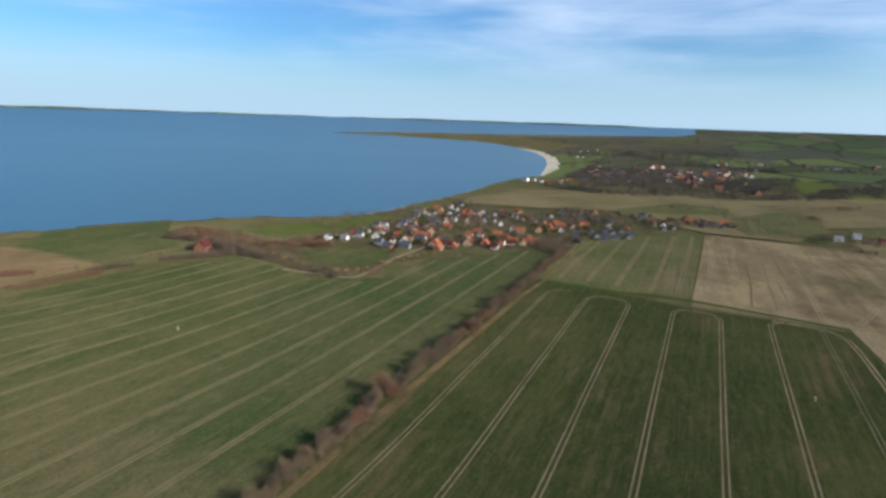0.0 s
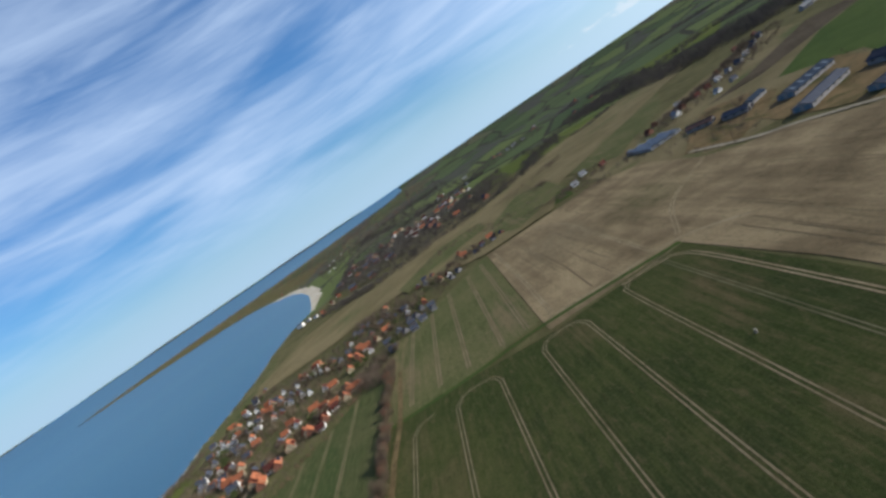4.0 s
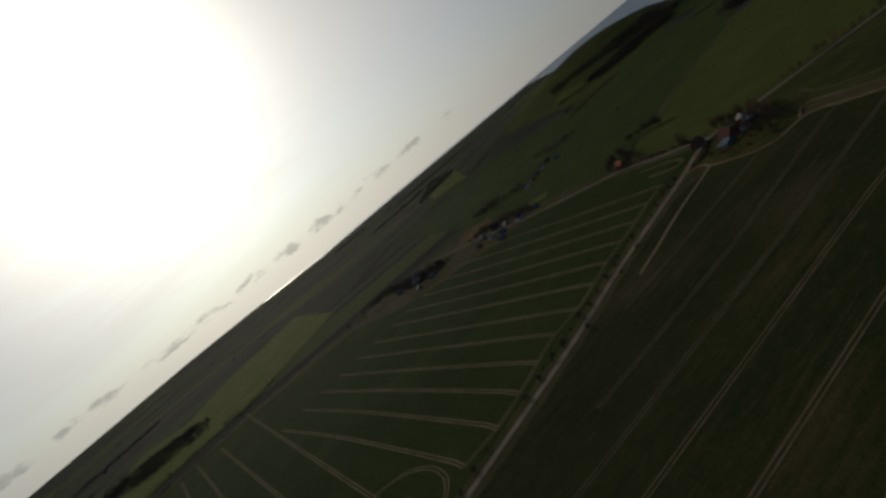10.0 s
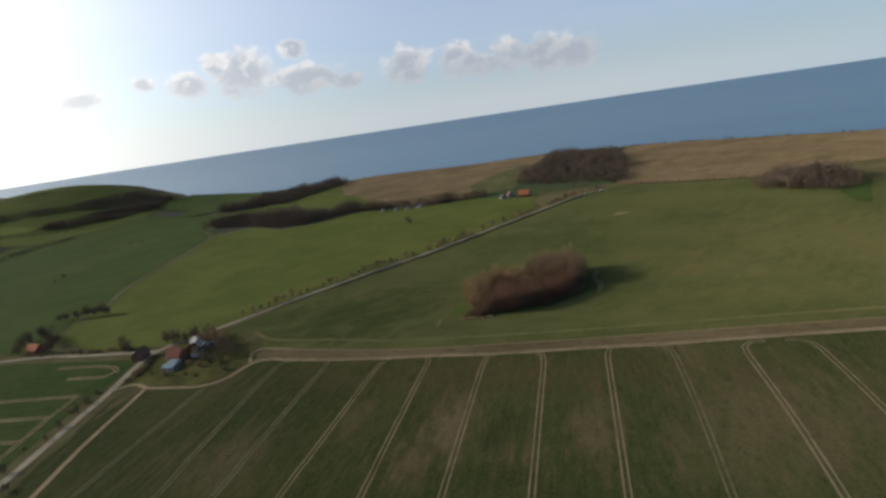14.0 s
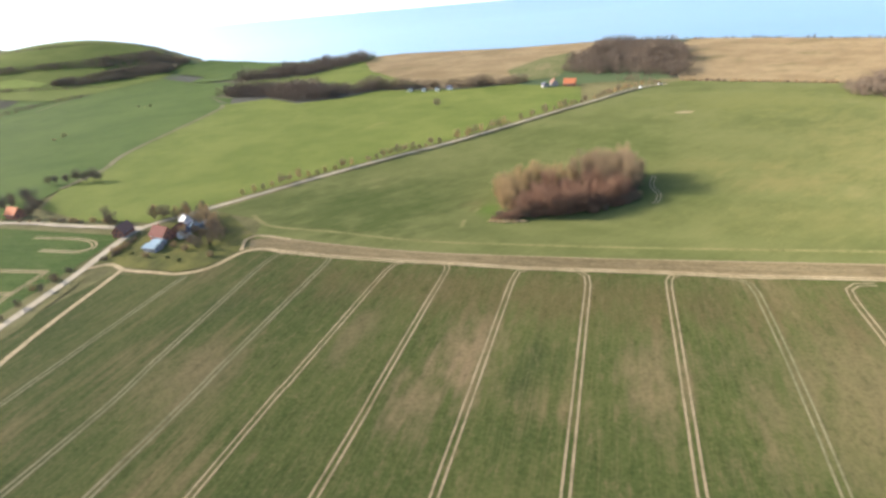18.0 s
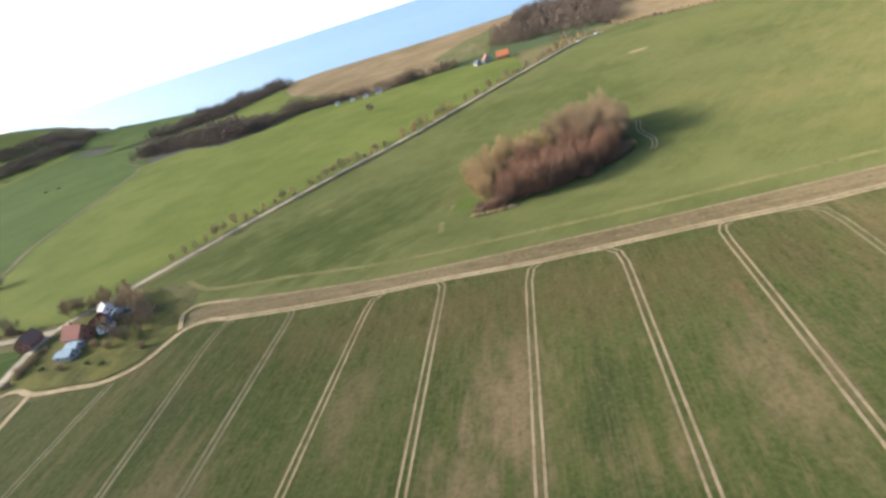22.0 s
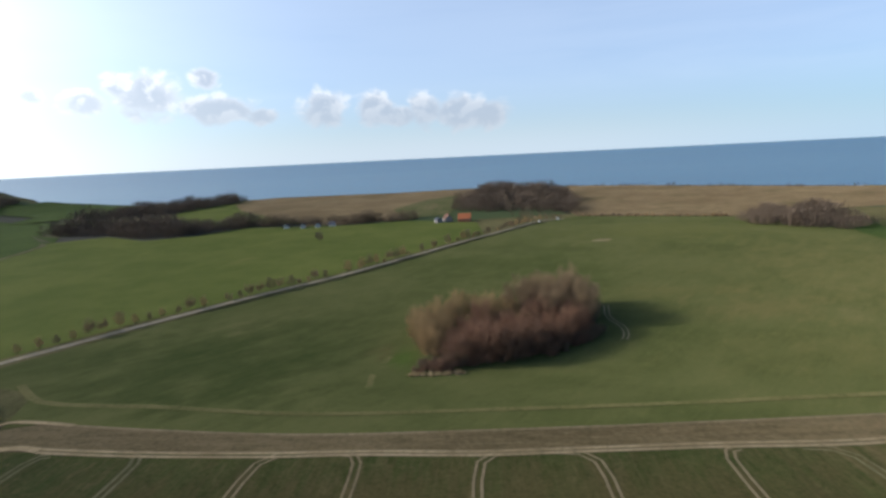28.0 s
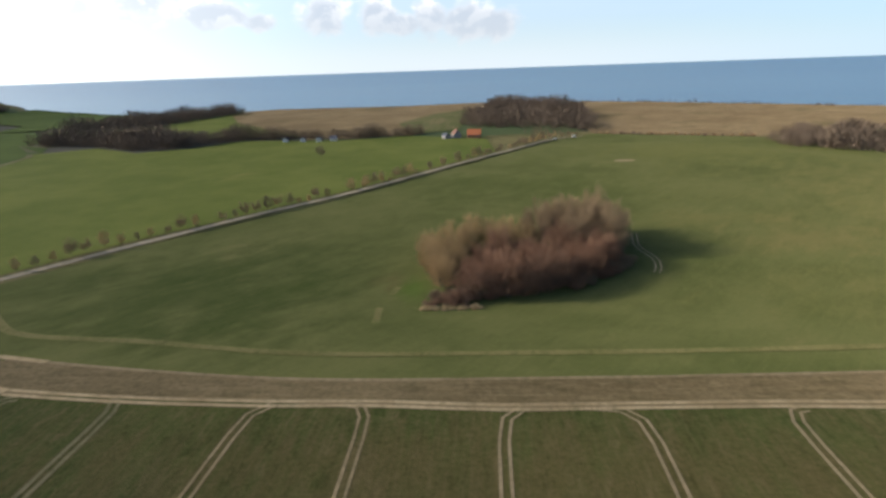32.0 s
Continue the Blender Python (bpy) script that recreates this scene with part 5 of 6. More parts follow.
wood([(-34, 548), (-16, 515), (40, 486), (99, 466), (126, 560), (124, 743), (15, 798), (-10, 700)], 900, 19, TWIG_DARK, "dark bare wood near the cliff", 1)
wood([(208, 349), (214, 311), (259, 280), (296, 305), (298, 352), (258, 396)], 240, 17, TWIG_DARK, "bare brown thicket at the meadow corner", 2)
wood([(-484, 456), (-381, 434), (-318, 393), (-275, 418), (-245, 462), (-225, 490), (-300, 468), (-380, 482), (-470, 500)], 520, 21, TWIG_DARK, "bare brown wood below the slope", 3)
wood([(-245, 460), (-204, 453), (-127, 446), (-74, 462), (-60, 476), (-150, 470), (-245, 480)], 220, 15, TWIG_GREY, "bare shelter belt behind cottages", 4)
wood([(-544, 587), (-436, 627), (-400, 800), (-424, 894), (-470, 820), (-560, 640)], 520, 20, TWIG_DARK, "long dark thicket near the coast", 5)
wood(strip([(128, 855), (235, 798), (322, 745), (394, 694), (510, 640)], 18), 300, 5, TWIG_DARK, "wind-bent bushes along the cliff edge", 6)
wood(strip([(-700, 728), (-600, 790), (-480, 880), (-375, 930), (-250, 905), (-140, 880), (0, 920)], 18), 160, 4, TWIG_GREEN, "low green bushes along the cliff edge", 7)
wood(strip([(36, 462), (78, 430), (96, 438), (110, 470)], 14), 40, 7, TWIG_GREY, "bare trees behind the farm", 8)
# hill woods take paler grey twigs: distance haze put into the colour
wood([(-877, 545), (-885, 572), (-863, 609), (-845, 651), (-826, 714), (-811, 788), (-798, 810), (-785, 770), (-759, 701), (-780, 633), (-799, 603), (-827, 561)], 1700, 10, TWIG_GREY, "dark wooded band across the hill", 9, 40)
wood(strip([(-934, 498), (-854, 531), (-760, 574)], 14), 130, 6, TWIG_GREY, "hedgerow below the hill wood", 10, 40)
wood(strip([(-753, 359), (-767, 410), (-767, 464), (-753, 501)], 22), 120, 6, TWIG_GREY, "hedgerow trees on the slope", 44, 40)
wood([(-1007, 560), (-1034, 584), (-987, 611), (-941, 649), (-904, 706), (-899, 757), (-890, 822), (-839, 824), (-805, 820), (-807, 761), (-854, 679), (-920, 627), (-965, 590)], 1700, 9, TWIG_GREY, "dark wooded band on the hilltop", 43, 40)
wood(strip([(-1120, 665), (-1062, 690), (-1015, 735), (-985, 800), (-973, 846), (-932, 850), (-896, 855), (-850, 850)], 22), 300, 4.5, TWIG_DARK, "dark bushes along the hill crest", 45, 40)
wood([(-1586, 347), (-2100, 550), (-2700, 885), (-2300, 860), (-1785, 595), (-1300, 380)], 700, 10, TWIG_FAR, "distant dark wood", 11, 24)
wood([(-1813, 917), (-2045, 1002), (-2100, 1110), (-1850, 1010)], 80, 14, TWIG_FAR, "small distant copse", 12, 24)
wood([(-668, 52), (-650, 88), (-600, 112), (-570, 100), (-590, 80), (-610, 60)], 90, 9, TWIG_DARK, "bare trees beside a track", 13, 60)
wood([(-700, 215), (-694, 245), (-640, 265), (-600, 240), (-640, 205)], 80, 9, TWIG_DARK, "bare trees behind a hamlet", 14, 60)
wood([(-535, -28), (-545, 6), (-510, 12), (-440, 20), (-425, 8), (-470, 2), (-520, -6)], 110, 9, TWIG_DARK, "bare trees behind the lane houses", 15, 60)
wood(strip([(-548, -60), (-600, -90), (-680, -100), (-735, -140)], 34), 220, 11, TWIG_DARK, "dark trees round a lane farm", 16, 60)
wood(strip([(-645, -143), (-720, -200), (-770, -314), (-790, -399), (-719, -523), (-657, -594), (-657, -711)], 12), 90, 9, TWIG_DARK, "row of field trees far off", 17, 60)
wood([(-1241, -756), (-1010, -572), (-931, -429), (-1090, -440), (-1250, -560), (-1350, -720)], 900, 13, TWIG_FAR, "distant dark forest strip", 18, 30)
wood([(-219, -1600), (-230, -1450), (-295, -1150), (-345, -1075), (-414, -1030), (-478, -985), (-600, -900), (-680, -880), (-640, -1000), (-560, -1100), (-520, -1220), (-426, -1340), (-381, -1460), (-330, -1600)], 2600, 14, TWIG_FAR, "long dark wood behind a village", 19, 30)
wood([(-740, -962), (-868, -958), (-1082, -1394), (-1001, -1376)], 600, 12, TWIG_FAR, "distant dark wood", 20, 24)
wood([(427, -1354), (313, -1125), (199, -1079), (95, -1150), (28, -1213), (-3, -1245), (-9, -1400), (94, -1400), (277, -1580), (428, -1640)], 2200, 11, TWIG_FAR, "bare trees between town houses", 21, 30)
wood([(428, -1675), (277, -1604), (94, -1437), (-16, -1385), (76, -1637), (190, -1970), (420, -2200)], 330, 11, TWIG_FAR, "dark woods behind a seaside town", 22, 24)
wood([(-343, -2042), (-429, -2065), (-372, -1574), (-351, -1353), (-444, -1499), (-487, -1840)], 600, 12, TWIG_FAR, "distant dark forest strip", 23, 24)
wood([(600, -2150), (740, -2450), (960, -2740), (1180, -2910), (1342, -2970), (1550, -2985), (1766, -2980), (1959, -2935), (2120, -2860), (2150, -2930), (1960, -3200), (1680, -3430), (1360, -3650), (1040, -3880), (700, -4080), (450, -4250), (120, -4200), (100, -3200), (300, -2500)], 3000, 9, TWIG_RED, "low brown woods along the spit", 24, 12)
wood([(497, -430), (568, -467), (559, -500), (470, -505), (425, -480), (397, -462), (380, -442), (460, -446)], 1000, 3.6, TWIG_GREY, "tangled brown scrub behind the cliff", 25, 40)
wood(strip([(540, -318), (520, -345), (503, -372), (499, -430), (466, -449), (400, -442), (340, -446), (348, -476), (300, -538), (258, -602)], 9), 150, 4.5, TWIG_RED, "bare brown field-edge bushes", 26, 60)
wood([(250, -600), (262, -605), (300, -560), (310, -570), (285, -640), (246, -650)], 120, 5, TWIG_DARK, "dark bare bushes at the village edge", 27, 60)
wood([(450, -560), (500, -560), (512, -690), (498, -760), (470, -720), (462, -640)], 120, 6, TWIG_DARK, "dark bushes on the village shore", 28, 60)
wood(strip([(500, -800), (494, -960), (495, -1060), (470, -1150)], 24), 60, 5, TWIG_DARK, "dark bushes behind the beach", 29, 40)
wood(strip([(100, -860), (40, -850), (-10, -830), (-40, -800)], 26), 60, 6, TWIG_DARK, "bare bushes on the marsh edge", 30, 60)
wood([(-30, -590), (-60, -585), (-90, -660), (-60, -760), (-20, -720)], 60, 5, TWIG_DARK, "bare scrub beside the sheds", 31, 60)
wood(strip([(-175, -452), (-196, -500), (-218, -540), (-172, -553), (-146, -582), (-163, -640)], 8), 70, 4, TWIG_DARK, "bare bushes along the farmyard edge", 32, 60)
wood([(-90, -820), (-120, -815), (-260, -900), (-330, -960), (-310, -970), (-200, -880)], 420, 7, TWIG_DARK, "bare trees along a village street", 33, 50)
wood([(256, -606), (300, -545), (352, -486), (372, -522), (400, -505), (440, -520), (455, -640), (450, -840), (340, -800), (260, -800), (150, -830), (125, -795), (200, -700), (244, -640)], 1500, 5.5, TWIG_DARK, "bare trees and hedges between village houses", 34, 60)
wood(strip([(406, -1150), (317, -1062), (247, -1035), (177, -1066), (109, -1092), (20, -1150), (-60, -1230)], 46), 620, 11, TWIG_FAR, "dark tree belt in front of a town", 35, 40)
wood(strip([(213, -898), (192, -935), (162, -952), (123, -958)], 16), 46, 5, TWIG_DARK, "bushes scattered over the marsh", 36, 50)
wood(strip([(93, -812), (69, -790), (28, -770), (5, -735)], 22), 70, 6, TWIG_DARK, "dark hedge at the stubble end", 39, 60)
wood(strip([(150, -1030), (56, -1015), (-41, -1050), (-110, -1060)], 14), 60, 6, TWIG_DARK, "bushes along the marsh bank", 40, 50)
wood(strip([(-108, -1280), (-152, -1224), (-233, -1283)], 26), 160, 10, TWIG_FAR, "dark trees round a distant farm", 41, 40)
wood(strip([(-785, -760), (-830, -600), (-835, -420), (-840, -300)], 14), 120, 9, TWIG_DARK, "far row of field trees", 42, 50)
wood(strip([(216, -822), (183, -792), (147, -816), (119, -808), (60, -800)], 20), 90, 6, TWIG_DARK, "bare trees along the village street", 37, 60)
wood([(-190, 44), (-168, 40), (-150, 26), (-142, 12), (-150, 8), (-160, 20), (-176, 30)], 34, 7, TWIG_GREY, "tangled bare shrubs behind the farmhouse", 38, 120)
wood(strip([(207, -900), (181, -930), (150, -920)], 30), 70, 5, TWIG_DARK, "bushes on the marsh", 50, 50)
wood(strip([(127, -948), (115, -889), (104, -848)], 24), 60, 5, TWIG_DARK, "bushes on the marsh", 51, 50)
wood(strip([(78, -1015), (41, -979), (23, -905)], 26), 90, 6, TWIG_DARK, "bushes on the marsh", 52, 50)
wood(strip([(-7, -1031), (-45, -1083)], 30), 60, 6, TWIG_DARK, "bushes on the marsh", 53, 50)
wood(strip([(49, -765), (25, -800), (-15, -780)], 22), 90, 6, TWIG_DARK, "dark bushes round farm sheds", 54, 50)
wood(strip([(505, -790), (494, -741), (464, -666)], 26), 120, 6, TWIG_DARK, "dark trees above the shore", 55, 50)
wood(strip([(527, -1109), (529, -1208), (513, -1250)], 26), 60, 6, TWIG_DARK, "dark trees behind the beach", 56, 50)
wood(strip([(104, 436), (150, 416), (222, 388)], 8), 70, 3.6, TWIG_RED, "low bare hedge behind the meadow", 57, 60)
wood(strip([(-188, -15), (-191, -4), (-194, 8), (-197, 14)], 3), 60, 2.2, TWIG_DARK, "dark clipped hedge along the road", 58, 80)
wood([(280, -616), (251, -635), (242, -610), (242, -567), (262, -581)], 130, 7, TWIG_DARK, "brown trees at the hedge end", 60, 50)
wood([(726, -2602), (42, -3373), (29, -2115), (215, -1662), (460, -1556)], 2200, 9, TWIG_FAR, "brown woods behind a seaside town", 61, 14)
wood([(75, -2125), (-318, -2157), (-259, -1890), (50, -1706)], 700, 9, TWIG_FAR, "dark trees round far houses", 62, 16)
wood([(991, -3069), (186, -4080), (-275, -4080), (175, -3461), (766, -2765)], 1500, 9, TWIG_FAR, "distant brown woods", 63, 12)
wood([(76, -1177), (-36, -1524), (-8, -1557), (93, -1464), (153, -1207)], 700, 9, TWIG_FAR, "dark tree belt before green fields", 64, 24)
wood([(-12, -1190), (-130, -1300), (-169, -1479), (-37, -1316)], 500, 9, TWIG_FAR, "dark tree belt before green fields", 65, 24)
wood([(443, -552), (435, -597), (412, -624), (392, -792), (328, -752), (282, -624), (305, -568), (348, -549), (368, -526), (400, -525)], 700, 6, TWIG_GREY, "bare garden trees among village houses", 66, 50)
wood([(310, -737), (301, -833), (239, -833), (215, -753), (223, -694), (264, -676)], 380, 6, TWIG_DARK, "bare garden trees among village houses", 67, 50)
wood([(568, -472), (566, -489), (525, -496), (464, -500), (456, -520), (436, -533), (422, -510), (437, -469), (465, -462), (486, -448), (528, -457)], 420, 6, TWIG_RED, "tangled brown scrub above the shore", 68, 50)
wood(strip([(-70, -795), (-130, -815), (-200, -845), (-260, -885), (-330, -955), (-350, -1000)], 56), 420, 7, TWIG_DARK, "bare trees round the street gardens", 69, 50)
wood(strip([(-45, -600), (-70, -640), (-110, -690), (-60, -720), (-20, -760)], 34), 160, 5, TWIG_DARK, "dark brush between the farm sheds", 70, 50)
wood(strip([(538, -325), (532, -331), (526, -339)], 12), 120, 6, TWIG_RED, "brown bushes in the bare field corner", 71, 50)
wood(strip([(507, -311), (500, -317), (498, -332), (495, -346), (492, -360)], 7), 260, 3.6, TWIG_RED, "brown field-edge bushes beside the bare field", 72, 50)
wood(strip([(499, -359), (498, -372), (491, -384)], 7), 90, 5, TWIG_DARK, "dark bushes at the field corner", 73, 50)
wood(strip([(489, -400), (482, -412), (471, -425), (462, -442)], 10), 260, 4.6, TWIG_DARK, "dark bare bushes below the scrub farm", 74, 50)
wood(strip([(550, -455), (532, -457), (519, -460)], 12), 150, 7, TWIG_DARK, "dark trees on the cliff edge", 75, 50)
wood(strip([(496, -451), (479, -452), (457, -445)], 16), 170, 8, TWIG_DARK, "bare trees beside the scrub farm", 76, 50)
wood(strip([(455, -446), (432, -445), (405, -439), (377, -435), (356, -432)], 9), 300, 4.8, TWIG_DARK, "dark bare hedge below the village", 77, 50)
wood(strip([(465, -471), (462, -484), (444, -490), (424, -494), (415, -505)], 10), 200, 6, TWIG_RED, "brown trees along the village lane", 78, 50)
far_r = random.Random(11)
for k in range(46):
    turn, reach = far_r.uniform(0, 6.28), far_r.uniform(1300, 3900)
    x, y = 50 + reach * math.cos(turn), -150 + reach * math.sin(turn)
    if float(shore_distance(np.array([x]), np.array([y]))[0]) < 250 or (x > -400 and y > 300):
        continue
    lean, half = far_r.uniform(-0.5, 0.5) + (math.pi / 2 + turn), far_r.uniform(120, 380)
    wood(strip([(x - half * math.cos(lean), y - half * math.sin(lean)), (x, y), (x + half * math.cos(lean), y + half * math.sin(lean))], far_r.uniform(20, 110)),
         int(half * 1.5), 13, TWIG_FAR, "distant bare wood", 200 + k, 14)


# ------------------------------------------------------------------ houses
WHITE_WALL = plain("white_render", (0.66, 0.64, 0.60), (0.54, 0.52, 0.48), 0.8)
CREAM_WALL = plain("cream_render", (0.46, 0.38, 0.25), None, 0.8)
BRICK_WALL = plain("red_brick", (0.22, 0.095, 0.06), (0.17, 0.08, 0.055), 2.5)
GREY_WALL = plain("grey_boards", (0.22, 0.21, 0.205), None, 1.5)
TILE_ORANGE = plain("orange_tiles", (0.29, 0.098, 0.045), (0.21, 0.075, 0.04), 1.3)
TILE_RED = plain("red_tiles", (0.078, 0.023, 0.018), (0.056, 0.019, 0.016), 1.3)
TILE_DARK = plain("dark_slates", (0.060, 0.066, 0.084), (0.040, 0.044, 0.055), 1.3, 0.9, spec=0.03)
TILE_GREY = plain("pale_grey_tiles", (0.19, 0.19, 0.19), (0.14, 0.14, 0.145), 1.3, 0.8)
TILE_BROWN = plain("brown_tiles", (0.14, 0.075, 0.055), (0.09, 0.055, 0.045), 1.3)
TIN_BLUE = plain("pale_blue_tin", (0.115, 0.160, 0.190), (0.085, 0.120, 0.150), 0.9, 0.85)
TIN_GREY = plain("grey_tin", (0.24, 0.25, 0.26), None, 0.9, 0.6, spec=0.1)
TIN_SLATE = plain("slate_blue_sheeting", (0.022, 0.031, 0.048), (0.016, 0.024, 0.038), 0.5, 0.95, spec=0.03)
SOLAR = plain("solar_glass", (0.020, 0.025, 0.042), (0.015, 0.019, 0.031), 0.6, 0.75, 0.0, 0)
ROOF_LIGHT = plain("milky_roof_light", (0.075, 0.095, 0.125), (0.060, 0.078, 0.10), 0.7, 0.9, spec=0.05)
SHADE_AND_TYRE = plain("dark_opening", (0.020, 0.020, 0.022), None, 2.0, 0.9)
CAR_WHITE = plain("white_car_paint", (0.75, 0.75, 0.75), (0.70, 0.70, 0.70), 0.6, 0.25, 0.0, 0)
GLASS = surface("window_glass", (0.03, 0.04, 0.05), 0.08, spec=0.6)
WOOD_DOOR = plain("door_wood", (0.16, 0.08, 0.04), None, 4.0, 0.6)


def part(name, bm, material, parent, label=""):
    mesh = bpy.data.meshes.new(name)
    bm.to_mesh(mesh)
    bm.free()
    mesh.materials.append(material)
    ob = new(name, mesh)
    ob.parent = parent
    return tagged(ob, label)


def box(bm, x0, x1, y0, y1, z0, z1):
    m = Matrix.LocRotScale(((x0 + x1) / 2, (y0 + y1) / 2, (z0 + z1) / 2), None, (x1 - x0, y1 - y0, z1 - z0))
    bmesh.ops.create_cube(bm, size=1, matrix=m)
    return bm


def prism(bm, outline, y0, y1):
    """An outline in x and z drawn out along y."""
    a = [bm.verts.new((x, y0, z)) for x, z in outline]
    b = [bm.verts.new((x, y1, z)) for x, z in outline]
    bm.faces.new(a)
    bm.faces.new(b[::-1])
    for i in range(len(a)):
        j = (i + 1) % len(a)
        bm.faces.new((a[j], a[i], b[i], b[j]))
    bmesh.ops.recalc_face_normals(bm, faces=bm.faces[:])
    return bm


def house(name, wide, long, eaves, ridge, wall, roof, label, category="house", group="village houses", chimney=True, windows=True):
    root = tagged(new(name), label, category, group)
    w, l = wide / 2, long / 2
    part("wall", prism(bmesh.new(), [(-w, -0.6), (w, -0.6), (w, eaves), (0, ridge - 0.12), (-w, eaves)], -l, l), wall, root)
    slope = (ridge - eaves) / w
    o = 0.5
    top = bmesh.new()
    prism(top, [(-w - o, eaves - o * slope), (-w - o, eaves - o * slope + 0.28), (0, ridge + 0.28), (w + o, eaves - o * slope + 0.28), (w + o, eaves - o * slope), (0, ridge)], -l - 0.45, l + 0.45)
    part("roof", top, roof, root)
    if chimney:
        stack = part("chimney", box(bmesh.new(), 0.5, 1.2, l * 0.35, l * 0.35 + 0.7, ridge - 1.5, ridge + 0.9), BRICK_WALL, root)
        pot = bmesh.new()
        bmesh.ops.create_cone(pot, cap_ends=True, segments=8, radius1=0.2, radius2=0.15, depth=0.4, matrix=Matrix.Translation((0.85, l * 0.35 + 0.35, ridge + 1.08)))
        part("chimney_pot", pot, TILE_ORANGE, stack, "clay chimney pot")
    for s in (-1, 1) if windows else ():
        gutter = box(bmesh.new(), s * (w + o) - 0.08, s * (w + o) + 0.08, -l - 0.4, l + 0.4, eaves - o * slope - 0.1, eaves - o * slope + 0.04)
        part("gutter", gutter, TIN_GREY, root)
    for s in (-1, 1) if windows else ():
        for y in np.linspace(-l * 0.65, l * 0.65, max(2, int(long / 4))):
            part("window", box(bmesh.new(), s * w - 0.04, s * w + 0.04, y - 0.55, y + 0.55, 0.9, 2.1), GLASS, root)
        for x in (-w * 0.42, w * 0.42):
            part("window", box(bmesh.new(), x - 0.5, x + 0.5, s * l - 0.04, s * l + 0.04, 0.9, 2.1), GLASS, root)
        part("window", box(bmesh.new(), -0.5, 0.5, s * l - 0.04, s * l + 0.04, eaves + 0.5, eaves + 1.6), GLASS, root)
    door = part("door", box(bmesh.new(), w - 0.05, w + 0.06, -0.5, 0.5, 0, 2.05), WOOD_DOOR, root)
    part("door_step", box(bmesh.new(), w + 0.06, w + 0.8, -0.7, 0.7, -0.3, 0.12), GREY_WALL, door)
    return root


def settle(models, spots, r, size=1.0):
    done = set()
    for i, spot in enumerate(spots):
        x, y = spot[:2]
        model = models[r.randrange(len(models))]
        yaw = spot[2] if len(spot) > 2 else r.choice((0.2, 1.77, 0.35, 1.6)) + r.uniform(-0.15, 0.15)
        low = 10.5 * min(max((-y - 560) / 260, 0), 1) * min(max((260 - float(shore_distance(np.array([x * 1.0]), np.array([y * 1.0]))[0])) / 220, 0), 1)
        m = Matrix.LocRotScale((x, y, float(terrain(x, y)) + 0.35 - low), Euler((0, 0, yaw)), None) @ Matrix.Scale(size, 4)
        if model.name in done:
            copy_thing(model, m)
        else:
            model.matrix_basis = m
            done.add(model.name)
    for model in models:
        if model.name not in done:
            for o in (*model.children_recursive, model):
                bpy.data.objects.remove(o)


WHITE_SPOTS = [(422, -533), (421, -546), (422, -565), (416, -588), (411, -608), (386, -590), (430, -686), (432, -702), (415, -689), (403, -697), (409, -719), (394, -649), (386, -662), (385, -678), (387, -745),
               (382, -758), (434, -779), (436, -813), (369, -678), (355, -692), (342, -690), (341, -743)]
ORANGE_SPOTS = [(410, -572), (381, -541), (396, -578), (371, -552), (376, -581), (390, -618), (373, -599), (360, -560), (346, -550), (328, -553), (322, -570), (310, -578), (328, -613), (314, -622),
                (298, -586), (312, -660), (292, -601), (283, -618), (395, -709), (389, -725), (400, -754), (434, -748), (364, -772), (356, -759), (335, -757), (292, -701), (283, -715), (268, -679), (287, -663)]
ORANGE_FAR = [(253, -715), (259, -804), (408, -1150), (394, -1186), (389, -1240), (181, -770), (160, -835), (212, -722), (416, -1180), (404, -1224), (397, -1265), (364, -1507), (192, -1500), (157, -813), (134, -808), (122, -820)]
FIELD_ROW = [(344, -552), (333, -555), (323, -572), (308, -576), (297, -581), (291, -593), (282, -598), (277, -607), (361, -557), (371, -545), (376, -531), (386, -529), (421, -529), (417, -546), (427, -604), (416, -621)]
DARK_SPOTS = [(374, -522), (362, -531), (397, -597), (375, -619), (341, -570), (338, -596), (414, -673), (400, -660), (436, -850), (361, -680), (352, -712), (280, -788), (298, -793), (306, -721), (239, -680),
              (243, -639), (254, -766), (144, -787), (122, -793), (170, -758), (204, -680), (229, -701), (215, -706), (246, -742), (208, -801), (198, -818), (232, -668)]
v = random.Random(3)
INFILL = [(404, -552), (388, -566), (352, -572), (336, -606), (302, -606), (420, -640), (404, -628), (372, -636), (446, -700), (446, -728), (420, -712), (404, -736), (418, -764), (450, -768), (376, -722), (360, -738), (322, -722), (318, -742),
          (276, -700), (262, -700), (226, -680), (230, -722), (190, -770), (272, -740), (300, -760), (344, -776), (462, -742), (430, -596), (366, -578), (390, -604)]
near_by = lambda spots, r: [(x + r.choice((-1, 1)) * r.uniform(8, 12), y + r.choice((-1, 1)) * r.uniform(8, 12)) for x, y in spots if y > -860 and r.random() < 0.75]
more = random.Random(21)
WHITE_SPOTS, ORANGE_SPOTS, DARK_SPOTS = [spots + near_by(spots, more) for spots in (WHITE_SPOTS, ORANGE_SPOTS, DARK_SPOTS)]
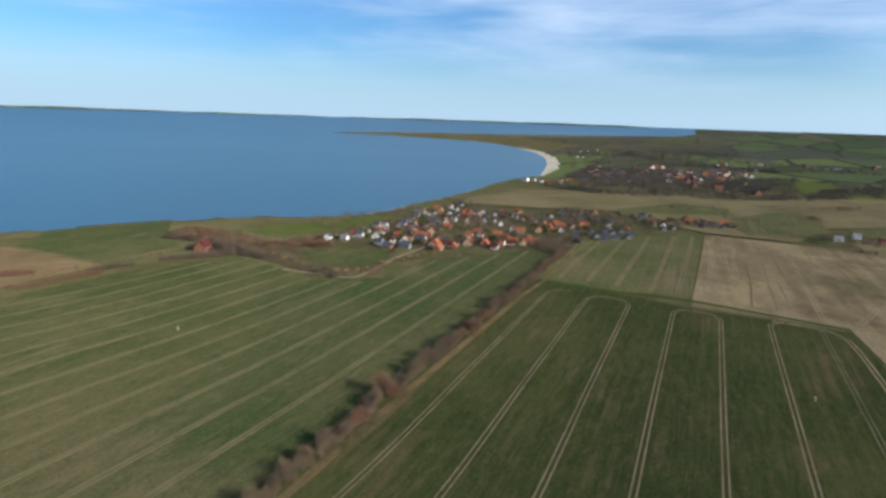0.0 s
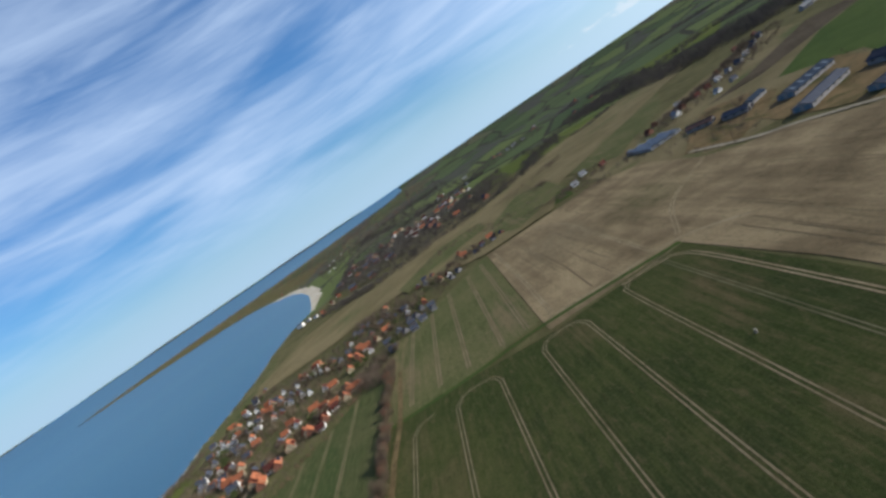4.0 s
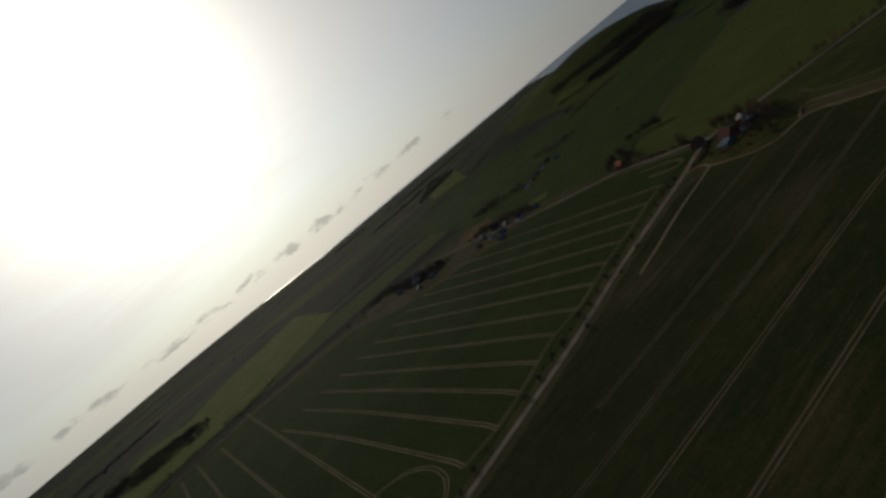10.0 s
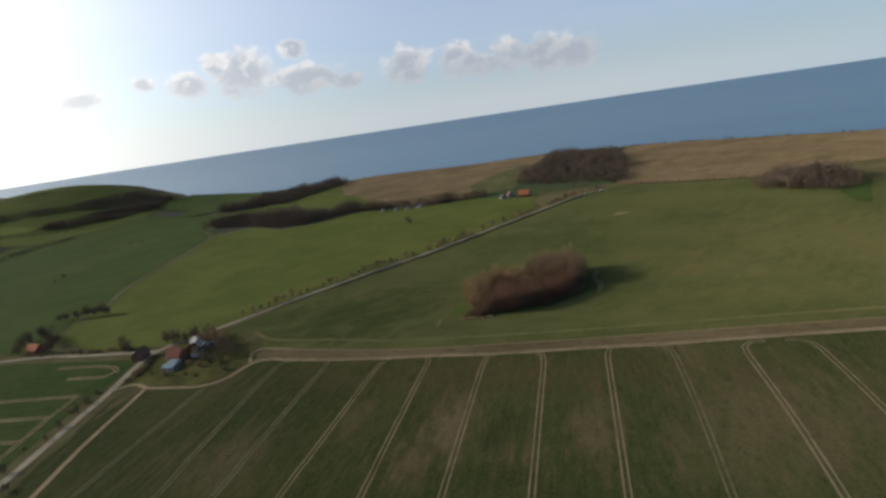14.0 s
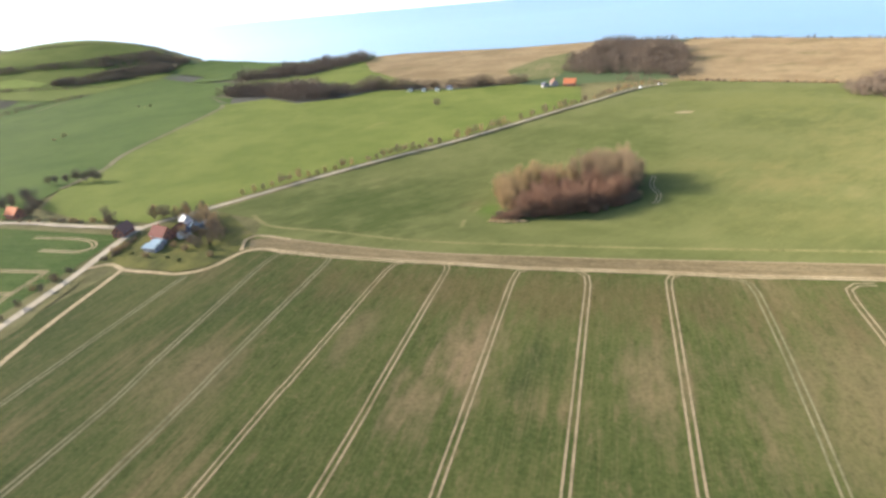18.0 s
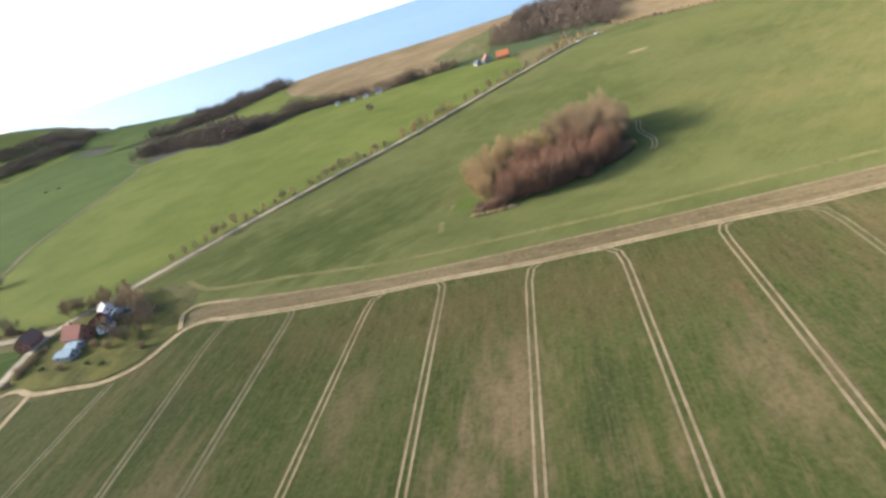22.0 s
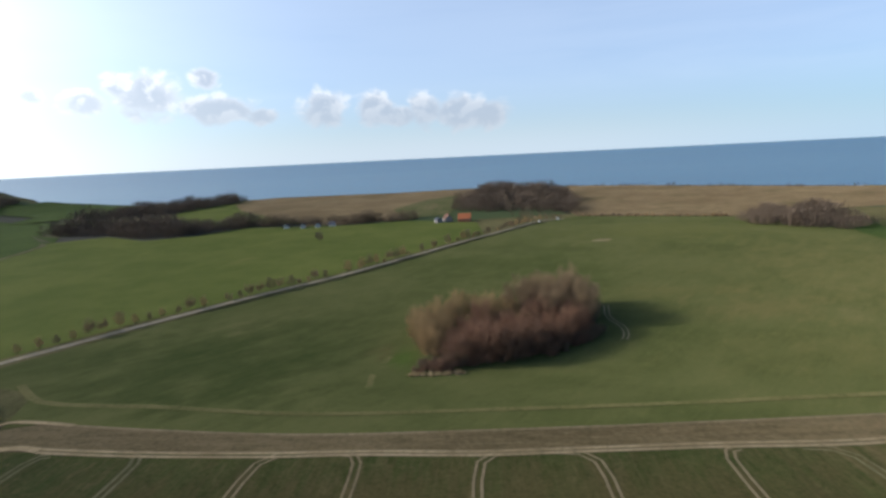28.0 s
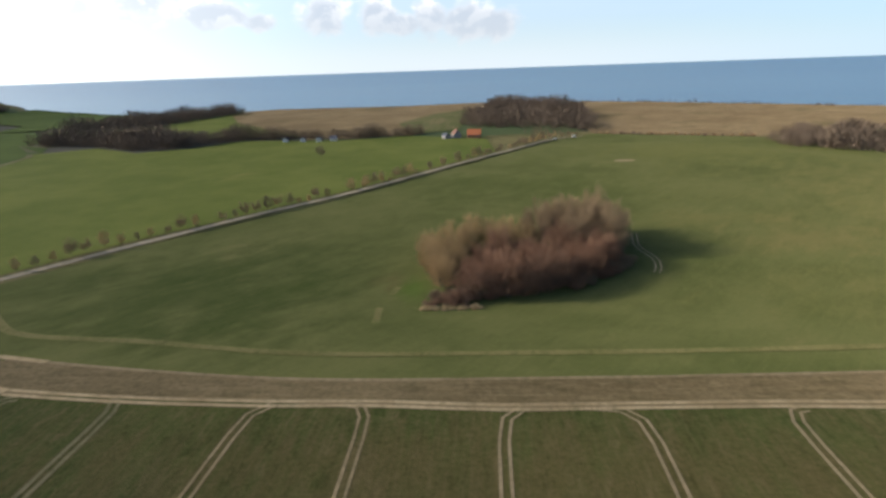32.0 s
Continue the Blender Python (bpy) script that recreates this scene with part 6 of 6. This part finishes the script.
settle([house("house", 7, 9.5, 3.2, 7.8, WHITE_WALL, TILE_DARK, "white rendered village house with dark roof"), house("house", 7.5, 10, 4.6, 8.4, WHITE_WALL, TILE_DARK, "tall white village house with dark slate roof"),
        house("house", 7, 9, 3.0, 6.8, WHITE_WALL, TILE_ORANGE, "white village house with orange tiled roof"), house("house", 7.5, 9, 3.0, 6.8, WHITE_WALL, TILE_GREY, "white village house with pale grey roof")], FIELD_ROW[8:] + WHITE_SPOTS + INFILL[::3], v, 0.82)
settle([house("house", 8, 10.5, 2.9, 7.2, BRICK_WALL, TILE_ORANGE, "brick village house with orange tiled roof"), house("house", 8.5, 12.5, 3.0, 7.4, CREAM_WALL, TILE_ORANGE, "cream village house with wide orange roof"),
        house("house", 7.5, 9.5, 2.9, 6.8, WHITE_WALL, TILE_RED, "white village house with red tiled roof")], FIELD_ROW[:8] + ORANGE_SPOTS + ORANGE_FAR + INFILL[1::3], v, 0.82)
settle([house("house", 8, 10, 2.8, 6.6, BRICK_WALL, TILE_DARK, "brick village house with dark roof"), house("house", 8, 11, 3.0, 7.0, GREY_WALL, TILE_DARK, "grey boarded house with dark roof")], DARK_SPOTS + INFILL[2::3], v, 0.8)
# white hotels behind the beach, and the seaside town
settle([house("hotel", 13, 22, 8, 12, WHITE_WALL, TILE_GREY, "white seaside hotel with pale roof", "hotel", "seaside hotels")],
       [(470, -1207, 1.2), (455, -1217, 1.2), (433, -1189, 1.2), (1319, -3022, 0.5), (1277, -3042, 0.5), (546, -2028, 0.5), (528, -2032, 0.5), (596, -2314, 0.5), (586, -2393, 0.5), (555, -2437, 0.5), (124, -1899, 0.5), (102, -1949, 0.5)], v, 0.6)
town = [(343, -1529), (269, -1658), (111, -1538), (265, -1226), (310, -1348), (232, -1423), (209, -1407), (173, -1406), (279, -1457), (345, -1488), (277, -1265), (253, -1660), (201, -1467), (159, -1357), (110, -1554)]
town += [(v.uniform(60, 420), v.uniform(-1620, -1150)) for k in range(44)]
settle([house("town_house", 9, 12, 4, 8, WHITE_WALL, TILE_RED, "white town house with red roof", group="town houses", windows=False), house("town_house", 10, 14, 5, 9, BRICK_WALL, TILE_DARK, "brick town house with dark roof", group="town houses", windows=False),
        house("town_house", 10, 13, 4, 8, CREAM_WALL, TILE_ORANGE, "cream town house with orange roof", group="town houses", windows=False)], town, v)
far_homes = [(1257, -2994), (900, -2620), (-106, -2052), (-120, -2006), (-147, -1978), (-184, -2016), (-206, -1984), (-296, -2188), (116, -1957), (39, -1724), (-105, -2069), (-171, -1991), (-316, -2238), (-467, -2172), (-407, -1843), (-337, -1570), (-311, -1595),
             (-300, -1700), (-2143, -401), (-2032, -1047), (-2096, -920), (-515, -1008), (-658, -938), (-507, -1099), (-539, -1029), (-394, -939), (-380, -930), (14, -1987), (109, -1885)]
settle([house("far_house", 8, 14, 4, 7, GREY_WALL, TILE_GREY, "distant grey farm building", group="distant houses", windows=False, chimney=False), house("far_house", 9, 14, 4, 8, BRICK_WALL, TILE_DARK, "distant brick house with dark roof", group="distant houses", windows=False)],
       far_homes, v)
settle([house("street_house", 8, 12, 3.2, 7.6, GREY_WALL, TILE_DARK, "grey village street house with dark roof", group="street houses"), house("street_house", 9, 12, 3.2, 7.8, WHITE_WALL, TILE_GREY, "white village street house with pale roof", group="street houses"),
        house("street_house", 8, 11, 3.0, 7.4, BRICK_WALL, TILE_RED, "brick village street house with red roof", group="street houses")],
       [(-76, -801), (-110, -801), (-129, -821), (-154, -830), (-172, -837), (-190, -844), (-209, -851), (-229, -859), (-257, -885), (-174, -790), (-150, -783), (-321, -947), (-280, -905), (-300, -930), (-95, -825), (-140, -850), (-215, -885), (20, -794),
        (-19, -806), (0, -822), (-330, -960), (-300, -971), (-345, -990)], v, 0.78)
settle([house("lane_house", 7, 11, 2.6, 5.8, GREY_WALL, TILE_GREY, "grey lane house with pale roof", group="lane houses"), house("lane_house", 7, 10, 2.6, 6.2, BRICK_WALL, TILE_DARK, "brick lane house with dark slate roof", group="lane houses"),
        house("lane_house", 7, 10, 2.6, 5.8, WHITE_WALL, TILE_DARK, "white lane house with dark roof", group="lane houses")],
       [(-500, -26), (-494, -8), (-450, -25), (-428, -40), (-466, -8), (-440, -4), (-428, 12), (-480, -44), (-470, -30), (-557, 107), (-565, 122), (-586, 163), (-576, 143), (-560, 160), (-549, 90), (-549, -86), (-548, -108), (-590, -61), (-619, -113),
        (-603, -75), (-708, -101), (-575, -60)], v, 0.85)
settle([house("farm_building", 11, 30, 5, 10, WHITE_WALL, TILE_GREY, "long white farm building with bright roof", "barn", "lane farm")], [(-605, -88, 1.1)], v)

# the far farm below the cliff wood
settle([house("farmhouse", 8, 12, 3.0, 7.5, BRICK_WALL, TILE_ORANGE, "brick farmhouse with bright orange roof", group="cliff farm")], [(-12, 432, 1.5)], v)
settle([house("farmhouse", 7, 10, 3.4, 7.0, GREY_WALL, TILE_BROWN, "grey farmhouse with red-brown roof", group="cliff farm")], [(-29, 436, 0.3)], v)
settle([house("shed", 6, 9, 2.5, 4.5, GREY_WALL, TILE_DARK, "small grey farm shed", "shed", "cliff farm", False)], [(-38, 432, 0.4)], v)
settle([house("cottage", 4.5, 6, 2.2, 4.4, WHITE_WALL, TILE_DARK, "small white cottage by the shelter belt", group="cottages")], [(-196, 440, 0.1), (-178, 438, 0.2), (-162, 437, 0.1), (-148, 440, 1.5)], v)

# the house by the crossroads
settle([house("crossroads_house", 8.5, 12, 3.2, 7.6, BRICK_WALL, TILE_RED, "brick crossroads house with red tiled roof", group="crossroads houses")], [(-178.5, 11, 1.35)], v, 0.86)
settle([house("crossroads_house", 6.5, 8, 3.0, 6.4, BRICK_WALL, TILE_RED, "brick annex with red tiled roof", group="crossroads houses", chimney=False)], [(-174, 17.5, 0.1)], v, 0.8)
settle([house("crossroads_house", 7, 9, 3.2, 6.2, WHITE_WALL, TILE_GREY, "white rendered house with grey roof", group="crossroads houses")], [(-179, 29, 0.9)], v, 0.8)
settle([house("crossroads_house", 6.5, 8, 3.4, 6.2, WHITE_WALL, TILE_DARK, "small white house with dark roof", group="crossroads houses")], [(-168.5, 14.5, 0.2), (-173, 24, 0.3)], v, 0.7)
settle([house("shed", 6, 8.5, 2.4, 3.5, GREY_WALL, TIN_BLUE, "low shed with pale blue tin roof", "shed", "crossroads sheds", False)], [(-172.5, -2.5, 1.5), (-174.5, 3.5, 1.35)], v, 0.85)
settle([house("shed", 4, 5, 2.2, 3.2, TIN_BLUE, TIN_BLUE, "small blue garden shed", "shed", "crossroads sheds", False)], [(-170, 24, 0.5), (-166, 27, 0.2)], v)
settle([house("shed", 7, 11, 3.0, 6.6, BRICK_WALL, TILE_BROWN, "brick shed with brown tiled roof", "shed", "crossroads sheds", False)], [(-206, 14, 0.2)], v, 0.85)
settle([house("cottage", 8.5, 11, 3.2, 7.4, BRICK_WALL, TILE_ORANGE, "brick cottage with orange tiled roof beside the lane", group="lane cottage")], [(-303, 31, 1.5)], v, 0.8)
settle([house("farmhouse", 9, 14, 3.4, 7.6, BRICK_WALL, TILE_RED, "lone brick farmhouse among scrub", group="scrub farm")], [(489, -440, 0.4)], v)


def barn(x, y, turn, long, wide, eaves, ridge, roof, label, lights=6, panels=0):
    """A farm hall: walls, doors, sheet roof with ridge cap, roof lights and solar panels."""
    root = tagged(new("barn"), label, "barn", "farmyard barns")
    w, l = wide / 2, long / 2
    part("wall", prism(bmesh.new(), [(-w, -0.6), (w, -0.6), (w, eaves), (0, ridge - 0.1), (-w, eaves)], -l, l), GREY_WALL, root)
    slope = (ridge - eaves) / w
    for s in (-1, 1):
        sheet = bmesh.new()
        prism(sheet, [(0, ridge), (s * (w + 0.7), eaves - 0.7 * slope), (s * (w + 0.7), eaves - 0.7 * slope + 0.22), (0, ridge + 0.22)], -l - 0.6, l + 0.6)
        part("roof", sheet, roof, root)
        for k in range(lights):
            y0 = -l + (k + 0.35) * long / lights
            x0, x1 = s * w * 0.22, s * w * 0.82
            light = bmesh.new()
            prism(light, [(x0, ridge + 0.24 - abs(x0) * slope), (x1, ridge + 0.24 - abs(x1) * slope), (x1, ridge + 0.32 - abs(x1) * slope), (x0, ridge + 0.32 - abs(x0) * slope)], y0, y0 + long / lights * 0.3)
            part("roof_light", light, ROOF_LIGHT, root)
    for k in range(panels):
        y0 = -l + 1 + k * (long - 2) / panels
        x0, x1 = w * 0.12, w * 0.9
        sheet = bmesh.new()
        prism(sheet, [(x0, ridge + 0.35 - x0 * slope), (x1, ridge + 0.35 - x1 * slope), (x1, ridge + 0.42 - x1 * slope), (x0, ridge + 0.42 - x0 * slope)], y0, y0 + (long - 2) / panels - 0.35)
        part("solar_panel", sheet, SOLAR, root)
    part("ridge_cap", box(bmesh.new(), -0.4, 0.4, -l - 0.6, l + 0.6, ridge + 0.2, ridge + 0.5), TIN_SLATE, root)
    # one gable's doors are near-black panels that paint the shade of open doorways
    for s in (-1, 1):
        for x0 in (-w * 0.5, w * 0.5):
            part("door", box(bmesh.new(), x0 - 2.0, x0 + 2.0, s * l - 0.06, s * l + 0.08, 0, min(eaves, 3.8)), TIN_BLUE if s < 0 else SHADE_AND_TYRE, root)
    for k in range(max(3, int(long / 7))):
        yy = -l + (k + 0.5) * long / max(3, int(long / 7))
        for s in (-1, 1):
            part("window", box(bmesh.new(), s * w - 0.05, s * w + 0.06, yy - 1.2, yy + 1.2, eaves * 0.5, eaves * 0.5 + 0.9), GLASS, root)
    root.matrix_basis = Matrix.LocRotScale((x, y, float(terrain(x, y)) + 0.4), Euler((0, 0, turn)), None)
    return root


barn(-120, -447, math.atan2(-15, -47) - math.pi / 2, 51, 20, 4.4, 7.0, TIN_SLATE, "large slate-blue barn with roof lights", 6)
barn(-132, -548, math.atan2(38, -7) - math.pi / 2, 40, 16, 3.6, 6.0, TIN_SLATE, "dark blue barn with solar panels", 0, 8)
barn(-104, -523, math.atan2(-9, -47) - math.pi / 2, 47, 11, 3.0, 4.8, TILE_DARK, "long low dark barn", 0, 9)
barn(-92, -573, math.atan2(-19, -45) - math.pi / 2, 48, 13, 3.2, 5.4, TILE_DARK, "long dark shed with pale gable", 0)
barn(-118, -618, math.atan2(-15, -48) - math.pi / 2, 48, 14, 3.2, 5.6, TIN_SLATE, "long slate-blue livestock barn", 5)
barn(-85, -655, 0.5, 22, 10, 3.0, 5.0, TILE_DARK, "short dark farm shed", 0)
barn(-106, -662, 2.0, 20, 9, 3.0, 4.8, TIN_SLATE, "short slate-blue farm shed", 0)
barn(-72, -690, 0.6, 24, 9, 3.0, 4.8, TILE_BROWN, "long brown-roofed farm shed", 0)


def glasshouse(x, y, turn, long, wide):
    root = tagged(new("glasshouse"), "long pale glasshouse with whitewashed panes", "greenhouse", "glasshouses")
    w, l = wide / 2, long / 2
    part("wall", box(bmesh.new(), -w, w, -l, l, -0.4, 2.2), TIN_GREY, root)
    for s in (-1, 1):
        for k in range(6):
            y0 = -l + k * long / 6
            pane = bmesh.new()
            prism(pane, [(0, 3.8), (s * (w + 0.2), 2.15), (s * (w + 0.2), 2.23), (0, 3.9)], y0 + 0.12, y0 + long / 6 - 0.12)
            part("roof_pane", pane, TIN_GREY, root)
    part("ridge", box(bmesh.new(), -0.15, 0.15, -l, l, 3.75, 4.0), TIN_GREY, root)
    root.matrix_basis = Matrix.LocRotScale((x, y, float(terrain(x, y)) + 0.3), Euler((0, 0, turn)), None)


for k in range(4):
    glasshouse(-42 - 9 * k + 2, -748 + 2 * k, 0.12, 46 - 5 * k, 7.5)


def car(x, y, turn, paint, label):
    root = tagged(new("car"), label, "car", "cars on the road")
    hull = prism(bmesh.new(), [(-2.1, 0.35), (2.1, 0.35), (2.15, 0.75), (1.1, 0.92), (-2.0, 0.95), (-2.15, 0.7)], -0.85, 0.85)
    bmesh.ops.bevel(hull, geom=hull.edges[:], offset=0.07, segments=2, affect="EDGES")
    part("body", hull, paint, root)
    part("cabin", prism(bmesh.new(), [(-1.9, 0.93), (1.0, 0.90), (0.35, 1.42), (-1.4, 1.45)], -0.74, 0.74), GLASS, root)
    part("roof", prism(bmesh.new(), [(-1.4, 1.44), (0.36, 1.41), (0.3, 1.49), (-1.35, 1.51)], -0.70, 0.70), paint, root)
    for px in (-1.35, 1.35):
        for py in (-0.82, 0.82):
            wheel = bmesh.new()
            bmesh.ops.create_cone(wheel, cap_ends=True, segments=14, radius1=0.33, radius2=0.33, depth=0.2, matrix=Matrix.Translation((px, py, 0.33)) @ Matrix.Rotation(math.pi / 2, 4, "X"))
            part("wheel", wheel, SHADE_AND_TYRE, root)
    root.matrix_basis = Matrix.LocRotScale((x, y, float(terrain(x, y)) + 0.46), Euler((0, 0, turn)), None)


car(58.0, 393.5, 0.95, CAR_WHITE, "white car on the country road")
car(77, 411, 0.7, CAR_WHITE, "white car stopped on the country road")


def shaft(x, y):
    """A concrete drainage shaft standing in a field."""
    root = tagged(new("drainage_shaft"), "pale concrete drainage shaft standing in a field", "well ring", "drainage shafts")
    ring = bmesh.new()
    bmesh.ops.create_cone(ring, cap_ends=True, segments=20, radius1=0.5, radius2=0.48, depth=1.3, matrix=Matrix.Translation((0, 0, 0.55)))
    part("ring", ring, CONCRETE, root)
    lid = bmesh.new()
    bmesh.ops.create_cone(lid, cap_ends=True, segments=20, radius1=0.56, radius2=0.53, depth=0.16, matrix=Matrix.Translation((0, 0, 1.28)))
    top = part("lid", lid, CONCRETE, root, "round concrete lid")
    part("lid_grip", box(bmesh.new(), -0.15, 0.15, -0.02, 0.02, 1.36, 1.44), TIN_GREY, top)
    root.matrix_basis = Matrix.LocRotScale((x, y, float(terrain(x, y)) + 0.3), None, None)


for x, y in ((-446, -383), (-266, -413), (369, -317), (94, -389)):
    shaft(x, y)
